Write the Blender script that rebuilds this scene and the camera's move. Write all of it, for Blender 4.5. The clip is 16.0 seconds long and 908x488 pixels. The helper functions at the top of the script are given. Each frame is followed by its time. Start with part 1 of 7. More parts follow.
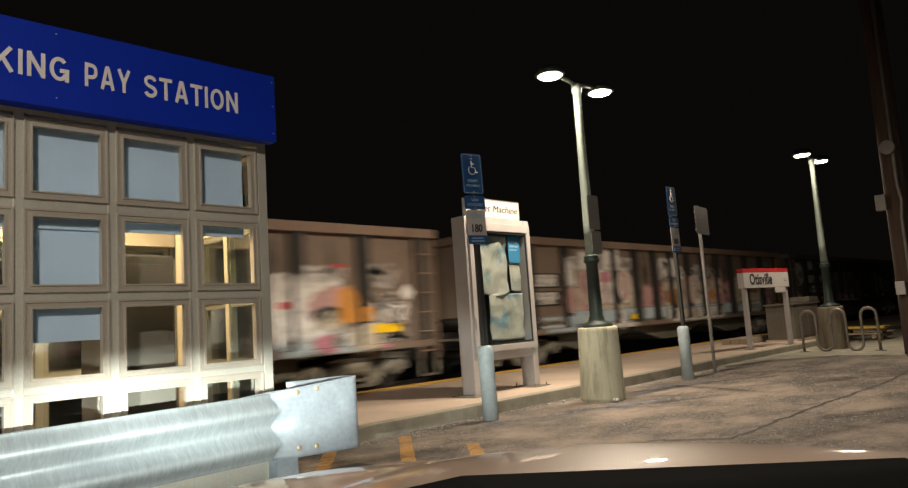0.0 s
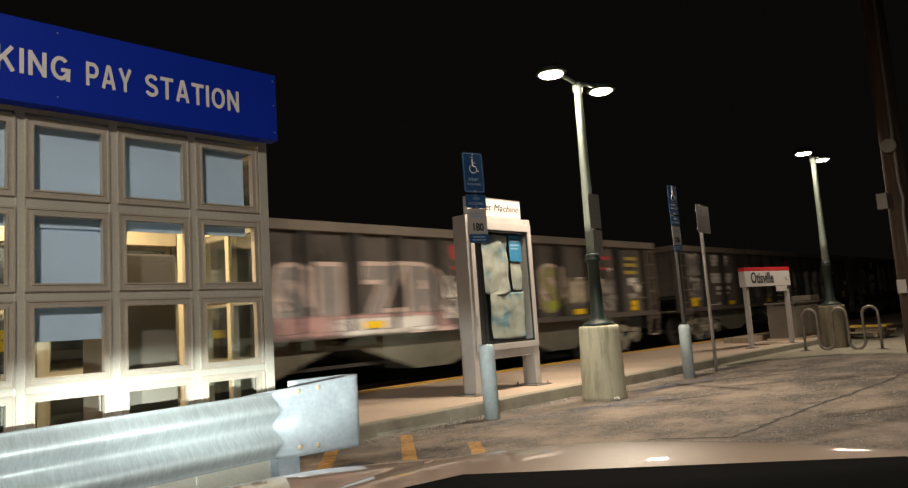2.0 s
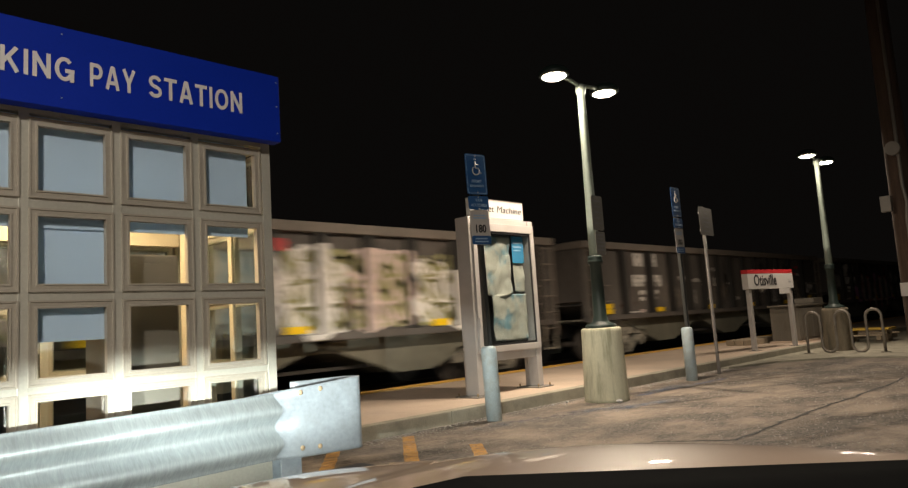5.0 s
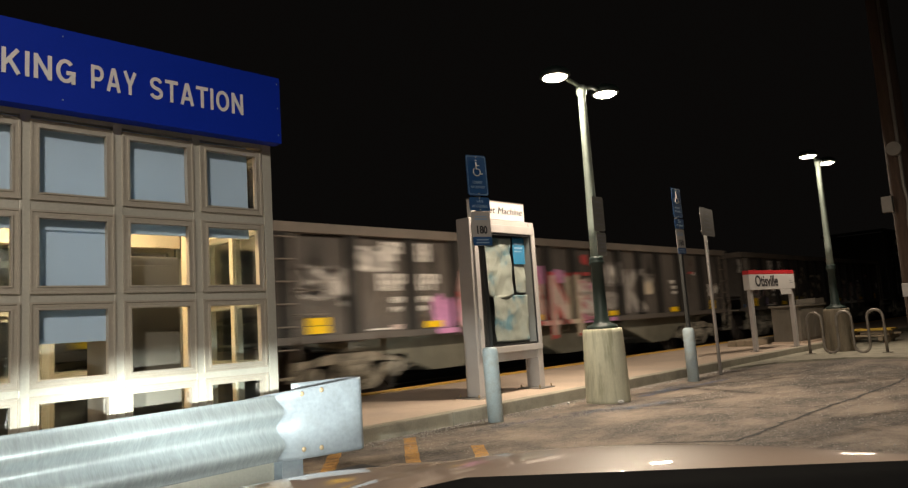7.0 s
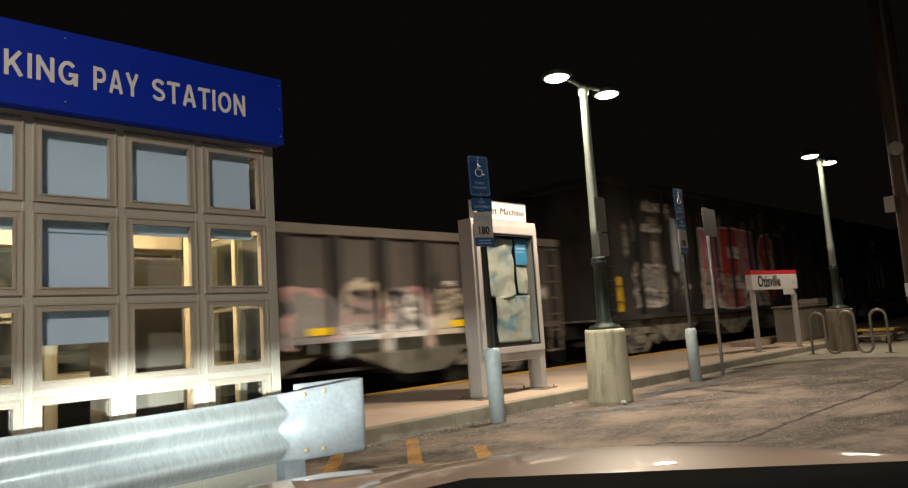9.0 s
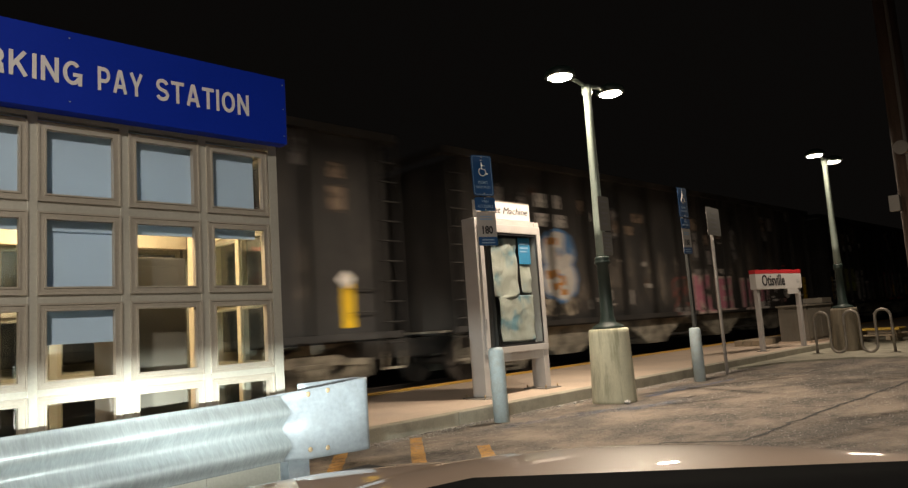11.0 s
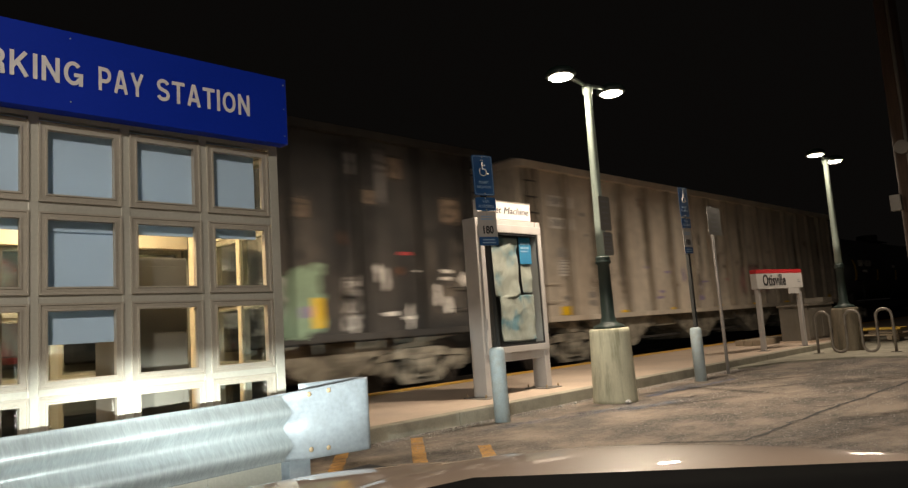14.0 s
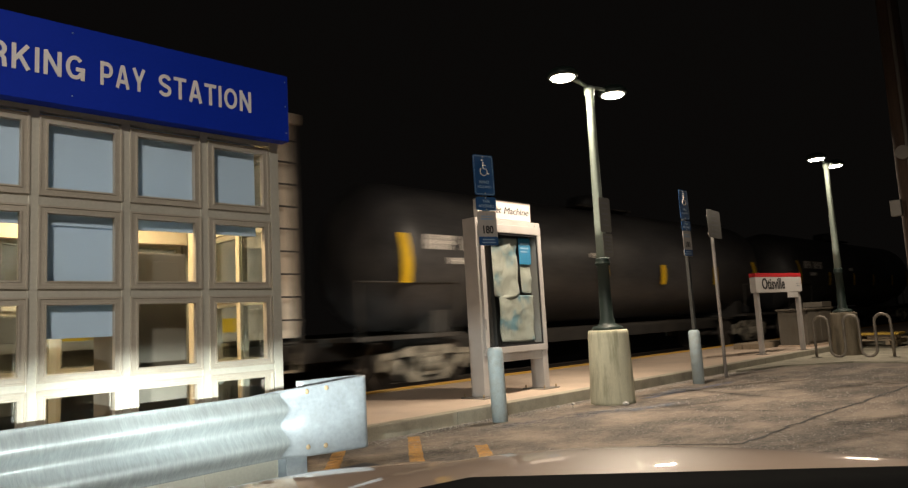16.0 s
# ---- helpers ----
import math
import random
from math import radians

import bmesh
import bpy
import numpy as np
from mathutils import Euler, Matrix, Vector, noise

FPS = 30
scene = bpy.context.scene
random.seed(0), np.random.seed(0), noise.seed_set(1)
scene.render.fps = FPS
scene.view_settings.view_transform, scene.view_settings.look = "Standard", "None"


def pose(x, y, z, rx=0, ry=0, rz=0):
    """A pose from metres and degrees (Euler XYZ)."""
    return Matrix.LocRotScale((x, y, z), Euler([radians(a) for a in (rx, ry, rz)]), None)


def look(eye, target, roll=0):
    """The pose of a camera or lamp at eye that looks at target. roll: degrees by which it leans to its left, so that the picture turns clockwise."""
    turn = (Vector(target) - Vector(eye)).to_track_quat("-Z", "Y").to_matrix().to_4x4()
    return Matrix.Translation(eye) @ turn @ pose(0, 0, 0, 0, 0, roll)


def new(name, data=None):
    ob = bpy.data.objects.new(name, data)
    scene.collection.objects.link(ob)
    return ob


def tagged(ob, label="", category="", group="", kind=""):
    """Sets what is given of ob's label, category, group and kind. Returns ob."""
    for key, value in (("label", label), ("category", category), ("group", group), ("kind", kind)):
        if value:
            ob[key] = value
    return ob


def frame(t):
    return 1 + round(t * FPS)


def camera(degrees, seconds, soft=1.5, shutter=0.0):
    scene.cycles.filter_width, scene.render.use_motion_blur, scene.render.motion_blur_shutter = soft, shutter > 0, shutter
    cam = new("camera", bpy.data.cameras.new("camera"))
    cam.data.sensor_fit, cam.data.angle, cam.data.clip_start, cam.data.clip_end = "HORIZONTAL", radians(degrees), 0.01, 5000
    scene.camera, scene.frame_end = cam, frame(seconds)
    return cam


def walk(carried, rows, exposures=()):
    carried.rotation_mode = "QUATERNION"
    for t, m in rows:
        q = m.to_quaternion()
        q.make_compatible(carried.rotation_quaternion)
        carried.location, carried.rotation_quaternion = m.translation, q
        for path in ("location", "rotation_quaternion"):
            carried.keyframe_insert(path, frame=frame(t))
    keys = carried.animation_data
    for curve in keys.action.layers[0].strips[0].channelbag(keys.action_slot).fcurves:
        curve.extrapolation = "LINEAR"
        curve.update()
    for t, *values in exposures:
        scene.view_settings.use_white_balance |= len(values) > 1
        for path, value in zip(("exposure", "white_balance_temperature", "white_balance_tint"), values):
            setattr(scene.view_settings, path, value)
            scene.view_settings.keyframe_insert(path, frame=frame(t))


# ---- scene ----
# ---- camera: held in the driver's seat of a parked car, turning slightly ----
EYE = (0.0, 0.0, 1.15)
TURNS = [  # seconds, heading from +x, tilt up, roll, in degrees
    (0.0, 43.99, 6.42, -3.81), (0.5, 44.05, 6.39, -3.87), (1.0, 44.10, 6.34, -3.90), (1.5, 44.09, 6.33, -3.87),
    (2.0, 44.09, 6.33, -3.84), (2.5, 44.10, 6.33, -3.75), (3.0, 44.16, 6.35, -3.72), (3.5, 44.23, 6.36, -3.68),
    (4.0, 44.26, 6.41, -3.67), (6.5, 44.32, 6.54, -3.68), (7.0, 44.37, 6.57, -3.75), (7.5, 44.42, 6.60, -3.79),
    (8.0, 44.45, 6.64, -3.86), (8.5, 44.48, 6.65, -3.85), (9.0, 44.53, 6.64, -3.84), (11.5, 44.88, 6.61, -3.88),
    (12.0, 44.92, 6.61, -3.91), (12.5, 44.95, 6.62, -3.88), (13.0, 44.95, 6.62, -3.92), (13.5, 44.92, 6.61, -3.93),
    (14.0, 44.88, 6.61, -3.88), (14.5, 44.84, 6.60, -3.75), (15.0, 44.81, 6.57, -3.55), (15.5, 44.83, 6.57, -3.32),
    (16.0, 44.86, 6.56, -3.11)]


def aim(heading, tilt, roll):
    a, b = radians(heading), radians(tilt)
    way = Vector((math.cos(b) * math.cos(a), math.cos(b) * math.sin(a), math.sin(b)))
    return look(EYE, Vector(EYE) + 10 * way, roll)


cam = camera(65.03, 16.0, soft=1.3, shutter=0.65)
walk(cam, [(t, aim(a, b, c)) for t, a, b, c in TURNS], exposures=[(0, 0.0), (16, 0.0)])

# ---- world and lights ----
world = bpy.data.worlds.new("night_sky")
scene.world = world
world.use_nodes = True
world.node_tree.nodes["Background"].inputs[0].default_value = (0.6, 0.52, 0.46, 1)
world.node_tree.nodes["Background"].inputs[1].default_value = 0.005

TRACK_Y = 9.75      # near face of the train
EDGE_Y = 9.45       # platform edge
KERB_Y = 6.06
PLAT_Z = 0.15
LAMP_WARM = (1.0, 0.83, 0.64)
HEADLIGHT = (0.93, 1.0, 0.93)


def area_lamp(name, place, target, power, size, colour, spread=180):
    data = bpy.data.lights.new(name, "AREA")
    data.shape, data.size, data.energy, data.color = "DISK", size, power, colour
    data.spread = radians(spread)
    ob = new(name, data)
    ob.matrix_world = look(place, target)
    return ob


def spot_lamp(name, place, target, power, angle, blend, radius, colour):
    data = bpy.data.lights.new(name, "SPOT")
    data.energy, data.color, data.spot_size, data.spot_blend, data.shadow_soft_size = power, colour, radians(angle), blend, radius
    ob = new(name, data)
    ob.matrix_world = look(place, target)
    return ob


LAMP_1 = (8.42, 5.50, 0.0)
LAMP_2 = (17.6, 5.27, 0.0)
LAMP_3 = (-6.6, -2.6, 0.0)   # lot lamp beside and behind the parked car
for base, power in ((LAMP_1, 178), (LAMP_2, 85)):
    for side in (-0.62, 0.62):
        p = (base[0] + side, base[1], base[2] + 4.40)
        area_lamp("lamp_light", p, (p[0], p[1] + 0.001, 0), power, 0.30, LAMP_WARM)
area_lamp("lot_lamp_light", (-3.8, -2.6, 6.30), (-3.8, -2.599, 0), 1450, 0.8, (0.98, 0.885, 0.76))
for hx in (-0.32, 1.08):
    spot_lamp("headlamp_light", (hx, 1.74, 0.72), (hx + 1.9, 4.5, 0.74), 165, 150, 0.5, 0.007, HEADLIGHT)
    hot = spot_lamp("headlamp_hot_spot", (hx, 1.745, 0.72), (2.45, 4.5, 0.91), 980, 52, 0.75, 0.007, HEADLIGHT)
    hot.matrix_world = hot.matrix_world @ Matrix.Diagonal((1.0, 0.42, 1.0, 1.0))
area_lamp("kiosk_light", (1.7, 5.25, 2.40), (1.7, 5.251, 0), 62, 0.5, (1.0, 0.72, 0.40))


# ---- materials ----
def mat(name, base, rough=0.6, metal=0.0, vary=0.15, scale=6.0, fine=60.0, bump=0.1, dirt=None, dirt_amount=0.4, dirt_scale=1.5, coat=0.0,
        island=0.0, stretch=(1, 1, 1), edges=(0.47, 0.68)):
    m = bpy.data.materials.new(name)
    m.use_nodes = True
    nt = m.node_tree
    n, link = nt.nodes, nt.links.new
    b = n["Principled BSDF"]
    b.inputs["Metallic"].default_value = metal
    b.inputs["Coat Weight"].default_value = coat
    co = n.new("ShaderNodeTexCoord")
    mp = n.new("ShaderNodeMapping")
    mp.inputs["Scale"].default_value = stretch
    link(co.outputs["Object"], mp.inputs[0])
    big, small = n.new("ShaderNodeTexNoise"), n.new("ShaderNodeTexNoise")
    big.inputs["Scale"].default_value, small.inputs["Scale"].default_value = scale, fine
    big.inputs["Detail"].default_value, small.inputs["Detail"].default_value = 5, 3
    link(mp.outputs[0], big.inputs["Vector"]), link(mp.outputs[0], small.inputs["Vector"])
    add = n.new("ShaderNodeMath")
    add.operation = "MULTIPLY_ADD"
    add.inputs[1].default_value = 0.5
    link(small.outputs[0], add.inputs[0])
    half = n.new("ShaderNodeMath")
    half.operation = "MULTIPLY"
    half.inputs[1].default_value = 0.5
    link(big.outputs[0], half.inputs[0])
    link(half.outputs[0], add.inputs[2])
    ramp = n.new("ShaderNodeMapRange")
    ramp.inputs[1].default_value, ramp.inputs[2].default_value = 0.3, 0.7
    ramp.inputs[3].default_value, ramp.inputs[4].default_value = 1 - vary, 1 + vary
    link(add.outputs[0], ramp.inputs[0])
    col = n.new("ShaderNodeMixRGB")
    col.blend_type = "MULTIPLY"
    col.inputs[0].default_value = 1
    col.inputs[1].default_value = (*base, 1)
    link(ramp.outputs[0], col.inputs[2])
    out = col.outputs[0]
    if dirt:
        stain = n.new("ShaderNodeTexNoise")
        stain.inputs["Scale"].default_value, stain.inputs["Detail"].default_value = dirt_scale, 8
        stain.inputs["Roughness"].default_value = 0.65
        link(mp.outputs[0], stain.inputs["Vector"])
        cut = n.new("ShaderNodeMapRange")
        cut.inputs[1].default_value, cut.inputs[2].default_value, cut.inputs[4].default_value = *edges, dirt_amount
        link(stain.outputs[0], cut.inputs[0])
        mix = n.new("ShaderNodeMixRGB")
        mix.inputs[2].default_value = (*dirt, 1)
        link(cut.outputs[0], mix.inputs[0])
        link(out, mix.inputs[1])
        out = mix.outputs[0]
    if island:
        info = n.new("ShaderNodeObjectInfo")
        r2 = n.new("ShaderNodeMapRange")
        r2.inputs[3].default_value, r2.inputs[4].default_value = 1 - island, 1 + island
        link(info.outputs["Random"], r2.inputs[0])
        m2 = n.new("ShaderNodeMixRGB")
        m2.blend_type = "MULTIPLY"
        m2.inputs[0].default_value = 1
        link(out, m2.inputs[1])
        link(r2.outputs[0], m2.inputs[2])
        out = m2.outputs[0]
    link(out, b.inputs["Base Color"])
    rr = n.new("ShaderNodeMapRange")
    rr.inputs[3].default_value, rr.inputs[4].default_value = max(0.02, rough - 0.1), min(1, rough + 0.1)
    link(big.outputs[0], rr.inputs[0])
    link(rr.outputs[0], b.inputs["Roughness"])
    if bump:
        bp = n.new("ShaderNodeBump")
        bp.inputs["Strength"].default_value, bp.inputs["Distance"].default_value = bump, 0.01
        link(add.outputs[0], bp.inputs["Height"])
        link(bp.outputs[0], b.inputs["Normal"])
    return m


def soft_mat(name, colour, strength, sharp=1.2, scale=6.0, low=0.3, high=0.62, rough=0.75):
    """Thin film of grime or spray that fades out towards the edges of its patch."""
    m = bpy.data.materials.new(name)
    m.use_nodes = True
    n, link = m.node_tree.nodes, m.node_tree.links.new
    b = n["Principled BSDF"]
    b.inputs["Base Color"].default_value = (*colour, 1)
    b.inputs["Roughness"].default_value = rough
    uv, co = n.new("ShaderNodeUVMap"), n.new("ShaderNodeTexCoord")
    sep = n.new("ShaderNodeSeparateXYZ")
    link(uv.outputs[0], sep.inputs[0])

    def calc(op, a, v):
        q = n.new("ShaderNodeMath")
        q.operation = op
        q.use_clamp = op == "MULTIPLY"
        for i, e in enumerate((a, v)):
            if isinstance(e, (int, float)):
                q.inputs[i].default_value = e
            else:
                link(e, q.inputs[i])
        return q.outputs[0]

    def fade(o):
        d = calc("ABSOLUTE", calc("SUBTRACT", o, 0.5), 0)
        return calc("MULTIPLY", calc("SUBTRACT", 0.5, d), 2 * sharp)
    tex = n.new("ShaderNodeTexNoise")
    tex.inputs["Scale"].default_value, tex.inputs["Detail"].default_value, tex.inputs["Roughness"].default_value = scale, 6, 0.65
    link(co.outputs["Object"], tex.inputs["Vector"])
    cut = n.new("ShaderNodeMapRange")
    cut.inputs[1].default_value, cut.inputs[2].default_value = low, high
    link(tex.outputs[0], cut.inputs[0])
    a = calc("MULTIPLY", fade(sep.outputs[0]), fade(sep.outputs[1]))
    link(calc("MULTIPLY", calc("MULTIPLY", a, cut.outputs[0]), strength), b.inputs["Alpha"])
    return m


def film_patch(name, corners, material, parent=None):
    """One thin four-cornered patch of grime or spray, with its own coordinates from corner to corner."""
    bm = bm_new()
    f = bm.faces.new([bm.verts.new(p) for p in corners])
    uv = bm.loops.layers.uv.new("patch")
    for l, w in zip(f.loops, ((0, 0), (1, 0), (1, 1), (0, 1))):
        l[uv].uv = w
    return part(name, bm, material, parent)



def glow(name, colour, strength):
    m = bpy.data.materials.new(name)
    m.use_nodes = True
    b = m.node_tree.nodes["Principled BSDF"]
    b.inputs["Base Color"].default_value = (*colour, 1)
    b.inputs["Emission Color"].default_value = (*colour, 1)
    b.inputs["Emission Strength"].default_value = strength
    return m


def glass_mat():
    m = bpy.data.materials.new("window_glass")
    m.use_nodes = True
    n, link = m.node_tree.nodes, m.node_tree.links.new
    n.remove(n["Principled BSDF"])
    tr, gl, mx, lw = (n.new("ShaderNodeBsdfTransparent"), n.new("ShaderNodeBsdfGlossy"), n.new("ShaderNodeMixShader"), n.new("ShaderNodeLayerWeight"))
    tr.inputs[0].default_value = (0.88, 0.92, 0.92, 1)
    gl.inputs["Roughness"].default_value = 0.03
    power, fac = n.new("ShaderNodeMath"), n.new("ShaderNodeMath")
    power.operation, fac.operation = "POWER", "MULTIPLY_ADD"
    power.inputs[1].default_value, fac.inputs[1].default_value, fac.inputs[2].default_value = 5, 0.9, 0.05
    lw.inputs[0].default_value = 0.5
    link(lw.outputs["Facing"], power.inputs[0]), link(power.outputs[0], fac.inputs[0])
    link(fac.outputs[0], mx.inputs[0]), link(tr.outputs[0], mx.inputs[1]), link(gl.outputs[0], mx.inputs[2])
    link(mx.outputs[0], n["Material Output"].inputs[0])
    return m


GLASS = glass_mat()
ASPHALT = mat("worn_asphalt", (0.115, 0.098, 0.084), 0.85, vary=1.0, scale=16.0, fine=48, bump=1.0, dirt=(0.43, 0.345, 0.27), dirt_amount=0.58, dirt_scale=1.1, edges=(0.42, 0.64), stretch=(0.9, 1.3, 1))
CONCRETE = mat("platform_concrete", (0.49, 0.385, 0.30), 0.85, vary=0.22, scale=2.0, fine=120, bump=0.3, dirt=(0.26, 0.22, 0.19), dirt_amount=0.5, dirt_scale=1.0)
KERB = mat("kerb_concrete", (0.30, 0.28, 0.22), 0.9, vary=0.25, scale=3, fine=90, bump=0.35, dirt=(0.13, 0.12, 0.10), dirt_amount=0.6, dirt_scale=2.2)
PIER = mat("pier_concrete", (0.58, 0.56, 0.42), 0.85, vary=0.15, scale=4, fine=60, bump=0.3, dirt=(0.16, 0.16, 0.09), dirt_amount=0.68, dirt_scale=2.8, stretch=(2.6, 2.6, 0.4), edges=(0.5, 0.7))
# stained like PIER, with the shade below the lamp heads mixed into the base
PIER_DARK = mat("dark_stained_pier_concrete", (0.21, 0.175, 0.125), 0.9, vary=0.3, scale=4, fine=60, bump=0.3, dirt=(0.06, 0.05, 0.035), dirt_amount=0.8, dirt_scale=2.2, stretch=(2.6, 2.6, 0.4), edges=(0.42, 0.66))
YELLOW = mat("yellow_edge_paint", (0.66, 0.38, 0.06), 0.75, vary=0.3, scale=5, dirt=(0.3, 0.22, 0.12), dirt_amount=0.5)
ORANGE = mat("faded_orange_stripe_paint", (0.50, 0.26, 0.06), 0.8, vary=0.3, scale=9, dirt=(0.14, 0.12, 0.10), dirt_amount=0.8, dirt_scale=14)
BLUEPAINT = mat("faded_blue_stripe_paint", (0.10, 0.12, 0.22), 0.85, vary=0.3, scale=6, dirt=(0.14, 0.125, 0.115), dirt_amount=0.97, dirt_scale=5, edges=(0.36, 0.56))
CRACK = mat("tar_crack_sealer", (0.03, 0.028, 0.026), 0.7, vary=0.3, scale=12)
BALLAST = mat("track_ballast", (0.09, 0.085, 0.08), 0.95, vary=0.6, scale=9, fine=30, bump=1.0)
ALU = mat("anodised_aluminium_frame", (0.44, 0.425, 0.37), 0.42, 0.35, vary=0.1, scale=3, fine=50, bump=0.03)
ALU_DARK = mat("window_bead_aluminium", (0.38, 0.345, 0.29), 0.45, 0.35, vary=0.1, scale=3, bump=0.03)
SILVER = mat("silver_painted_steel", (0.44, 0.415, 0.40), 0.42, 0.25, vary=0.08, scale=4, bump=0.04, dirt=(0.3, 0.27, 0.24), dirt_amount=0.3)
BLUE = mat("blue_enamel_fascia", (0.003, 0.02, 0.29), 0.55, vary=0.06, scale=2, bump=0.02)
BLUE.node_tree.nodes["Principled BSDF"].inputs["Specular IOR Level"].default_value = 0.15
WHITE = mat("white_vinyl_letters", (0.58, 0.56, 0.55), 0.5, vary=0.05, bump=0.0)
SHADE = mat("pale_blue_window_board", (0.60, 0.71, 0.88), 0.6, vary=0.06, scale=1.2, bump=0.02)
thin = SHADE.node_tree.nodes.new("ShaderNodeBsdfTranslucent")
thin.inputs[0].default_value = (0.55, 0.72, 0.95, 1)
thin_mix = SHADE.node_tree.nodes.new("ShaderNodeMixShader")
thin_mix.inputs[0].default_value = 0.13
SHADE.node_tree.links.new(SHADE.node_tree.nodes["Principled BSDF"].outputs[0], thin_mix.inputs[1])
SHADE.node_tree.links.new(thin.outputs[0], thin_mix.inputs[2])
SHADE.node_tree.links.new(thin_mix.outputs[0], SHADE.node_tree.nodes["Material Output"].inputs[0])
CREAM = mat("cream_inside_lining", (0.62, 0.53, 0.40), 0.7, vary=0.08, scale=2, bump=0.03)
MACHINE = mat("dark_brown_machine_back", (0.165, 0.138, 0.112), 0.55, vary=0.15, scale=5, bump=0.04)
GREYBOX = mat("grey_machine_casing", (0.19, 0.175, 0.155), 0.5, vary=0.12, scale=5, bump=0.04)
BLACK = mat("black_plastic", (0.012, 0.012, 0.013), 0.55, vary=0.2, scale=8, bump=0.05)
GALV = mat("galvanised_steel", (0.27, 0.305, 0.34), 0.5, 0.35, vary=0.18, scale=10, fine=35, bump=0.12, dirt=(0.22, 0.24, 0.25), dirt_amount=0.5, dirt_scale=6)
GALV_BEAM = mat("brushed_galvanised_beam", (0.30, 0.335, 0.35), 0.42, 0.6, vary=0.2, scale=3, fine=9, bump=0.25, dirt=(0.24, 0.265, 0.275), dirt_amount=0.4, dirt_scale=1.0, stretch=(14, 1, 3))
DASH = mat("matt_black_dashboard", (0.0015, 0.0015, 0.0015), 0.95, vary=0.2, scale=8, bump=0.0)
DASH.node_tree.nodes["Principled BSDF"].inputs["Specular IOR Level"].default_value = 0.05
BOLT = mat("rusty_bolt", (0.38, 0.29, 0.18), 0.6, 0.4, vary=0.2, scale=30)
GREENPAINT = mat("dark_green_lamp_paint", (0.02, 0.034, 0.03), 0.45, 0.1, vary=0.15, scale=8, bump=0.05)
POLE = mat("pale_green_pole_paint", (0.30, 0.36, 0.32), 0.45, 0.1, vary=0.15, scale=5, bump=0.05, stretch=(1, 1, 0.3))
LENS = glow("lit_lamp_lens", (1.0, 0.86, 0.68), 22)
BOLLARD = mat("pale_blue_bollard_paint", (0.46, 0.56, 0.60), 0.5, vary=0.15, scale=5, bump=0.12, dirt=(0.30, 0.27, 0.22), dirt_amount=0.5, dirt_scale=5)
SIGNBLUE = mat("blue_sign_face", (0.018, 0.085, 0.24), 0.45, vary=0.06, bump=0.0)
SIGNWHITE = mat("pale_sign_face", (0.47, 0.45, 0.435), 0.5, vary=0.06, bump=0.0)
SIGNGREY = mat("weathered_grey_sign", (0.21, 0.205, 0.19), 0.55, vary=0.1, scale=8, bump=0.0)
INK = mat("black_print", (0.02, 0.02, 0.022), 0.5, vary=0.0, bump=0.0)
GREYINK = mat("grey_print", (0.22, 0.22, 0.23), 0.5, vary=0.0, bump=0.0)
PALEINK = mat("pale_blue_print", (0.30, 0.42, 0.58), 0.5, vary=0.0, bump=0.0)
RED = mat("red_sign_band", (0.42, 0.02, 0.025), 0.45, vary=0.06, bump=0.0)
PAPER = mat("crumpled_map_paper", (0.35, 0.34, 0.295), 0.6, vary=0.25, scale=5, fine=22, bump=0.9, dirt=(0.10, 0.22, 0.28), dirt_amount=0.85, dirt_scale=2.6, edges=(0.5, 0.62))
POSTER = mat("blue_poster", (0.04, 0.20, 0.36), 0.5, vary=0.2, scale=6, bump=0.0)
DARKBACK = mat("dark_case_back", (0.035, 0.033, 0.030), 0.6, vary=0.2, scale=5)
DARKPOST = mat("dark_sign_post", (0.06, 0.062, 0.06), 0.5, 0.3, vary=0.2, scale=9)
BROWNWOOD = mat("weathered_pole_wood", (0.07, 0.045, 0.032), 0.9, vary=0.4, scale=6, fine=40, bump=0.8, stretch=(4, 4, 0.3))
CARPAINT = mat("champagne_car_paint", (0.27, 0.195, 0.145), 0.42, 0.0, vary=0.03, scale=3, bump=0.0, coat=0.7)
CARPAINT.node_tree.nodes["Principled BSDF"].inputs["Coat Roughness"].default_value = 0.025
RUBBER = mat("tyre_rubber", (0.02, 0.02, 0.02), 0.8, vary=0.2, scale=20)
WOODYEL = mat("yellow_painted_timber", (0.5, 0.33, 0.05), 0.7, vary=0.2, scale=10)
TIMBER = mat("weathered_timber", (0.30, 0.24, 0.17), 0.85, vary=0.3, scale=6, bump=0.3, stretch=(1, 5, 5))
FIELD = mat("dark_grass_and_weeds", (0.03, 0.035, 0.02), 0.95, vary=0.5, scale=3, fine=40, bump=1.0)


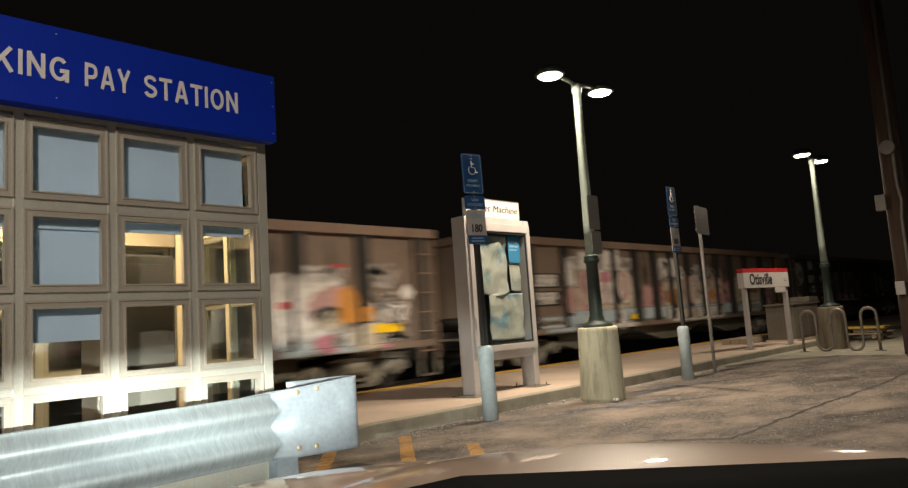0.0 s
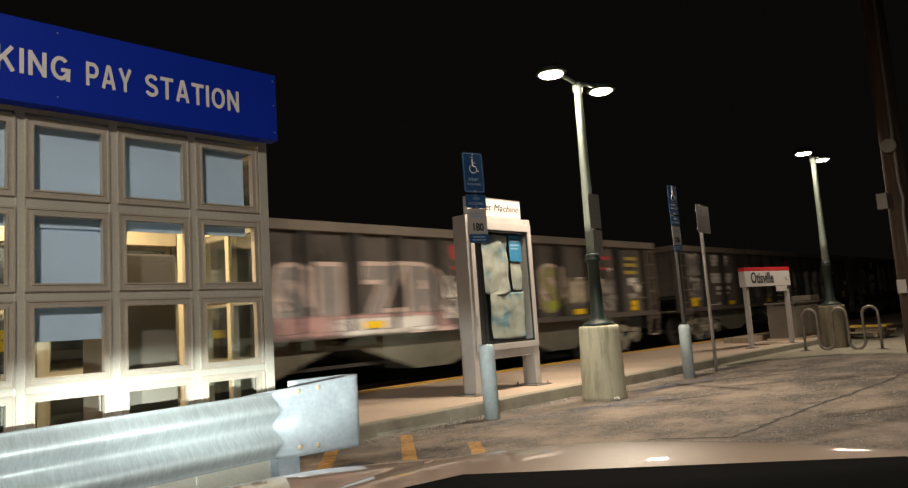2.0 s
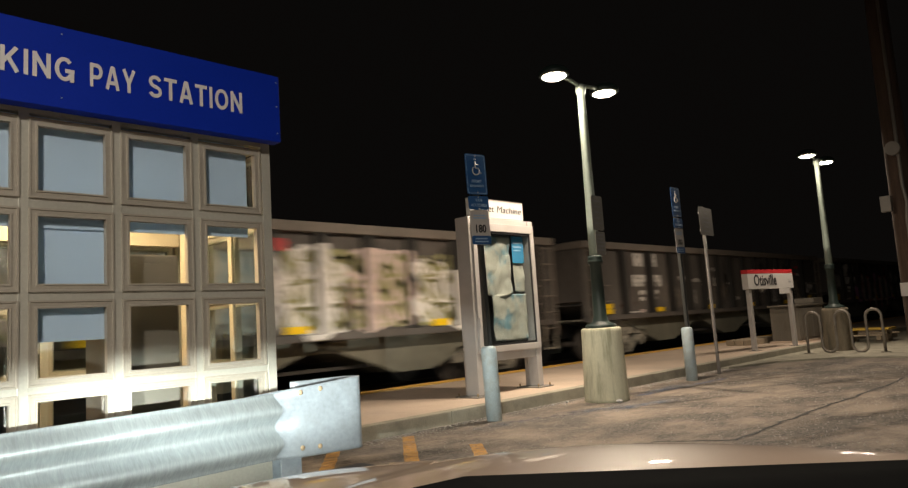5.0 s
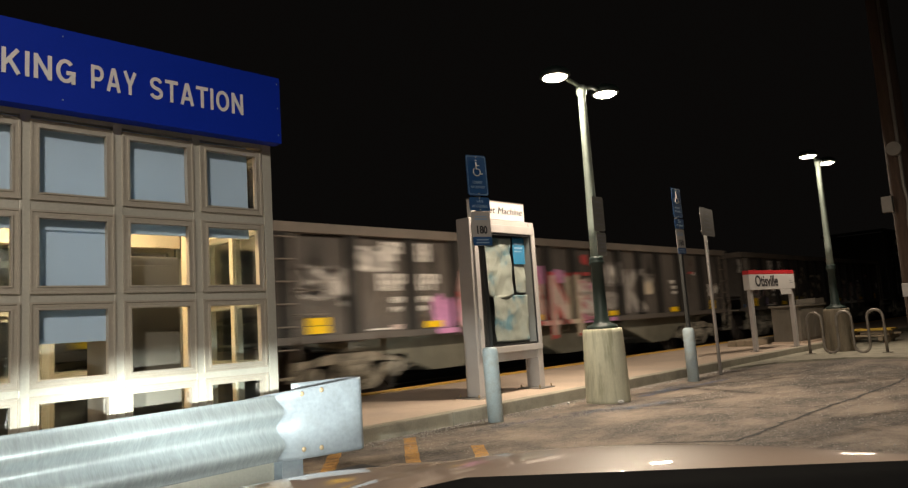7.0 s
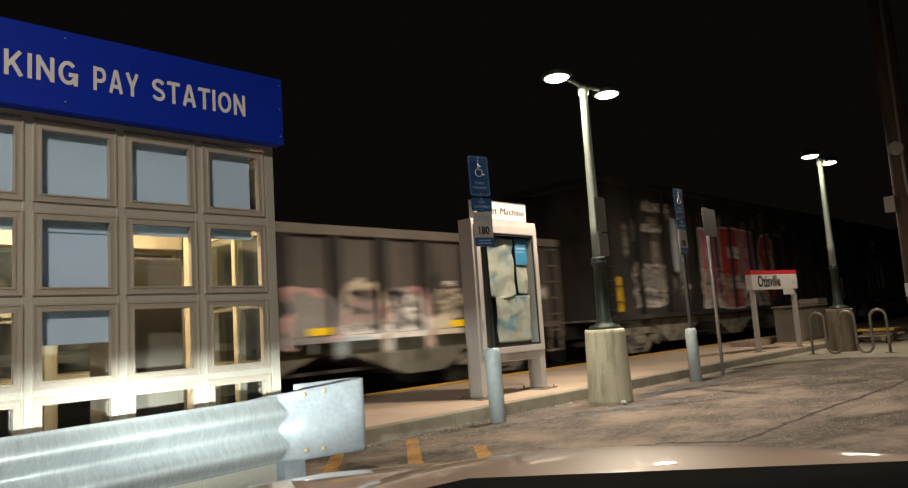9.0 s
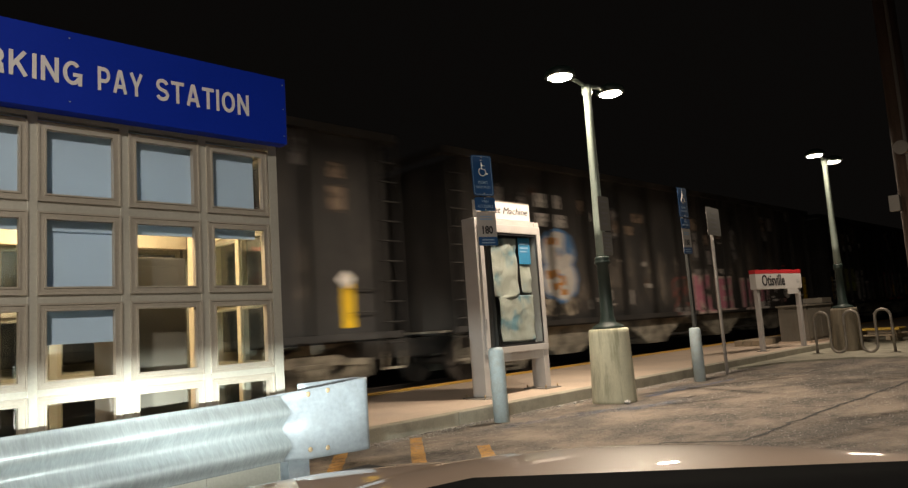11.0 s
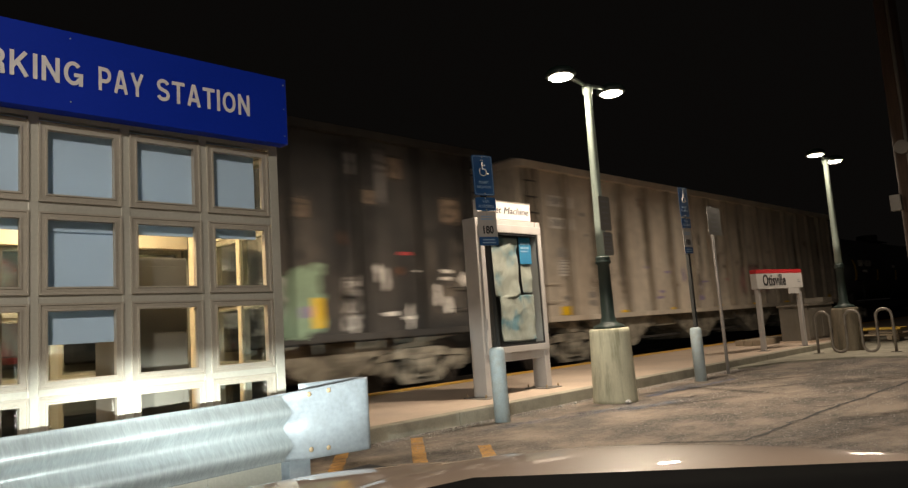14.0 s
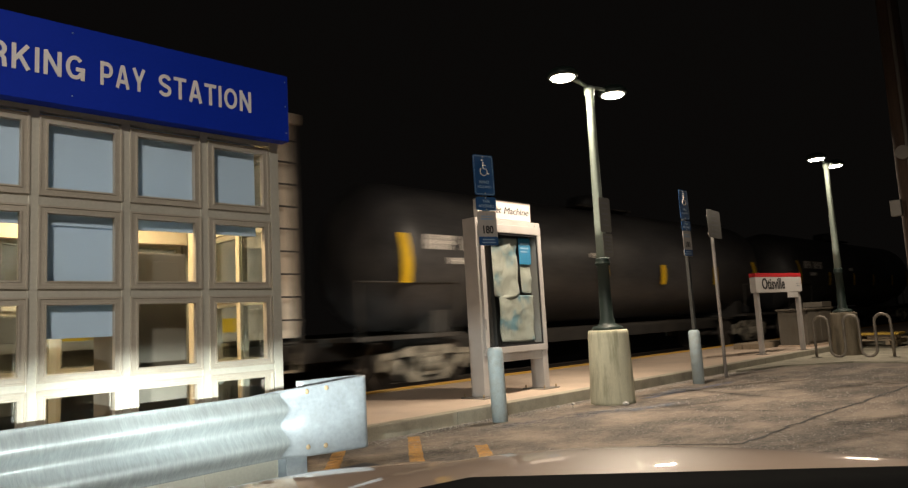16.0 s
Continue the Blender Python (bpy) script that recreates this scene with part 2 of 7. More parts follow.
# ---- mesh helpers ----
def box(bm, x0, x1, y0, y1, z0, z1, bevel=0.0, m=None):
    vs = [bm.verts.new((x, y, z)) for x in (x0, x1) for y in (y0, y1) for z in (z0, z1)]
    fs = [bm.faces.new([vs[i] for i in f]) for f in ((0, 1, 3, 2), (4, 6, 7, 5), (0, 4, 5, 1), (2, 3, 7, 6), (0, 2, 6, 4), (1, 5, 7, 3))]
    if m:
        for v in vs:
            v.co = m @ v.co
    if bevel:
        edges = list({e for f in fs for e in f.edges})
        bmesh.ops.bevel(bm, geom=edges, offset=bevel, segments=2, affect="EDGES", profile=0.6)


def tube(bm, p0, p1, r0, r1=None, seg=16, cap=True):
    r1 = r0 if r1 is None else r1
    p0, p1 = Vector(p0), Vector(p1)
    q = (p1 - p0).to_track_quat("Z", "Y").to_matrix()
    rings = []
    for p, r in ((p0, r0), (p1, r1)):
        rings.append([bm.verts.new(p + q @ Vector((r * math.cos(2 * math.pi * i / seg), r * math.sin(2 * math.pi * i / seg), 0))) for i in range(seg)])
    for i in range(seg):
        f = bm.faces.new((rings[0][i], rings[0][(i + 1) % seg], rings[1][(i + 1) % seg], rings[1][i]))
        f.smooth = True
    if cap:
        bm.faces.new(rings[0][::-1])
        bm.faces.new(rings[1])


def lathe(bm, profile, seg=24, centre=(0, 0, 0)):
    """profile: (radius, z) from bottom to top, turned round z."""
    c = Vector(centre)
    rings = [[bm.verts.new(c + Vector((r * math.cos(2 * math.pi * i / seg), r * math.sin(2 * math.pi * i / seg), z))) for i in range(seg)] for r, z in profile]
    for a, b in zip(rings, rings[1:]):
        for i in range(seg):
            f = bm.faces.new((a[i], a[(i + 1) % seg], b[(i + 1) % seg], b[i]))
            f.smooth = True
    bm.faces.new(rings[0][::-1])
    bm.faces.new(rings[-1])


def pipe(bm, points, r, seg=10):
    """A bent pipe along points."""
    pts = [Vector(p) for p in points]
    rings = []
    for i, p in enumerate(pts):
        d = (pts[min(i + 1, len(pts) - 1)] - pts[max(i - 1, 0)]).normalized()
        side = Vector((1, 0, 0)) if abs(d.x) < 0.7 else Vector((0, 1, 0))
        u = d.cross(side).normalized()
        v = d.cross(u)
        rings.append([bm.verts.new(p + r * (math.cos(2 * math.pi * k / seg) * u + math.sin(2 * math.pi * k / seg) * v)) for k in range(seg)])
    for a, b in zip(rings, rings[1:]):
        for k in range(seg):
            f = bm.faces.new((a[k], a[(k + 1) % seg], b[(k + 1) % seg], b[k]))
            f.smooth = True
    bm.faces.new(rings[0][::-1])
    bm.faces.new(rings[-1])
    bmesh.ops.recalc_face_normals(bm, faces=bm.faces)


def prism(bm, pts, y0, y1):
    """A shape drawn in x and z, given thickness from y0 to y1."""
    a = [bm.verts.new((x, y0, z)) for x, z in pts]
    b = [bm.verts.new((x, y1, z)) for x, z in pts]
    bm.faces.new(a)
    bm.faces.new(b[::-1])
    n = len(pts)
    for i in range(n):
        bm.faces.new((a[i], b[i], b[(i + 1) % n], a[(i + 1) % n]))
    bmesh.ops.recalc_face_normals(bm, faces=bm.faces)


def rounded(w, h, r, cx=0, cz=0, seg=4):
    out = []
    for sx, sz, a0 in ((1, 1, 0), (-1, 1, 90), (-1, -1, 180), (1, -1, 270)):
        for k in range(seg + 1):
            a = radians(a0 + 90 * k / seg)
            out.append((cx + sx * (w / 2 - r) + r * math.cos(a), cz + sz * (h / 2 - r) + r * math.sin(a)))
    return out


def bm_new():
    return bmesh.new()


def part(name, bm, material, parent=None, label=""):
    me = bpy.data.meshes.new(name)
    bm.to_mesh(me)
    bm.free()
    me.materials.append(material)
    ob = new(name, me)
    if parent:
        ob.parent = parent
    if label:
        tagged(ob, label)
    return ob


def thing(name, m, label, category, group="", kind=""):
    ob = new(name)
    ob.empty_display_size = 0.2
    ob.matrix_world = m
    return tagged(ob, label, category, group, kind)


def solid(name, material, parent, *boxes, bevel=0.0, label=""):
    bm = bm_new()
    for b in boxes:
        box(bm, *b, bevel=bevel)
    return part(name, bm, material, parent, label)


def lettering(text, x0, x1, z0, z1, y, material, parent, bold=0.0, depth=0.004, name="lettering", shear=0.0):
    """Raised letters that fill the box x0..x1, z0..z1, facing -y."""
    cu = bpy.data.curves.new(name, "FONT")
    cu.body, cu.extrude, cu.offset, cu.resolution_u = text, 0.01, bold, 3
    cu.shear = shear
    tmp = new("lettering_source", cu)
    me = bpy.data.meshes.new_from_object(tmp.evaluated_get(bpy.context.evaluated_depsgraph_get()))
    bpy.data.objects.remove(tmp)
    co = np.empty(len(me.vertices) * 3)
    me.vertices.foreach_get("co", co)
    co = co.reshape(-1, 3)
    lo, hi = co.min(0), co.max(0)
    out = np.empty_like(co)
    out[:, 0] = x0 + (co[:, 0] - lo[0]) / (hi[0] - lo[0]) * (x1 - x0)
    out[:, 2] = z0 + (co[:, 1] - lo[1]) / (hi[1] - lo[1]) * (z1 - z0)
    out[:, 1] = y - (co[:, 2] - lo[2]) / (hi[2] - lo[2]) * depth
    me.vertices.foreach_set("co", out.ravel())
    me.materials.clear()
    me.materials.append(material)
    ob = new(name, me)
    ob.parent = parent
    return ob


# ---- ground, platform, track ----
def sheet(name, x0, x1, y0, y1, z, material, label, category, cells=1):
    bm = bm_new()
    bmesh.ops.create_grid(bm, x_segments=cells, y_segments=cells, size=0.5)
    for v in bm.verts:
        v.co = Vector((x0 + (v.co.x + 0.5) * (x1 - x0), y0 + (v.co.y + 0.5) * (y1 - y0), z))
    return tagged(part(name, bm, material), label, category, kind="structure")


sheet("ground", -400, 600, -400, 600, -0.22, FIELD, "dark weedy ground around the station, unlit at night", "ground")
bm = bm_new()
box(bm, -30, 60, -30, KERB_Y + 0.1, -0.2, 0.0)
tagged(part("parking_lot", bm, ASPHALT), "worn cracked asphalt parking lot with pale dust patches", "parking lot", kind="structure")
bm = bm_new()
box(bm, -40, 120, KERB_Y + 0.16, EDGE_Y - 0.32, -0.2, PLAT_Z)
tagged(part("platform", bm, CONCRETE), "low concrete station platform beside the track", "platform", kind="structure")
bm = bm_new()
box(bm, -40, 120, EDGE_Y - 0.316, EDGE_Y, -0.2, PLAT_Z + 0.012, bevel=0.01)
tagged(part("platform_edge", bm, YELLOW), "yellow painted platform edge strip beside the track", "platform edge", kind="structure")
kerb = thing("kerb", pose(0, 0, 0), "weathered concrete kerb along the platform", "kerb", kind="structure")
x = -12.0
while x < 60:
    n = 3.0
    solid("kerb_stone", KERB, kerb, (x, x + n - 0.012, KERB_Y, KERB_Y + 0.158, -0.1, PLAT_Z + 0.003), bevel=0.015)
    x += n
bm = bm_new()
box(bm, -200, 500, EDGE_Y + 0.01, EDGE_Y + 6.5, -0.3, -0.14)
tagged(part("track_bed", bm, BALLAST), "dark crushed stone ballast under the track", "track bed", kind="structure")



def rails():
    for y in (TRACK_Y + 0.82, TRACK_Y + 2.26):
        bm = bm_new()
        box(bm, -200, 500, y - 0.035, y + 0.035, -0.04, 0.0, bevel=0.008)
        box(bm, -200, 500, y - 0.010, y + 0.010, -0.12, -0.04)
        box(bm, -200, 500, y - 0.07, y + 0.07, -0.14, -0.12)
        tagged(part("rail", bm, STEEL), "worn steel running rail on the ballast", "rail", "rails of the track", "structure")


STEEL = mat("rail_steel", (0.20, 0.17, 0.15), 0.4, 0.8, vary=0.2, scale=8)
rails()


# painted stripes and tar cracks on the lot
def stripe(name, x0, y0, x1, y1, width, material, label, parent=None):
    d = Vector((x1 - x0, y1 - y0, 0)).normalized()
    s = Vector((-d.y, d.x, 0)) * width / 2
    steps = max(4, int((Vector((x1, y1, 0)) - Vector((x0, y0, 0))).length / 0.12))
    bm = bm_new()
    prev = None
    for i in range(steps + 1):
        p = Vector((x0, y0, 0.005)).lerp(Vector((x1, y1, 0.005)), i / steps)
        a = bm.verts.new(p + s * random.uniform(0.86, 1.06))
        b = bm.verts.new(p - s * random.uniform(0.86, 1.06))
        if prev:
            bm.faces.new((prev[0], prev[1], b, a))
        prev = (a, b)
    return tagged(part(name, bm, material, parent), label, "painted stripe", kind="structure")


for xa, ya, xb, yb in ((5.12, 5.86, 3.9, 4.42), (4.24, 5.96, 3.0, 4.45), (5.08, 4.84, 4.5, 4.2)):
    stripe("hatch_stripe", xa, ya, xb, yb, 0.13, ORANGE, "faded orange hatch stripe painted on the asphalt")
stripe("bay_line", 8.9, 5.35, 11.5, 5.2, 0.12, BLUEPAINT, "worn blue bay line painted on the asphalt")


def crack(points, width):
    bm = bm_new()
    prev = None
    for (xa, ya), (xb, yb) in zip(points, points[1:]):
        steps = max(3, int(math.hypot(xb - xa, yb - ya) / 0.15))
        for i in range(steps + 1):
            t = i / steps
            wob = 0.06 * noise.noise(Vector((xa * 3 + t * 7, ya * 3, 1)))
            p = Vector((xa + (xb - xa) * t + wob, ya + (yb - ya) * t + wob, 0.004))
            w = width * random.uniform(0.5, 1.2)
            n = Vector((-(yb - ya), xb - xa, 0)).normalized() * w
            a, b = bm.verts.new(p + n), bm.verts.new(p - n)
            if prev:
                bm.faces.new((prev[0], prev[1], b, a))
            prev = (a, b)
    tagged(part("tar_crack", bm, CRACK), "dark tar-filled crack across the asphalt", "crack", "cracks in the lot", "structure")


crack([(13.6, 2.85), (12.3, 2.76), (11.1, 2.68), (8.85, 2.75), (7.24, 2.79), (6.2, 2.76), (6.02, 3.04), (5.8, 3.37), (5.2, 3.9)], 0.022)
crack([(7.5, 5.3), (7.86, 4.69), (8.12, 4.06), (8.32, 3.45), (8.51, 2.88), (8.85, 2.75)], 0.012)
crack([(8.6, 5.2), (9.05, 4.76), (9.93, 4.5), (10.59, 4.03), (11.01, 3.69), (11.9, 3.3)], 0.016)
crack([(9.5, 5.5), (11.0, 4.9), (12.4, 4.5), (14.5, 4.4)], 0.014)
crack([(11.0, 3.6), (11.1, 2.68), (12.5, 1.8), (14, 0.4)], 0.02)
crack([(5.3, 5.98), (7.0, 5.97), (9.0, 5.98), (12.0, 5.96)], 0.025)


OIL = soft_mat("dark_oily_tyre_streaks", (0.03, 0.027, 0.024), 0.5, 1.2, 4.0)
WORN_BLUE = soft_mat("worn_blue_paint_traces", (0.12, 0.22, 0.38), 0.36, 1.5, 9.0, 0.42, 0.62)
PALE_GRIT = soft_mat("pale_worn_asphalt", (0.20, 0.18, 0.16), 0.5, 1.2, 5.0, 0.4, 0.65)


def ground_film(name, x, y, length, width, turn, material, label, category, z):
    d = Vector((math.cos(radians(turn)), math.sin(radians(turn)), 0))
    s = Vector((-d.y, d.x, 0)) * width / 2
    p = Vector((x, y, z))
    tagged(film_patch(name, (p - d * length / 2 - s, p + d * length / 2 - s, p + d * length / 2 + s, p - d * length / 2 + s), material), label, category, name.replace("_", " ") + "s on the lot", "structure")


rnd = random.Random(77)
for k in range(11):
    ground_film("oil_streak", rnd.uniform(3.6, 13.5), rnd.uniform(1.8, 5.6), rnd.uniform(1.2, 3.6), rnd.uniform(0.12, 0.5), rnd.choice((-24, -16, 62, 70)) + rnd.uniform(-8, 8), OIL,
                "dark oily streak worn into the asphalt", "stain", 0.0062 + 0.0004 * k)
for k in range(8):
    ground_film("worn_patch", rnd.uniform(4.5, 12.5), rnd.uniform(2.4, 5.6), rnd.uniform(0.8, 2.2), rnd.uniform(0.3, 0.8), rnd.uniform(-30, 10), PALE_GRIT,
                "pale worn patch of asphalt with exposed grit", "stain", 0.0150 + 0.0004 * k)
for x, y, a in ((6.3, 5.3, -8), (7.4, 5.0, -12), (8.0, 4.7, -10), (9.8, 5.35, 2)):
    ground_film("paint_trace", x, y, 1.7, 0.32, a, WORN_BLUE, "worn traces of blue paint on the asphalt", "paint", 0.019 + 0.0004 * x)


# raised concrete pad at the end of the lot
bm = bm_new()
prism(bm, [(13.2, 5.9), (14.6, 5.55), (15.6, 4.6), (15.3, 2.2), (15.6, -6), (40, -6), (40, KERB_Y - 0.01), (13.2, KERB_Y - 0.01)], 0.0, 1.0)
for v in bm.verts:
    v.co = Vector((v.co.x, v.co.z, 0.035 if v.co.y < 0.5 else -0.05))
bmesh.ops.recalc_face_normals(bm, faces=bm.faces)
tagged(part("pavement", bm, KERB), "low concrete pad at the end of the parking lot", "pavement", kind="structure")


# ---- guardrail in front of the pay station ----
def guardrail():
    Y = 4.25
    g = thing("guardrail", pose(0, Y, 0), "galvanised corrugated guardrail in front of the pay station", "guardrail")
    n = 48
    low, high = 0.345, 0.772

    prof = [(0.034 * math.cos(4 * math.pi * i / n), low + (high - low) * i / n) for i in range(n + 1)]
    bm = bm_new()
    rows = []
    xs = [-3.0 + 0.25 * i for i in range(22)] + [2.44, 2.56]
    for x in xs:
        zo = -0.03 * max(0, 2.4 - x) / 2
        cut = 0.012 if x > 2.5 else 0.0
        rows.append([bm.verts.new((x - cut * math.cos(4 * math.pi * k / n), -0.045 + d, z + zo)) for k, (d, z) in enumerate(prof)]
                    + [bm.verts.new((x - cut * math.cos(4 * math.pi * (n - k) / n), -0.041 + d, z + zo)) for k, (d, z) in enumerate(prof[::-1])])
    for a, b in zip(rows, rows[1:]):
        m = len(a)
        for k in range(m):
            f = bm.faces.new((a[k], b[k], b[(k + 1) % m], a[(k + 1) % m]))
            f.smooth = True
    for r in (rows[0],):
        for k in range(n):
            bm.faces.new((r[k], r[k + 1], r[2 * n - k], r[2 * n + 1 - k]))
    bmesh.ops.recalc_face_normals(bm, faces=bm.faces)
    part("beam", bm, GALV_BEAM, g, "brushed corrugated steel beam")
    # flattened terminal plate that curls back at its end
    bm = bm_new()
    path = [(2.36 + 0.82 * i / 14, -0.026 - 0.024 * i / 14, i / 14) for i in range(15)]
    for i in range(1, 13):
        a = math.pi * 0.92 * i / 12
        path.append((3.18 + 0.075 * math.sin(a), 0.025 - 0.075 * math.cos(a), 1.0))
    for i in range(1, 6):
        path.append((3.19 - 0.09 * i, 0.10 + 0.003 * i, 1.0))
    rows = []

    def flat(f):
        return max(0, 1 - max(0, f - 0.22) / 0.22)
    for x, y, f in path:
        lo, hi = 0.347 - 0.022 * f, 0.772 + 0.058 * f
        rows.append([bm.verts.new((x, y + 0.009 + 0.034 * math.cos(4 * math.pi * i / 20) * flat(f) - 0.03 * (1 - flat(f)), lo + (hi - lo) * i / 20)) for i in range(21)])
    for a, b in zip(rows, rows[1:]):
        for k in range(20):
            f = bm.faces.new((a[k], b[k], b[k + 1], a[k + 1]))
            f.smooth = True
    ob = part("end_terminal", bm, GALV, g, "flattened galvanised end piece curled back")
    ob.modifiers.new("thickness", "SOLIDIFY").thickness = 0.006
    for x, z in ((2.72, 0.765), (2.88, 0.775), (2.86, 0.39), (0.62, 0.655), (1.35, 0.665), (2.72, 0.40)):
        bm = bm_new()
        lathe(bm, [(0.017, 0), (0.017, 0.004), (0.010, 0.008)], 12)
        ob = part("bolt", bm, BOLT, g)
        ob.matrix_local = pose(x, -0.066 if x > 2 else -0.05, z, 90)
    for x in (-1.6, 0.6, 2.72):
        solid("post", GALV, g, (x - 0.08, x + 0.08, 0.075, 0.083, -0.3, 0.70), (x - 0.004, x + 0.004, 0.083, 0.18, -0.3, 0.70),
              (x - 0.08, x + 0.08, 0.18, 0.188, -0.3, 0.70))
        solid("spacer_block", GALV, g, (x - 0.07, x + 0.07, 0.0, 0.073, 0.42, 0.70), bevel=0.005)


guardrail()


# ---- pay station kiosk ----
def arc(cx, cz, rx, rz, a0, a1, n=14):
    return [(cx + rx * math.cos(radians(a0 + (a1 - a0) * i / n)), cz + rz * math.sin(radians(a0 + (a1 - a0) * i / n))) for i in range(n + 1)]


# strokes of plain bold capitals in a box one unit high: width, strokes
CAPITALS = {
    "I": (0.20, [[(0.10, 0), (0.10, 1)]]),
    "T": (0.66, [[(0.0, 0.91), (0.66, 0.91)], [(0.33, 0), (0.33, 0.86)]]),
    "A": (0.76, [[(0.10, 0), (0.345, 0.94)], [(0.66, 0), (0.415, 0.94)], [(0.29, 0.93), (0.47, 0.93)], [(0.20, 0.29), (0.56, 0.29)]]),
    "N": (0.72, [[(0.10, 0), (0.10, 1)], [(0.62, 0), (0.62, 1)], [(0.09, 0.95), (0.63, 0.05)]]),
    "K": (0.72, [[(0.10, 0), (0.10, 1)], [(0.12, 0.36), (0.60, 0.98)], [(0.30, 0.56), (0.63, 0.02)]]),
    "P": (0.66, [[(0.10, 0), (0.10, 1)], [(0.12, 0.91), (0.36, 0.91)] + arc(0.36, 0.66, 0.21, 0.25, 80, -80) + [(0.36, 0.41), (0.12, 0.41)]]),
    "R": (0.70, [[(0.10, 0), (0.10, 1)], [(0.12, 0.91), (0.38, 0.91)] + arc(0.38, 0.69, 0.21, 0.22, 80, -80) + [(0.38, 0.47), (0.12, 0.47)], [(0.44, 0.46), (0.57, 0.34), (0.60, 0.0)]]),
    "G": (0.78, [arc(0.39, 0.5, 0.29, 0.41, 42, 330, 22), [(0.69, 0.0), (0.69, 0.40)], [(0.42, 0.44), (0.78, 0.44)]]),
    "O": (0.80, [arc(0.40, 0.5, 0.30, 0.41, 0, 360, 28)]),
    "S": (0.68, [arc(0.34, 0.715, 0.24, 0.20, 15, 250, 14) + arc(0.34, 0.285, 0.25, 0.20, 80, -165, 16)]),
    "Y": (0.72, [[(0.36, 0), (0.36, 0.45)], [(0.36, 0.40), (0.09, 1)], [(0.36, 0.40), (0.63, 1)]]),
}


def block_word(word, x0, x1, z0, z1, y, material, parent, thick=0.158, gap=0.12):
    """A word in plain bold capitals, one mesh to a letter, facing -y."""
    total = sum(CAPITALS[ch][0] for ch in word) + gap * (len(word) - 1)
    kx, kz = (x1 - x0) / total, z1 - z0
    at = x0
    for ch in word:
        width, strokes = CAPITALS[ch]
        bm = bm_new()
        for n, pts in enumerate(strokes):
            rows = []
            for i, p in enumerate(pts):
                q = Vector(pts[min(i + 1, len(pts) - 1)]) - Vector(pts[max(i - 1, 0)])
                d = Vector((-q.y, q.x)).normalized() * thick / 2
                yf = y - 0.004 - 0.0003 * n
                rows.append([bm.verts.new((at + kx * (p[0] + e * d.x), w, z0 + kz * (p[1] + e * d.y))) for e, w in ((1, yf), (-1, yf), (-1, y), (1, y))])
            for a, b in zip(rows, rows[1:]):
                for f in range(4):
                    bm.faces.new((a[f], a[(f + 1) % 4], b[(f + 1) % 4], b[f]))
        bmesh.ops.recalc_face_normals(bm, faces=bm.faces)
        part("letter", bm, material, parent)
        at += kx * (width + gap)


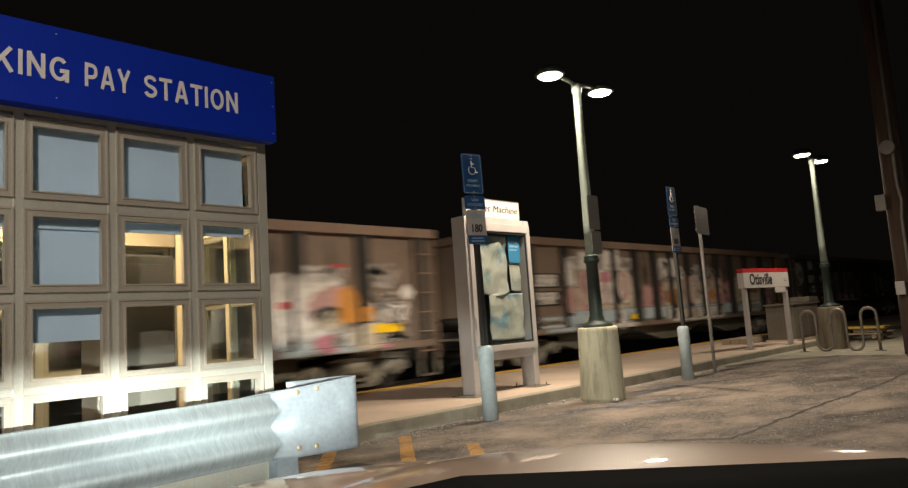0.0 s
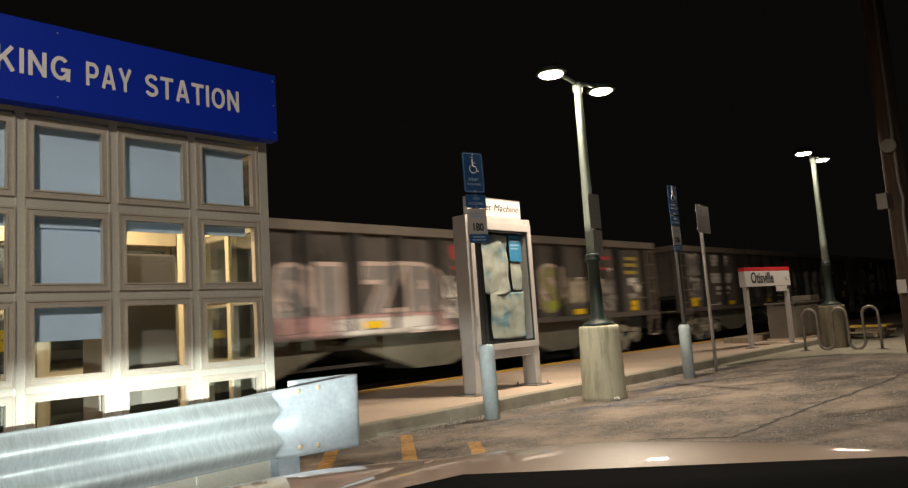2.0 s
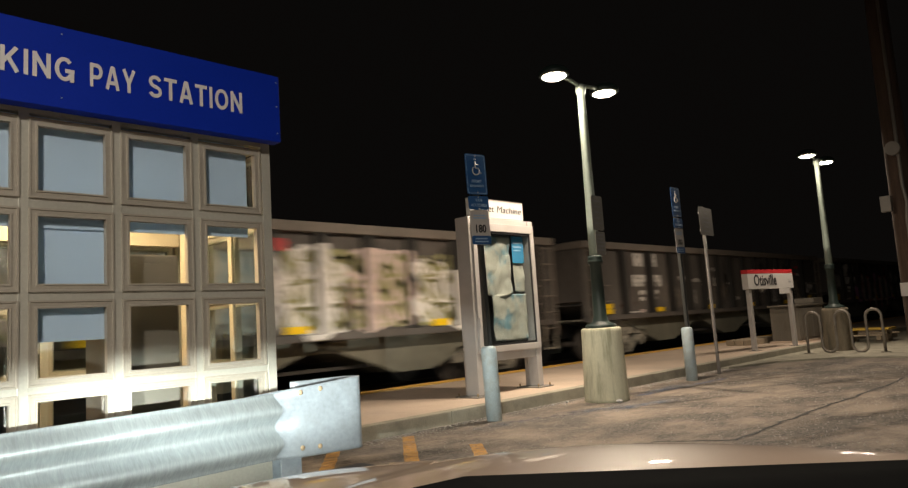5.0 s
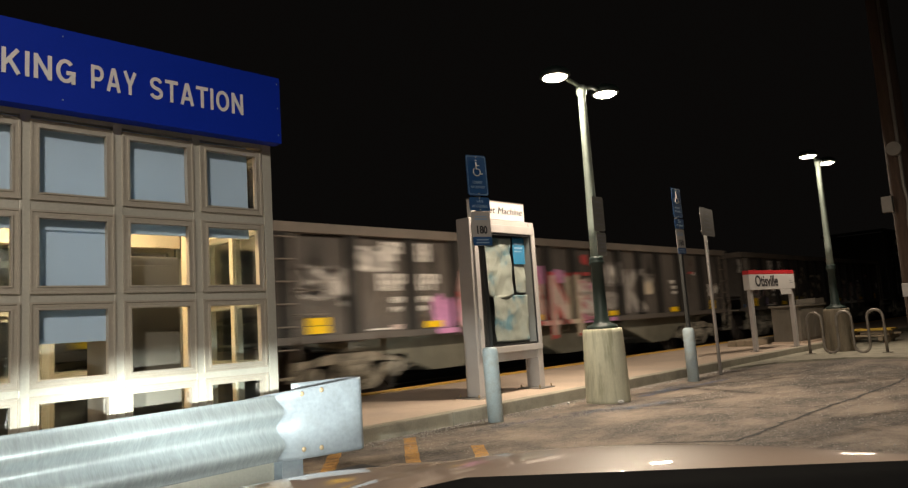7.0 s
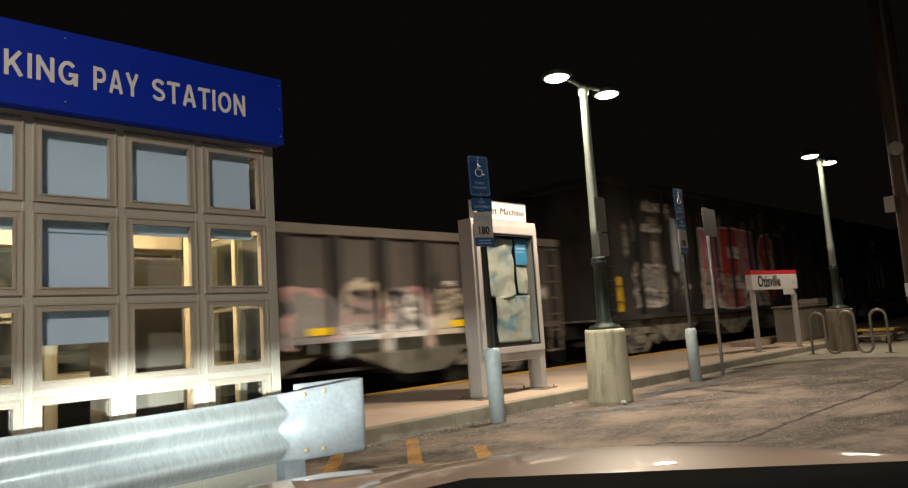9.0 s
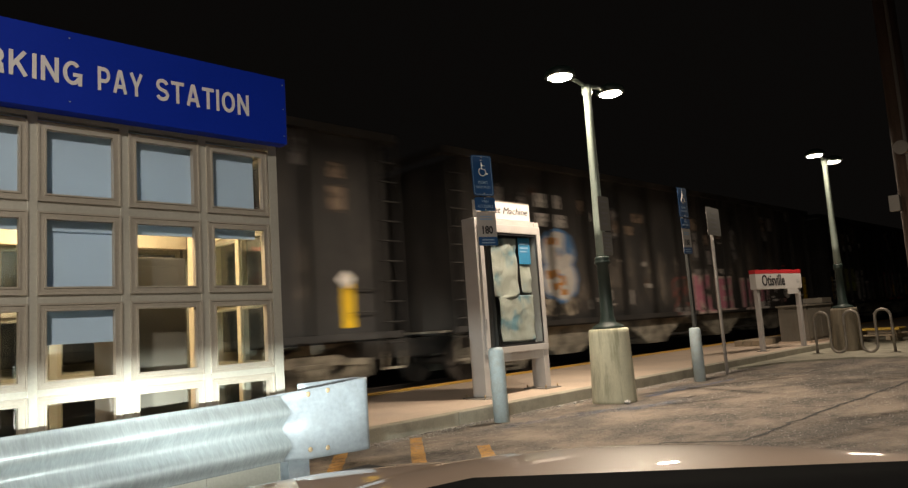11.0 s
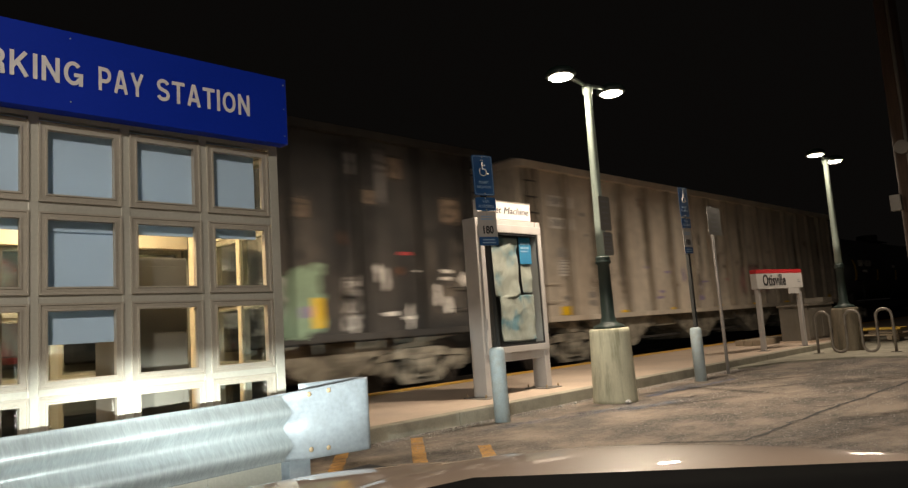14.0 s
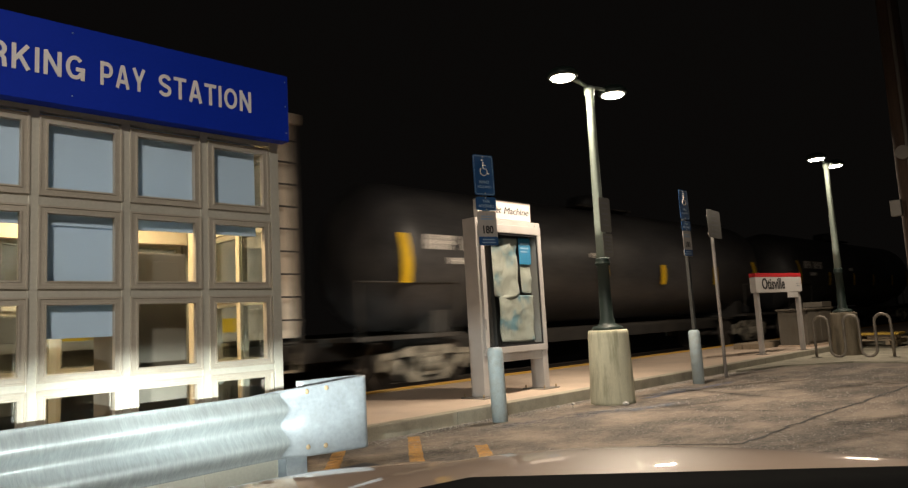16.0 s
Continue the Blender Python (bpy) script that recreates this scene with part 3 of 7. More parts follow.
def kiosk():
    Y0, Y1 = 4.5, 6.0
    XL, XR = -0.72, 2.74
    k = thing("pay_station", pose(0, 0, 0), "glazed aluminium parking pay station with a blue fascia", "kiosk")
    pitch = 0.51
    bay_right = 2.61
    cols = [(bay_right - pitch * i - 0.37, bay_right - pitch * i) for i in range(7)][::-1]
    rws = [(0.49, 0.87), (1.0, 1.39), (1.53, 1.92), (2.07, 2.45)]

    def grid(axis, at, inward, cells, ends, frame_mat):
        """A wall of posts, rails, beads and panes. axis x: wall along x at y = at."""
        def put(bm, a0, a1, d0, d1, z0, z1, bevel=0.0):
            lo, hi = sorted((at + inward * d0, at + inward * d1))
            if axis == "x":
                box(bm, a0, a1, lo, hi, z0, z1, bevel)
            else:
                box(bm, lo, hi, a0, a1, z0, z1, bevel)
        edges = [ends[0]] + [(a[1] + b[0]) / 2 for a, b in zip(cells, cells[1:])] + [ends[1]]
        for i, e in enumerate(edges):
            bm = bm_new()
            w = 0.028
            a0, a1 = (e, e + 0.07) if i == 0 else (e - 0.07, e) if i == len(edges) - 1 else (e - w, e + w)
            put(bm, a0, a1, 0.0, 0.05, 0.05, 2.62, 0.004)
            part("mullion", bm, frame_mat, k)
        levels = [(0.05, 0.37)] + [((a[1] + b[0]) / 2 - 0.028, (a[1] + b[0]) / 2 + 0.028) for a, b in zip(rws, rws[1:])] + [(2.52, 2.62)]
        for z0, z1 in levels:
            bm = bm_new()
            put(bm, ends[0] + 0.07, ends[1] - 0.07, 0.004, 0.047, z0, z1)
            part("transom", bm, frame_mat, k)
        for (a0, a1) in cells:
            for z0, z1 in rws:
                bm = bm_new()
                steps = ((0.0, 0.03), (0.0, -0.012), (0.010, -0.012), (0.012, -0.005), (0.033, -0.005), (0.035, -0.012), (0.046, -0.012), (0.048, 0.03))
                loops = []
                for off, d in steps:
                    ring = []
                    for u, v in ((a0 - off, z0 - off), (a1 + off, z0 - off), (a1 + off, z1 + off), (a0 - off, z1 + off)):
                        ring.append(bm.verts.new((u, at + inward * d, v) if axis == "x" else (at + inward * d, u, v)))
                    loops.append(ring)
                for ra, rb in zip(loops, loops[1:] + loops[:1]):
                    for q in range(4):
                        bm.faces.new((ra[q], ra[(q + 1) % 4], rb[(q + 1) % 4], rb[q]))
                bmesh.ops.recalc_face_normals(bm, faces=bm.faces)
                win = part("window", bm, ALU_DARK, k)
                bm = bm_new()
                put(bm, a0 - 0.012, a1 + 0.012, 0.034, 0.040, z0 - 0.012, z1 + 0.012)
                pane = part("pane", bm, GLASS, win)
                pane.visible_shadow = False

    grid("x", Y0, 1, cols, (XL, XR), ALU)
    grid("x", Y1, -1, cols, (XL, XR), ALU)
    side = [(Y0 + 0.14, Y0 + 0.50), (Y0 + 0.58, Y0 + 0.92), (Y0 + 1.0, Y0 + 1.36)]
    grid("y", XR - 0.002, -1, side, (Y0 + 0.102, Y1 - 0.102), CREAM)
    grid("y", XL + 0.002, 1, side, (Y0 + 0.102, Y1 - 0.102), CREAM)
    solid("floor_slab", CONCRETE, k, (XL - 0.05, XR + 0.05, Y0 - 0.05, Y1 + 0.04, -0.1, 0.05), bevel=0.01)
    solid("roof", ALU, k, (XL - 0.02, XR + 0.02, Y0 - 0.02, Y1 + 0.02, 2.622, 2.72), label="flat metal roof behind the fascia")
    solid("ceiling_lining", CREAM, k, (XL + 0.1, XR - 0.1, Y0 + 0.1, Y1 - 0.1, 2.56, 2.618))
    # fascia box: front, right end and left end
    solid("fascia", BLUE, k, (XL - 0.02, XR + 0.02, Y0 - 0.125, Y0 - 0.024, 2.54, 3.03), bevel=0.004, label="blue enamel fascia panel with white lettering")
    solid("fascia_return", BLUE, k, (XR - 0.035, XR + 0.018, Y0 - 0.022, Y1 + 0.1, 2.725, 3.02), (XL - 0.018, XL + 0.035, Y0 - 0.022, Y1 + 0.1, 2.725, 3.02), bevel=0.004)
    yf = Y0 - 0.126
    for word, a, b in (("PARKING", 0.655, 1.378), ("PAY", 1.462, 1.732), ("STATION", 1.812, 2.462)):
        block_word(word, a, b, 2.702, 2.849, yf, WHITE, k)
    for x, z in ((2.735, 2.98), (2.735, 2.80), (2.735, 2.60), (1.31, 2.985), (1.31, 2.60), (0.1, 2.98), (0.1, 2.6)):
        bm = bm_new()
        lathe(bm, [(0.0045, 0), (0.0045, 0.002), (0.002, 0.003)], 10)
        ob = part("rivet", bm, ALU, k)
        ob.matrix_local = pose(x, yf, z, 90)
    # cream lining strips inside, ceiling fitting
    solid("inner_beam", CREAM, k, (XL + 0.1, XR - 0.1, Y1 - 0.19, Y1 - 0.105, 1.95, 2.12), (XL + 0.1, XR - 0.1, Y1 - 0.16, Y1 - 0.105, 2.46, 2.56), label="cream painted beam inside the kiosk")
    solid("inner_post", CREAM, k, (XR - 0.19, XR - 0.105, Y1 - 0.5, Y1 - 0.41, 0.05, 2.56), label="cream painted post inside the kiosk")
    # boards hung behind the upper panes
    solid("window_board", SHADE, k, (XL + 0.1, 2.575, Y0 + 0.054, Y0 + 0.064, 1.86, 2.55), label="pale blue board hung behind the upper panes")
    solid("window_board", SHADE, k, (1.16, 1.655, Y0 + 0.067, Y0 + 0.077, 1.42, 1.99), label="pale blue board hung behind the panes")
    # added separate piece, close to the glass so that the lot lamp reaches it
    solid("window_board", SHADE, k, (1.185, 1.625, Y0 + 0.046, Y0 + 0.056, 1.20, 1.425), label="lower piece of the pale blue board, set forward to catch light")
    lamp = solid("light_fitting", SILVER, k, (1.35, 2.05, 5.05, 5.45, 2.50, 2.558), bevel=0.01)
    bm = bm_new()
    box(bm, 1.38, 2.02, 5.08, 5.42, 2.492, 2.499)
    part("diffuser", bm, KIOSK_GLOW, lamp, "lit diffuser")


KIOSK_GLOW = glow("lit_kiosk_diffuser", (1.0, 0.82, 0.55), 3)
kiosk()


def pay_machine(x, y, w, h, label):
    m = thing("pay_machine", pose(x, y, 0.05), label, "ticket machine", "machines in the pay station")
    solid("body", MACHINE, m, (0, w, 0, 0.42, 0.0, h), bevel=0.015)
    solid("screen", BLACK, m, (0.08, w - 0.08, 0.42, 0.428, h - 0.42, h - 0.16))
    solid("slot", BLACK, m, (0.12, 0.24, 0.42, 0.428, h - 0.62, h - 0.56))
    solid("keypad", SILVER, m, (w - 0.24, w - 0.1, 0.42, 0.43, h - 0.66, h - 0.52))
    solid("plinth", BLACK, m, (0.02, w - 0.02, 0.02, 0.40, -0.0, 0.08))
    solid("back_panel", MACHINE, m, (0.05, w - 0.05, -0.012, -0.002, 0.12, h - 0.06), bevel=0.004)


pay_machine(1.68, 4.72, 0.46, 1.69, "grey ticket machine inside the pay station, back to the glass")
pay_machine(0.45, 4.72, 0.60, 1.72, "tall grey pay machine inside the pay station")


# ---- ticket machine notice case on the platform ----
def notice_case():
    c = thing("notice_case", pose(7.19, 6.72, PLAT_Z), "silver framed glazed notice case with crumpled maps on the platform", "notice board")
    W, TOP = 1.44, 2.50
    for x in (0.0, W - 0.12):
        solid("post", SILVER, c, (x, x + 0.12, 0.0, 0.25, 0.018, TOP - 0.002), bevel=0.01)
        ob = solid("base_plate", GREYBOX, c, (x - 0.12, x + 0.24, -0.09, 0.34, 0.0, 0.016), bevel=0.003)
        for bx, by in ((x - 0.08, -0.05), (x + 0.20, -0.05), (x - 0.08, 0.30), (x + 0.20, 0.30)):
            bm = bm_new()
            tube(bm, (bx, by, 0.016), (bx, by, 0.06), 0.012, seg=8)
            part("bolt", bm, BOLT, ob)
    solid("head_rail", SILVER, c, (0.124, W - 0.124, 0.004, 0.246, 2.34, TOP - 0.002), bevel=0.008)
    solid("foot_rail", SILVER, c, (0.124, W - 0.124, 0.004, 0.246, 0.46, 0.60), bevel=0.008)
    solid("back_panel", DARKBACK, c, (0.122, W - 0.122, 0.14, 0.20, 0.60, 2.34))
    d = solid("door_frame", SILVER, c, (0.05, W - 0.03, -0.035, -0.003, 2.30, 2.42), (0.05, W - 0.03, -0.035, -0.003, 0.58, 0.67),
              (0.05, 0.13, -0.035, -0.003, 0.67, 2.30), (W - 0.11, W - 0.03, -0.035, -0.003, 0.67, 2.30), bevel=0.008)
    solid("gasket", BLACK, d, (0.13, W - 0.11, -0.02, -0.01, 2.27, 2.30), (0.13, W - 0.11, -0.02, -0.01, 0.67, 0.70),
          (0.13, 0.155, -0.02, -0.01, 0.70, 2.27), (W - 0.135, W - 0.11, -0.02, -0.01, 0.70, 2.27))
    solid("latch", SILVER, d, (0.055, 0.085, -0.06, -0.036, 0.92, 1.08), bevel=0.004)
    bm = bm_new()
    box(bm, 0.155, W - 0.135, -0.017, -0.012, 0.70, 2.27)
    pane = part("pane", bm, GLASS, d)
    pane.visible_shadow = False

    def crumpled(name, x0, x1, z0, z1, material, amp, sag, label):
        bm = bm_new()
        nx, nz = 22, 26
        rows = []
        for j in range(nz + 1):
            row = []
            for i in range(nx + 1):
                u, v = i / nx, j / nz
                x, z = x0 + (x1 - x0) * u, z0 + (z1 - z0) * v
                p = Vector((x * 4, z * 4, 3.1 * x0))
                off = amp * (noise.noise(p) + 0.5 * noise.noise(p * 2.7))
                z -= sag * (1 - v) * math.sin(math.pi * u * 0.9)
                x += 0.02 * noise.noise(Vector((z * 3, 5.5, x0)))
                row.append(bm.verts.new((x, 0.075 + off, z)))
            rows.append(row)
        for a, b in zip(rows, rows[1:]):
            for i in range(nx):
                f = bm.faces.new((a[i], a[i + 1], b[i + 1], b[i]))
                f.smooth = True
        ob = part(name, bm, material, c, label)
        ob.modifiers.new("thickness", "SOLIDIFY").thickness = 0.002

    crumpled("map_sheet", 0.28, 0.95, 1.44, 2.26, PAPER, 0.035, 0.09, "crumpled pale map sheet sagging behind the glass")
    crumpled("map_sheet", 0.50, 1.26, 0.74, 1.40, PAPER, 0.022, 0.02, "creased pale blue map sheet")
    crumpled("timetable", 1.00, 1.24, 1.44, 1.86, PAPER, 0.02, 0.02, "hanging strip of paper")
    solid("poster", POSTER, c, (0.98, 1.25, 0.055, 0.06, 1.86, 2.26), label="blue and white poster")
    solid("poster_print", PALEINK, c, (1.01, 1.22, 0.051, 0.054, 2.15, 2.18), (1.01, 1.20, 0.051, 0.054, 2.09, 2.115), (1.01, 1.17, 0.051, 0.054, 2.04, 2.06))
    top = solid("header_sign", SIGNWHITE, c, (0.12, 1.30, 0.05, 0.13, TOP + 0.012, TOP + 0.27), bevel=0.004, label="white header sign with black italic lettering")
    solid("header_cap", GREYBOX, c, (0.12, 1.30, 0.045, 0.135, TOP + 0.271, TOP + 0.285))
    for x in (0.3, 1.06):
        solid("bracket", SILVER, c, (x, x + 0.16, 0.06, 0.12, TOP - 0.002, TOP + 0.012))
    lettering("Ticket", 0.22, 0.635, TOP + 0.10, TOP + 0.20, 0.049, INK, top, 0.0, shear=0.22)
    lettering("Machine", 0.69, 1.25, TOP + 0.10, TOP + 0.20, 0.049, INK, top, 0.0, shear=0.22)


notice_case()


# ---- lamps ----
def lamp_post(base, label, pier, pier_label):
    p = thing("street_lamp", pose(*base), label, "street lamp", "twin-headed lamps")
    bm = bm_new()
    lathe(bm, [(0.302, 0.0), (0.300, 0.04), (0.288, 0.45), (0.274, 0.92), (0.270, 0.965), (0.257, 0.985)], 28)
    part("concrete_base", bm, pier, p, pier_label)
    bm = bm_new()
    lathe(bm, [(0.215, 0.986), (0.215, 1.005), (0.20, 1.03), (0.13, 1.055), (0.108, 1.08), (0.104, 1.12), (0.092, 1.14), (0.08, 1.86), (0.108, 1.88), (0.108, 1.91),
               (0.092, 1.93), (0.105, 1.95), (0.085, 1.98)], 24)
    part("pedestal", bm, GREENPAINT, p, "dark green fluted iron pedestal")
    bm = bm_new()
    lathe(bm, [(0.076, 1.98), (0.072, 2.4), (0.055, 4.30), (0.072, 4.31), (0.072, 4.42), (0.05, 4.44)], 20)
    part("pole", bm, POLE, p, "pale green tapered steel pole")
    bm = bm_new()
    pipe(bm, [(-0.42, 0, 4.47), (-0.2, 0, 4.45), (0, 0, 4.41), (0.2, 0, 4.45), (0.42, 0, 4.47)], 0.028, 10)
    part("arm", bm, POLE, p)
    for s in (-1, 1):
        bm = bm_new()
        lathe(bm, [(0.20, 4.43), (0.215, 4.45), (0.21, 4.49), (0.16, 4.54), (0.09, 4.57), (0.04, 4.575)], 28, (0.62 * s, 0, 0))
        head = part("lamp_head", bm, GREENPAINT, p, "shallow domed lamp head")
        bm = bm_new()
        lathe(bm, [(0.07, 4.402), (0.14, 4.408), (0.168, 4.428)], 28, (0.62 * s, 0, 0))
        part("lens", bm, LENS, head, "glowing warm white lens")
    return p


l1 = lamp_post(LAMP_1, "twin-headed lit lamp post on a stained concrete pier", PIER, "stained concrete pier with green streaks")
for x0, x1, z0, z1, lab in ((-0.17, 0.10, 2.32, 2.80, "grey notice plate with worn print"), (-0.13, 0.10, 1.98, 2.30, "small grey notice plate")):
    bm = bm_new()
    prism(bm, rounded(x1 - x0, z1 - z0, 0.03, (x0 + x1) / 2, (z0 + z1) / 2), -0.125, -0.118)
    s = part("notice_plate", bm, SIGNGREY, l1, lab)
    solid("print_lines", GREYINK, s, *[((x0 + x1) / 2 - w, (x0 + x1) / 2 + w, -0.128, -0.1255, z0 + f * (z1 - z0), z0 + f * (z1 - z0) + 0.022)
                                       for f, w in ((0.82, 0.09), (0.66, 0.07), (0.5, 0.08), (0.34, 0.05), (0.18, 0.08))])
l2 = lamp_post(LAMP_2, "twin-headed lit lamp post beside the bicycle racks", PIER_DARK, "brown-stained concrete pier with shade put into its colour")


def lot_lamp():
    p = thing("lot_lamp", pose(*LAMP_3), "single-headed lot lamp beside the parked car", "street lamp")
    bm = bm_new()
    lathe(bm, [(0.30, 0.0), (0.30, 0.7), (0.27, 0.74)], 24)
    part("concrete_base", bm, PIER, p)
    bm = bm_new()
    lathe(bm, [(0.10, 0.74), (0.095, 2.0), (0.06, 6.4), (0.04, 6.45)], 16)
    part("pole", bm, POLE, p)
    bm = bm_new()
    pipe(bm, [(0, 0, 6.15), (0.5, 0, 6.4), (1.4, 0, 6.48), (2.5, 0, 6.46)], 0.035, 10)
    part("arm", bm, POLE, p)
    h = solid("lamp_head", GREENPAINT, p, (2.4, 3.2, -0.32, 0.32, 6.37, 6.50), bevel=0.04)
    bm = bm_new()
    lathe(bm, [(0.16, 6.325), (0.24, 6.33), (0.27, 6.368)], 20, (2.8, 0, 0))
    part("lens", bm, LENS, h)


lot_lamp()


# ---- sign posts in bollards ----
def plate(parent, w, h, cz, material, y, name="sign_plate", r=0.03, label=""):
    bm = bm_new()
    prism(bm, rounded(w, h, r, 0, cz), y, y + 0.004)
    return part(name, bm, material, parent, label)


def accessible_sign(x, y, turn, lean, label, number):
    s = thing("parking_sign", pose(x, y, 0, 0, lean, turn), label, "parking sign", "accessible bay signs")
    bm = bm_new()
    lathe(bm, [(0.094, -0.05), (0.094, 0.80), (0.090, 0.84), (0.076, 0.865), (0.048, 0.875)], 24)
    part("bollard", bm, BOLLARD, s, "scuffed pale blue concrete-filled bollard")
    solid("post", DARKPOST, s, (-0.03, 0.03, -0.012, 0.012, 0.86, 3.10), (-0.03, -0.024, -0.04, -0.012, 0.86, 3.10), (0.024, 0.03, -0.04, -0.012, 0.86, 3.10),
          label="dark steel channel post")
    yf = -0.046
    a = plate(s, 0.31, 0.50, 2.955, SIGNBLUE, yf, label="blue accessible parking sign plate")
    bm = bm_new()
    ring_o, ring_i = rounded(0.285, 0.475, 0.025, 0, 2.955), rounded(0.273, 0.463, 0.022, 0, 2.955)
    n = len(ring_o)
    vo, vi = [bm.verts.new((p[0], yf - 0.001, p[1])) for p in ring_o], [bm.verts.new((p[0], yf - 0.001, p[1])) for p in ring_i]
    for i in range(n):
        bm.faces.new((vo[i], vo[(i + 1) % n], vi[(i + 1) % n], vi[i]))
    part("border", bm, PALEINK, a)
    # wheelchair symbol
    bm = bm_new()
    cx, cz = 0.005, 3.03
    arc = [(cx - 0.005 + 0.052 * math.cos(radians(d)), yf - 0.003, cz - 0.03 + 0.052 * math.sin(radians(d))) for d in range(130, 375, 20)]
    pipe(bm, arc, 0.007, 6)
    pipe(bm, [(cx - 0.012, yf - 0.003, cz + 0.085), (cx - 0.012, yf - 0.003, cz + 0.005), (cx + 0.035, yf - 0.003, cz + 0.0), (cx + 0.055, yf - 0.003, cz - 0.06), (cx + 0.075, yf - 0.003, cz - 0.055)], 0.008, 6)
    pipe(bm, [(cx - 0.012, yf - 0.003, cz + 0.05), (cx + 0.035, yf - 0.003, cz + 0.045)], 0.006, 6)
    lathe(bm, [(0.014, -0.004), (0.014, 0.004)], 10, (cx - 0.012, yf - 0.003, cz + 0.11))
    part("wheelchair_symbol", bm, WHITE, a)
    lettering("PERMIT", -0.075, 0.075, 2.85, 2.885, yf - 0.001, PALEINK, a, 0.01, 0.002)
    lettering("REQUIRED", -0.105, 0.105, 2.79, 2.825, yf - 0.001, PALEINK, a, 0.01, 0.002)
    b = plate(s, 0.31, 0.165, 2.60, SIGNBLUE, yf - 0.004, label="small blue van sign plate")
    lettering("VAN", -0.05, 0.05, 2.615, 2.65, yf - 0.006, PALEINK, b, 0.01, 0.002)
    lettering("ACCESSIBLE", -0.12, 0.12, 2.555, 2.59, yf - 0.006, PALEINK, b, 0.01, 0.002)
    c = plate(s, 0.29, 0.42, 2.30, SIGNWHITE, yf, label="pale fine notice plate with a blue foot")
    bm = bm_new()
    prism(bm, rounded(0.286, 0.105, 0.02, 0, 2.146), yf - 0.003, yf - 0.0005)
    part("blue_foot", bm, SIGNBLUE, c)
    solid("print_line", PALEINK, c, (-0.09, 0.09, yf - 0.002, yf - 0.0005, 2.44, 2.455))
    solid("print_line", PALEINK, c, (-0.1, 0.1, yf - 0.002, yf - 0.0005, 2.405, 2.425))
    solid("print_lines", PALEINK, c, (-0.09, 0.09, yf - 0.006, yf - 0.0035, 2.155, 2.17), (-0.1, 0.1, yf - 0.006, yf - 0.0035, 2.12, 2.135))
    lettering(number, -0.072, 0.085, 2.235, 2.335, yf - 0.001, INK, c, 0.03, 0.002)
    for z in (3.18, 2.73, 2.67, 2.53, 2.47):
        bm = bm_new()
        lathe(bm, [(0.009, 0), (0.009, 0.004), (0.005, 0.008)], 8)
        ob = part("bolt", bm, SILVER, s)
        ob.matrix_local = pose(0, yf - 0.003, z, 90)


accessible_sign(6.40, 5.76, -10, -1.2, "blue accessible parking sign on a post in a pale bollard", "180")
accessible_sign(11.13, 5.61, 0, -0.9, "blue accessible parking sign on a bollard farther along the kerb", "180")


def plain_sign():
    s = thing("notice_sign", pose(12.3, 5.68, 0, 0, -1.0, 8), "weathered grey notice on a thin steel post by the kerb", "sign")
    bm = bm_new()
    tube(bm, (0, 0, -0.05), (0, 0, 2.98), 0.03, seg=12)
    part("post", bm, SILVER, s, "bent grey steel post")
    bm = bm_new()
    prism(bm, rounded(0.74, 0.50, 0.03, 0.04, 2.71), -0.05, -0.045)
    pl = part("sign_plate", bm, SIGNGREY, s, "weathered blank grey sign plate")
    solid("print_lines", GREYINK, pl, *[(0.04 - w, 0.04 + w, -0.053, -0.0505, 2.52 + 0.08 * i, 2.545 + 0.08 * i) for i, w in enumerate((0.18, 0.14, 0.2, 0.16, 0.1))])
    for z in (2.55, 2.87):
        solid("clamp", SILVER, s, (-0.1, 0.06, -0.044, 0.04, z - 0.015, z + 0.015), bevel=0.004)


plain_sign()


# ---- station name sign ----
def station_sign():
    m = pose(16.0, 6.52, PLAT_Z, 0, 0, -9.5)
    s = thing("station_sign", m, "white station name board with a red band on two posts", "station sign")
    L = 1.86
    for x in (0.03, L - 0.12):
        solid("post", SILVER, s, (x, x + 0.10, 0.0, 0.09, 0.012, 1.37), bevel=0.008)
        solid("base_plate", GREYBOX, s, (x - 0.06, x + 0.16, -0.05, 0.14, 0.0, 0.012))
    b = solid("board", SIGNWHITE, s, (-0.02, L + 0.02, -0.03, 0.12, 1.37, 1.72), bevel=0.004, label="white board with black lettering")
    solid("red_band", RED, b, (-0.022, L + 0.022, -0.032, 0.122, 1.722, 1.81), bevel=0.003)
    lettering("Otisville", 0.22, 1.15, 1.44, 1.70, -0.031, INK, b, 0.02)
    solid("print_lines", GREYINK, b, (1.66, 1.78, -0.033, -0.0305, 1.50, 1.52), (1.66, 1.74, -0.033, -0.0305, 1.55, 1.565))
    solid("small_plate", SIGNWHITE, s, (1.2, 1.66, -0.05, -0.04, 1.24, 1.366), label="small white plate hung under the board")


station_sign()


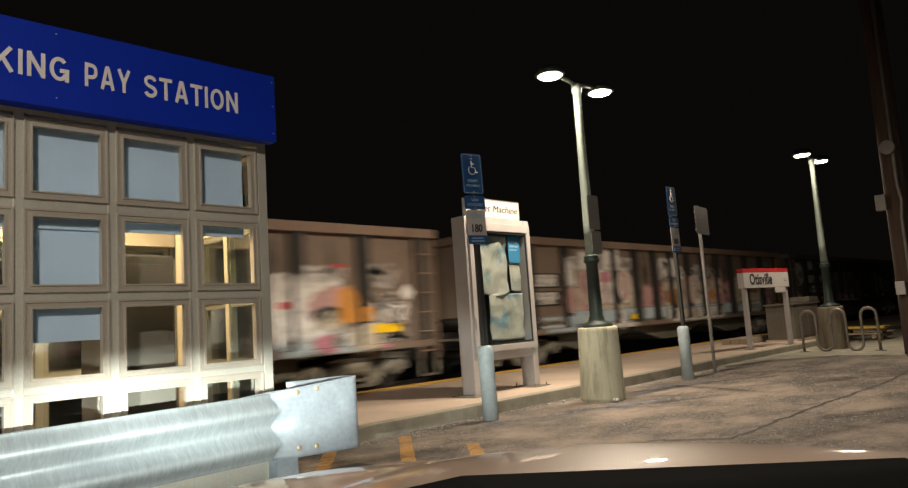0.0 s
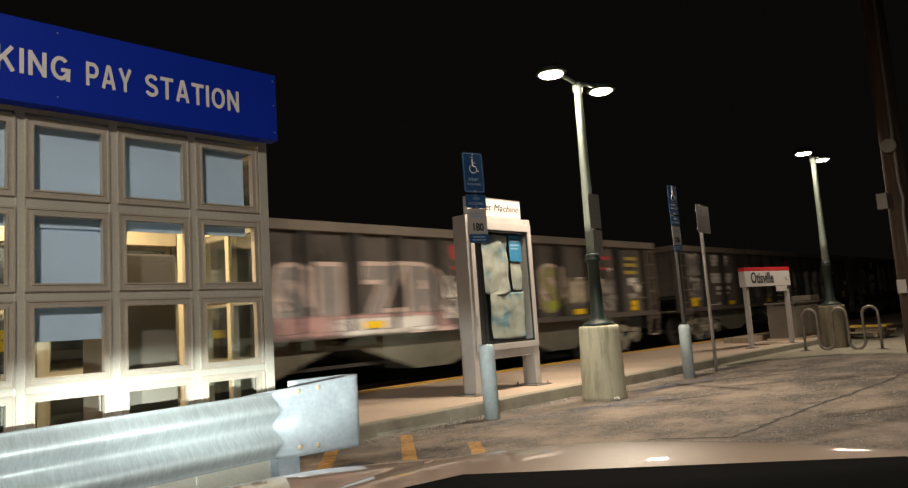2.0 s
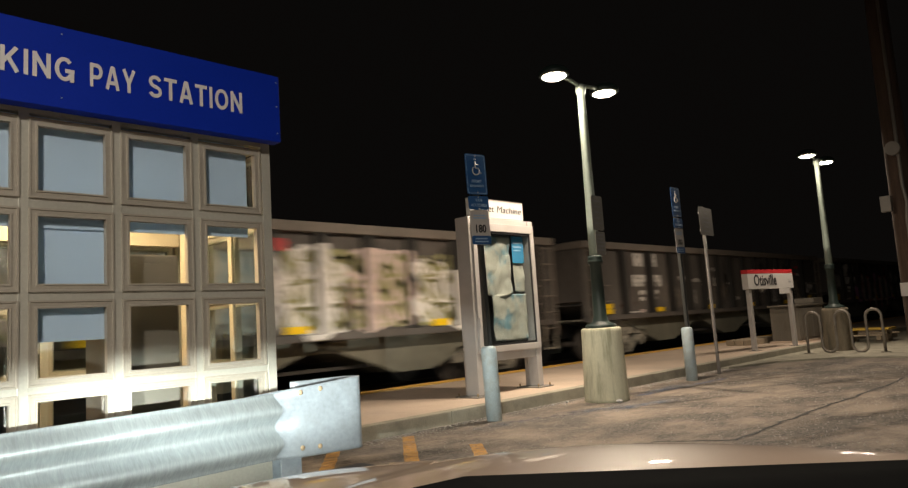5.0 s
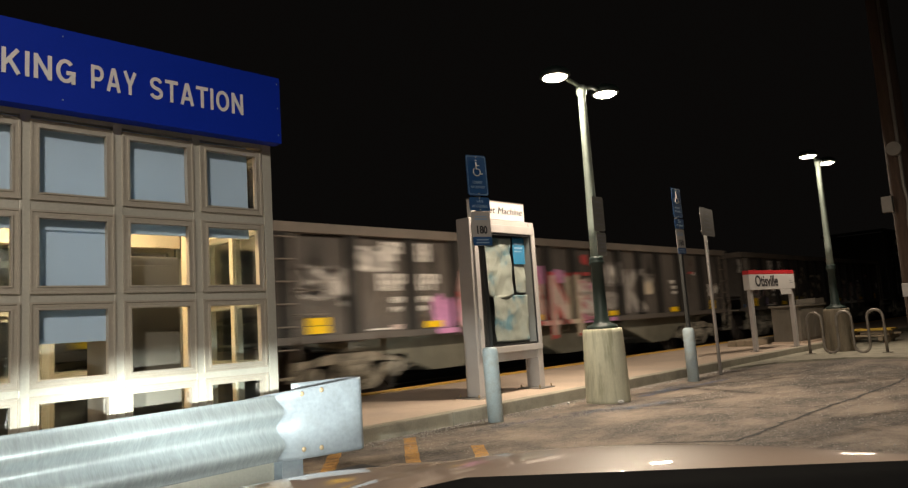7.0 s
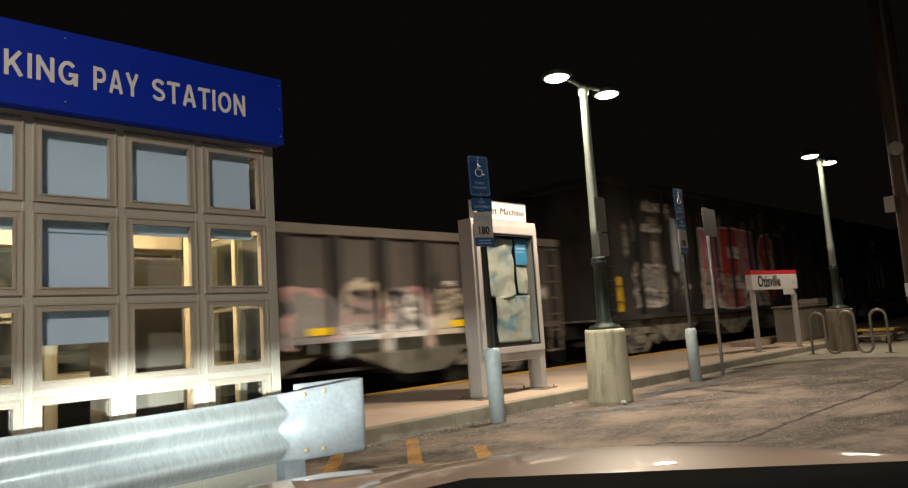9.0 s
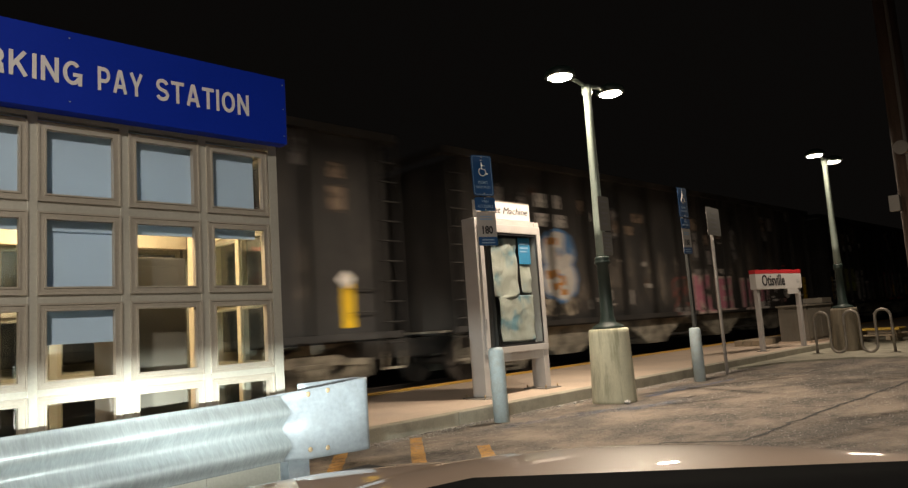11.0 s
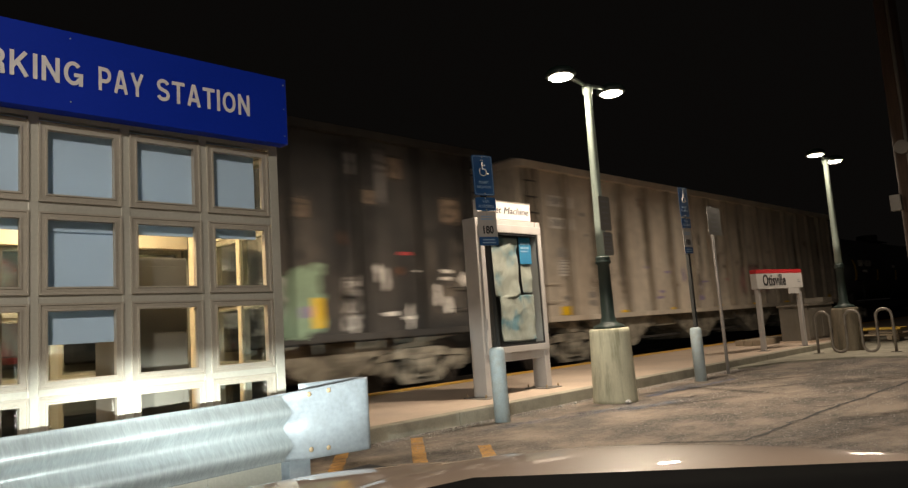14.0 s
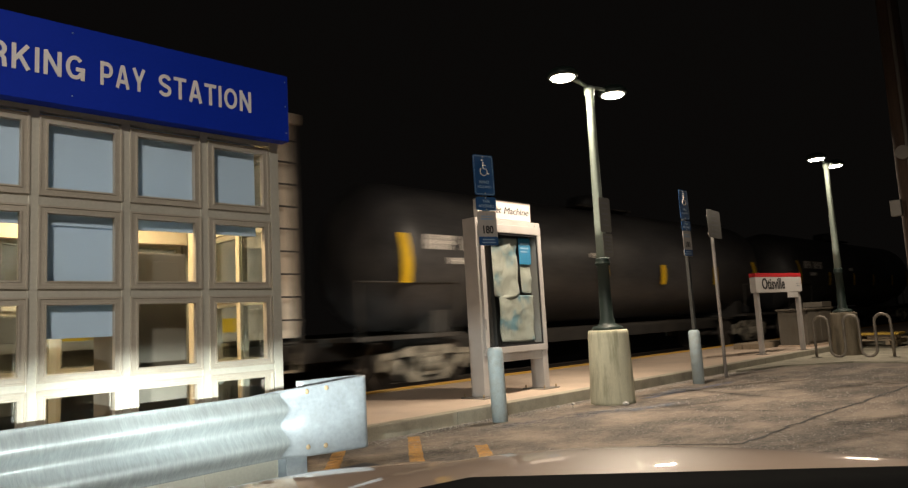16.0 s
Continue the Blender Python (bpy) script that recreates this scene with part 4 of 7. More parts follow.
# ---- bicycle racks, cabinet, utility pole ----
RACK = mat("tarnished_rack_steel", (0.24, 0.215, 0.185), 0.5, 0.5, vary=0.25, scale=9, dirt=(0.13, 0.09, 0.06), dirt_amount=0.6, dirt_scale=5)
CABINET = mat("weathered_cabinet_paint", (0.125, 0.11, 0.09), 0.7, 0.0, vary=0.3, scale=5, dirt=(0.09, 0.075, 0.055), dirt_amount=0.75, dirt_scale=2.4, stretch=(1, 1, 0.4))


def bike_rack():
    y0 = 4.14
    r = thing("bike_rack", pose(16.75, 0, 0.035), "wavy grey steel bicycle rack on the concrete pad", "bike rack")
    pts = []
    def arch(c, r, z, up):
        return [(0, c - r * math.cos(a), z + up * r * math.sin(a)) for a in [math.pi * i / 10 for i in range(11)]]
    half = 0.15
    pts = [(0, y0, 0.0), (0, y0, 0.62)]
    for k in range(3):
        y = y0 + 4 * half * k
        pts += arch(y + half, half, 0.74, 1)[1:] + [(0, y + 2 * half, 0.2)]
        if k < 2:
            pts += arch(y + 3 * half, half, 0.17, -1)[1:] + [(0, y + 4 * half, 0.62)]
    pts.append((0, y0 + 10 * half, 0.0))
    bm = bm_new()
    pipe(bm, pts, 0.03, 10)
    part("bent_pipe", bm, RACK, r)
    for y in (y0, y0 + 10 * half):
        solid("foot", RACK, r, (-0.08, 0.08, y - 0.08, y + 0.08, 0.0, 0.012))


bike_rack()


def cabinet():
    c = thing("platform_cabinet", pose(19.0, 6.55, PLAT_Z), "weathered grey metal equipment cabinet on the platform", "cabinet")
    solid("body", CABINET, c, (0, 1.9, 0, 0.7, 0.05, 0.92), bevel=0.01)
    solid("lid", CABINET, c, (-0.04, 1.94, -0.04, 0.74, 0.922, 0.97), bevel=0.01)
    solid("door", CABINET, c, (0.1, 0.92, -0.015, -0.002, 0.12, 0.86), bevel=0.004)
    solid("door", CABINET, c, (0.97, 1.8, -0.015, -0.002, 0.12, 0.86), bevel=0.004)
    solid("plinth", CONCRETE, c, (-0.05, 1.95, -0.05, 0.75, 0.0, 0.05))
    solid("vent_box", CABINET, c, (1.55, 2.3, 0.1, 0.6, 0.98, 1.12), bevel=0.01)


cabinet()


def timber_stack():
    t = thing("timber_stack", pose(18.3, 7.5, PLAT_Z), "low stack of weathered timbers on the platform", "timbers")
    for i in range(3):
        solid("timber", TIMBER, t, (0.02 * i, 2.2 - 0.03 * i, 0.24 * i, 0.24 * i + 0.22, 0, 0.14), bevel=0.01)


timber_stack()


def yellow_bench():
    b = thing("picnic_table", pose(20.6, 5.3, 0.035), "low yellow-edged timber bench beyond the bicycle racks", "bench")
    solid("top", WOODYEL, b, (0, 0.7, -0.35, 0.8, 0.30, 0.35), bevel=0.01)
    solid("seat", TIMBER, b, (-0.45, -0.2, -0.35, 0.8, 0.17, 0.21), bevel=0.01)
    solid("seat", TIMBER, b, (0.9, 1.15, -0.35, 0.8, 0.17, 0.21), bevel=0.01)
    for y in (-0.2, 0.6):
        solid("leg", TIMBER, b, (-0.45, 1.15, y - 0.05, y + 0.05, 0.07, 0.165), (0.1, 0.2, y - 0.06, y + 0.06, 0, 0.3), (0.5, 0.6, y - 0.06, y + 0.06, 0, 0.3))


yellow_bench()


def utility_pole():
    u = thing("utility_pole", pose(15.6, 3.24, 0.0, 0, -0.4, 0), "dark weathered wooden utility pole with meter boxes", "utility pole")
    bm = bm_new()
    lathe(bm, [(0.22, -0.2), (0.215, 1.0), (0.20, 4.0), (0.175, 9.0)], 20)
    part("pole", bm, BROWNWOOD, u)
    bm = bm_new()
    pipe(bm, [(-0.24, -0.08, 0.0), (-0.24, -0.08, 2.6), (-0.26, -0.12, 2.9), (-0.24, -0.08, 3.2), (-0.21, -0.08, 8.5)], 0.03, 8)
    part("conduit", bm, GREYBOX, u)
    bm = bm_new()
    tube(bm, (-0.25, -0.03, 3.92), (-0.38, -0.02, 3.92), 0.13, 0.13, 20)
    part("meter", bm, GREYBOX, u, "round grey meter can")
    solid("meter_box", GREYBOX, u, (-0.36, -0.2, 0.12, 0.30, 2.75, 3.05), bevel=0.01)
    solid("junction_box", SILVER, u, (-0.34, -0.22, 0.0, 0.16, 1.15, 1.4), bevel=0.01)


utility_pole()


# ---- the parked car from which the view is seen ----
def parked_car():
    c = thing("car", pose(0, 0, 0), "champagne painted sedan parked facing the guardrail", "car")
    x0, x1 = -0.52, 1.28
    xc = (x0 + x1) / 2

    def edge_z(y):
        return 0.9285 - 0.0187 * (y - 0.25) - 0.1052 * max(0, min(y, 1.25) - 0.45) ** 2 - 0.10 * max(0, y - 1.25)

    def hood_z(x, y):
        u = abs(x - xc) / (x1 - xc)
        return edge_z(y) - 0.016 + 0.0289 * (1 - u ** 10) - abs(1 - math.sqrt(u * u + 0.012)) * (0.086 * (1 - 0.43 * (y - 0.3)) + 0.21 * max(0, 0.9 - y))
    bm = bm_new()
    nx, ny = 110, 60
    rows = []
    for j in range(ny + 1):
        y = 0.20 + (1.72 - 0.20) * j / ny
        rows.append([bm.verts.new((x0 + (x1 - x0) * i / nx, y - 0.16 * (abs(2 * i / nx - 1) ** 3) * (j / ny) ** 3, hood_z(x0 + (x1 - x0) * i / nx, y))) for i in range(nx + 1)])
    # rolled front and side edges
    for a, b in zip(rows, rows[1:]):
        for i in range(nx):
            f = bm.faces.new((a[i], a[i + 1], b[i + 1], b[i]))
            f.smooth = True
    ob = part("hood", bm, CARPAINT, c, "glossy champagne hood reflecting the lamps")
    ob.modifiers.new("thickness", "SOLIDIFY").thickness = 0.02
    for s, xx in ((1, x1), (-1, x0)):
        bm = bm_new()
        rows = []
        for j in range(25):
            y = 0.30 + (1.56 - 0.30) * j / 24
            z = edge_z(y) - 0.028
            wheel = 0.36 + math.sqrt(max(0, 0.36 ** 2 - (y - 0.95) ** 2)) * 0.9
            row = [(xx + s * 0.002, z), (xx + s * 0.03, z - 0.03), (xx + s * 0.05, z - 0.12), (xx + s * 0.055, max(wheel, 0.3) + 0.0)]
            rows.append([bm.verts.new((a, y, b)) for a, b in row])
        for a, b in zip(rows, rows[1:]):
            for k in range(3):
                f = bm.faces.new((a[k], b[k], b[k + 1], a[k + 1]))
                f.smooth = True
        ob = part("fender", bm, CARPAINT, c)
        ob.modifiers.new("thickness", "SOLIDIFY").thickness = 0.012
        bm = bm_new()
        wx = xx - s * 0.12
        tube(bm, (wx - 0.1, 0.95, 0.32), (wx + 0.1, 0.95, 0.32), 0.32, seg=28)
        w = part("wheel", bm, RUBBER, c)
        bm = bm_new()
        tube(bm, (wx + s * 0.09, 0.95, 0.32), (wx + s * 0.112, 0.95, 0.32), 0.21, 0.19, seg=20)
        part("rim", bm, SILVER, w)
    solid("bumper", CARPAINT, c, (x0 + 0.1, x1 - 0.1, 1.60, 1.78, 0.28, 0.58), bevel=0.05)
    solid("grille", BLACK, c, (x0 + 0.45, x1 - 0.45, 1.60, 1.70, 0.585, 0.70), bevel=0.01)
    for hx in (-0.32, 1.08):
        h = solid("headlight", BLACK, c, (hx - 0.17, hx + 0.17, 1.55, 1.70, 0.62, 0.738), bevel=0.02)
        solid("beam_shield", BLACK, h, (hx - 0.34, hx + 0.34, 1.70, 1.86, 0.731, 0.737))
    solid("inner_structure", BLACK, c, (x0 + 0.1, x1 - 0.1, 0.40, 1.50, 0.25, 0.70))
    # dark cowl and dashboard rim at the foot of the windscreen
    bm = bm_new()
    rows = []
    for i in range(41):
        x = -0.6 + 1.88 * i / 40
        y = 0.295
        z = 1.071 - 0.165 * max(0, x - 0.26) - 0.25 * max(0, 0.26 - x)
        rows.append([bm.verts.new((x, y, z - 0.12)), bm.verts.new((x, y, z - 0.006)), bm.verts.new((x, y - 0.006, z)), bm.verts.new((x, y - 0.05, z - 0.012)),
                     bm.verts.new((x, y - 0.17, z - 0.08)), bm.verts.new((x, y - 0.17, z - 0.2))])
    for a, b in zip(rows, rows[1:]):
        for k in range(5):
            f = bm.faces.new((a[k], b[k], b[k + 1], a[k + 1]))
            f.smooth = True
    bmesh.ops.recalc_face_normals(bm, faces=bm.faces)
    part("dashboard", bm, DASH, c, "black dashboard rim")
    for s, xx in ((1, x1), (-1, x0)):
        nm = lambda a: sorted((xx + s * a[0], xx + s * a[1]))
        lo, hi = nm((-0.03, 0.05))
        for y0, y1 in ((-0.78, 0.18), (-1.72, -0.80)):
            d = solid("door", CARPAINT, c, (lo, hi, y0, y1, 0.30, 0.86), bevel=0.03)
            l2, h2 = nm((0.05, 0.075))
            solid("handle", CARPAINT, d, (l2, h2, y0 + 0.10, y0 + 0.28, 0.74, 0.77), bevel=0.006)
        solid("rear_quarter", CARPAINT, c, (lo, hi, -2.85, -1.74, 0.34, 0.90), bevel=0.03)
        for (ya, za), (yb, zb) in (((0.17, 0.88), (-0.42, 1.40)), ((-0.80, 0.87), (-0.86, 1.41)), ((-2.25, 0.90), (-1.75, 1.40))):
            bm = bm_new()
            tube(bm, (xx + s * 0.0, ya, za), (xx - s * 0.13, yb, zb), 0.035, seg=10)
            part("pillar", bm, BLACK, c)
        bm = bm_new()
        wx = xx - s * 0.10
        tube(bm, (wx - 0.1, -1.75, 0.32), (wx + 0.1, -1.75, 0.32), 0.32, seg=28)
        w = part("wheel", bm, RUBBER, c)
        bm = bm_new()
        tube(bm, (wx + s * 0.10, -1.75, 0.32), (wx + s * 0.165, -1.75, 0.32), 0.21, 0.19, seg=20)
        part("rim", bm, SILVER, w)
    solid("roof", CARPAINT, c, (x0 + 0.12, x1 - 0.12, -1.80, -0.38, 1.40, 1.45), bevel=0.02)
    solid("boot_lid", CARPAINT, c, (x0 + 0.04, x1 - 0.04, -2.86, -2.2, 0.86, 0.91), bevel=0.02)
    solid("rear_panel", CARPAINT, c, (x0 + 0.04, x1 - 0.04, -2.95, -2.87, 0.34, 0.90), bevel=0.03)
    solid("cabin_floor", BLACK, c, (x0 + 0.06, x1 - 0.06, -2.8, 0.3, 0.24, 0.30))


parked_car()


# ---- grit and litter on the asphalt ----
def grit():
    rnd = random.Random(5)
    bm = bm_new()
    for k in range(8000):
        near_kerb = rnd.random() < 0.3
        x = rnd.uniform(4.5, 14.5)
        y = KERB_Y - abs(rnd.gauss(0, 0.12)) - 0.02 if near_kerb else rnd.uniform(1.5, 5.9)
        s = rnd.uniform(0.003, 0.011) * (1.3 if near_kerb else 1)
        v = [bm.verts.new((x + s * dx * rnd.uniform(0.6, 1.3), y + s * dy * rnd.uniform(0.6, 1.3), 0.002 + s * dz)) for dx, dy, dz in
             ((1, 0, 0), (-0.5, 0.9, 0), (-0.5, -0.9, 0), (0, 0, 0.9))]
        for f in ((0, 1, 3), (1, 2, 3), (2, 0, 3)):
            bm.faces.new([v[i] for i in f])
    tagged(part("grit", bm, PALEGRIT), "pale grit and small litter scattered on the asphalt", "grit", kind="stuff")


PALEGRIT = mat("pale_grit", (0.36, 0.33, 0.30), 0.9, vary=0.4, scale=5)
grit()


def litter(x, y, r, label):
    t = thing("litter", pose(x, y, 0.002), label, "litter", "litter by the kerb")
    bm = bm_new()
    bmesh.ops.create_icosphere(bm, subdivisions=2, radius=r)
    for v in bm.verts:
        v.co *= 1 + 0.35 * noise.noise(v.co * 30 + Vector((x, y, 0)))
        v.co.z = v.co.z * 0.6 + r * 0.55
    part("crumpled_paper", bm, SIGNWHITE, t)


litter(8.22, 5.18, 0.045, "crumpled white paper against the concrete pier")
litter(8.05, 5.9, 0.025, "small white scrap beside the kerb")
litter(7.75, 5.92, 0.02, "small white scrap beside the kerb")


# ---- the freight train ----
def rail_mat(name, base, dirt, **kw):
    return mat(name, base, kw.pop("rough", 0.75), 0.0, vary=0.38, scale=1.2, fine=14, bump=0.15, dirt=dirt, dirt_amount=kw.pop("amount", 0.6), dirt_scale=0.8, stretch=(1, 1, 0.35), **kw)


CAR_BROWN = rail_mat("rusty_brown_car_paint", (0.165, 0.12, 0.09), (0.25, 0.18, 0.13))
CAR_GREY = rail_mat("dusty_dark_grey_car_paint", (0.092, 0.08, 0.071), (0.155, 0.132, 0.115))
CAR_BLACK = rail_mat("sooty_black_car_paint", (0.028, 0.026, 0.025), (0.085, 0.075, 0.067), amount=0.85)
# ribs of the unroofed hoppers, darker than the side sheets
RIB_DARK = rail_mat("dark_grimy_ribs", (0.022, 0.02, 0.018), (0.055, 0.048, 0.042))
CAR_WHITE = rail_mat("dusty_off_white_car_paint", (0.62, 0.55, 0.46), (0.44, 0.34, 0.25), amount=0.45)
# darker copy of CAR_WHITE: the ribs' shading is put into their colour
RIB_PALE = rail_mat("sooty_off_white_ribs", (0.36, 0.31, 0.25), (0.20, 0.16, 0.12), amount=0.6)
CAR_TANK = rail_mat("dusty_black_tank_paint", (0.05, 0.049, 0.052), (0.11, 0.105, 0.10), rough=0.48)
CHORD = rail_mat("scuffed_top_chord", (0.17, 0.145, 0.122), (0.25, 0.205, 0.17))
CHORD_BROWN = rail_mat("rusty_top_chord", (0.21, 0.14, 0.10), (0.27, 0.195, 0.145))
DUST = mat("dust_covered_running_gear", (0.34, 0.31, 0.25), 0.85, vary=0.4, scale=4, fine=18, bump=0.2, dirt=(0.07, 0.062, 0.052), dirt_amount=0.85, dirt_scale=2.8, edges=(0.44, 0.6))
GEAR = rail_mat("dusty_hopper_chutes", (0.15, 0.145, 0.112), (0.33, 0.315, 0.25))
UNDER = rail_mat("dark_underframe", (0.04, 0.037, 0.034), (0.09, 0.08, 0.07))
REFLECT = mat("yellow_reflective_tape", (0.95, 0.60, 0.01), 0.45, vary=0.06, bump=0.0)
WHEELSTEEL = mat("wheel_steel", (0.13, 0.11, 0.095), 0.6, 0.4, vary=0.3, scale=6)
STENCIL = mat("white_stencil_paint", (0.80, 0.76, 0.71), 0.7, vary=0.15, scale=8, bump=0.0, dirt=(0.4, 0.36, 0.31), dirt_amount=0.4, dirt_scale=5)
SPRAY = {n: mat("sprayed_%s_paint" % n, c, 0.65, vary=0.22, scale=3, fine=12, bump=0.0, dirt=tuple(0.55 * v + 0.05 for v in c), dirt_amount=0.5, dirt_scale=2.2)
         for n, c in {"white": (0.78, 0.74, 0.69), "silver": (0.40, 0.37, 0.34), "pink": (0.60, 0.22, 0.30), "rose": (0.52, 0.30, 0.28), "red": (0.50, 0.05, 0.05), "green": (0.38, 0.44, 0.05),
                      "mint": (0.30, 0.42, 0.28), "blue": (0.10, 0.26, 0.55), "teal": (0.06, 0.28, 0.34), "orange": (0.62, 0.26, 0.04), "yellow": (0.55, 0.40, 0.06),
                      "brown": (0.30, 0.16, 0.07), "ochre": (0.48, 0.28, 0.06), "rosewhite": (0.64, 0.50, 0.45), "olive": (0.33, 0.31, 0.14), "pinkviolet": (0.60, 0.26, 0.48),
                      "dullred": (0.22, 0.06, 0.05), "dark": (0.08, 0.07, 0.062), "ice": (0.52, 0.60, 0.64), "cream": (0.58, 0.50, 0.38), "grey": (0.25, 0.23, 0.22), "violet": (0.30, 0.24, 0.42), "black": (0.02, 0.02, 0.02)}.items()}


def disp(t):
    """How far the train has run after t seconds."""
    return 13.62 * t - 0.0182 * t * t


def side_frame(bm, x, y):
    """One cast truck side frame seen from the side, centred at x."""
    top = [(-1.25, 0.60), (-1.20, 0.71), (-0.72, 0.74), (-0.45, 0.82), (0.45, 0.82), (0.72, 0.74), (1.20, 0.71), (1.25, 0.60), (0.95, 0.61), (0.55, 0.64), (-0.55, 0.64), (-0.95, 0.61)]
    low = [(-0.92, 0.60), (-0.44, 0.16), (0.44, 0.16), (0.92, 0.60), (0.74, 0.60), (0.36, 0.28), (-0.36, 0.28), (-0.74, 0.60)]
    prism(bm, [(x + a, b) for a, b in top], y, y + 0.14)
    prism(bm, [(x + a, b) for a, b in low], y + 0.01, y + 0.13)
    for s in (-1, 1):
        lo, hi = sorted((x + s * 0.30, x + s * 0.40))
        box(bm, lo, hi, y + 0.015, y + 0.125, 0.25, 0.66)
        lo, hi = sorted((x + s * 1.10, x + s * 1.24))
        box(bm, lo, hi, y + 0.005, y + 0.135, 0.40, 0.62, bevel=0.015)


SHARED = {}


def shared(name, parent, place, material, build):
    """A part whose mesh is built once and used again by its likes."""
    if name not in SHARED:
        bm = bm_new()
        build(bm)
        SHARED[name] = part(name, bm, material, parent)
        ob = SHARED[name]
    else:
        ob = new(name, SHARED[name].data)
        ob.parent = parent
    ob.location = place
    return ob


def build_truck(car, x, wheels):
    t = new("truck")
    t.parent = car
    t.location = (x, 0, 0)
    t.empty_display_size = 0.2
    for y in (0.30, 2.62):
        bm = bm_new()
        side_frame(bm, 0, y)
        f = part("side_frame", bm, DUST, t, "dust-covered cast side frame")
        for k in (-0.16, 0, 0.16):
            shared("spring", t, (k, y - 0.02, 0.34), DUST, lambda m: tube(m, (0, 0, 0), (0, 0, 0.26), 0.07, seg=10))
        shared("spring_cap", t, (0, y, 0.60), DUST, lambda m: box(m, -0.26, 0.26, -0.05, 0.06, 0.0, 0.08, bevel=0.01))
        shared("spring_seat", t, (0, y, 0.27), DUST, lambda m: box(m, -0.26, 0.26, -0.05, 0.06, 0.0, 0.07, bevel=0.01))
        for k in (-0.9, 0.9):
            shared("axle_box", t, (k, y, 0.46), DUST, lambda m: tube(m, (0, -0.06, 0), (0, 0.02, 0), 0.13, 0.15, seg=14))
    for k in (-0.9, 0.9):
        bm = bm_new()
        for y0, y1 in ((0.72, 0.86), (2.20, 2.34)):
            tube(bm, (0, y0, 0), (0, y1, 0), 0.46, 0.455, seg=24)
            for a in range(6):
                box(bm, 0.15, 0.36, y0 - 0.02, y0, -0.03, 0.03, m=Matrix.Rotation(a * math.pi / 3, 4, "Y"))
        tube(bm, (0, 0.46, 0), (0, 2.60, 0), 0.08, seg=10)
        w = part("wheelset", bm, WHEELSTEEL, t)
        w.location = (k, 0, 0.46)
        wheels.append(w)


GLYPHS = {}


def bars(car, spots, material, y, name="stencil_bar"):
    """Rows of plain character-sized bars: x, z, number, height."""
    for x, z, n, h in spots:
        for i in range(n):
            k = random.choice((0, 1, 2))
            key = (k, h, material.name)
            if key not in GLYPHS:
                w = h * 0.6
                bm = bm_new()
                box(bm, 0, 0.38 * w, -0.004, 0, 0, h)
                box(bm, 0.62 * w, w, -0.004, 0, (0 if k else h * 0.4), h)
                if k != 1:
                    box(bm, 0.38 * w, 0.62 * w, -0.004, 0, h * 0.78, h)
                box(bm, 0.38 * w, 0.62 * w, -0.004, 0, h * 0.38, h * 0.6)
                ob = part(name, bm, material, car)
                GLYPHS[key] = ob.data
            else:
                ob = new(name, GLYPHS[key])
                ob.parent = car
            ob.location = (x + i * h * 0.74, y, z)


def blob(cx, cz, w, h, rough, seed, n=26):
    pts = []
    for i in range(n):
        a = 2 * math.pi * i / n
        sq = 1 / max(abs(math.cos(a)), abs(math.sin(a))) ** 0.6
        p = Vector((math.cos(a), math.sin(a), 0))
        r = sq * (1 + rough * noise.noise(p * 1.6 + Vector((seed * 3.7, 0, seed))) + 0.45 * rough * noise.noise(p * 4.5 + Vector((0, seed * 2.3, seed))))
        pts.append((cx + 0.5 * w * r * math.cos(a), cz + 0.5 * h * r * math.sin(a)))
    return pts


def patch(car, name, pts, y, colour):
    """One flat sprayed patch on the side sheet, facing the platform."""
    bm = bm_new()
    f = bm.faces.new([bm.verts.new((a, y, b)) for a, b in pts])
    f.normal_update()
    if f.normal.y > 0:
        f.normal_flip()
    part(name, bm, SPRAY[colour], car)


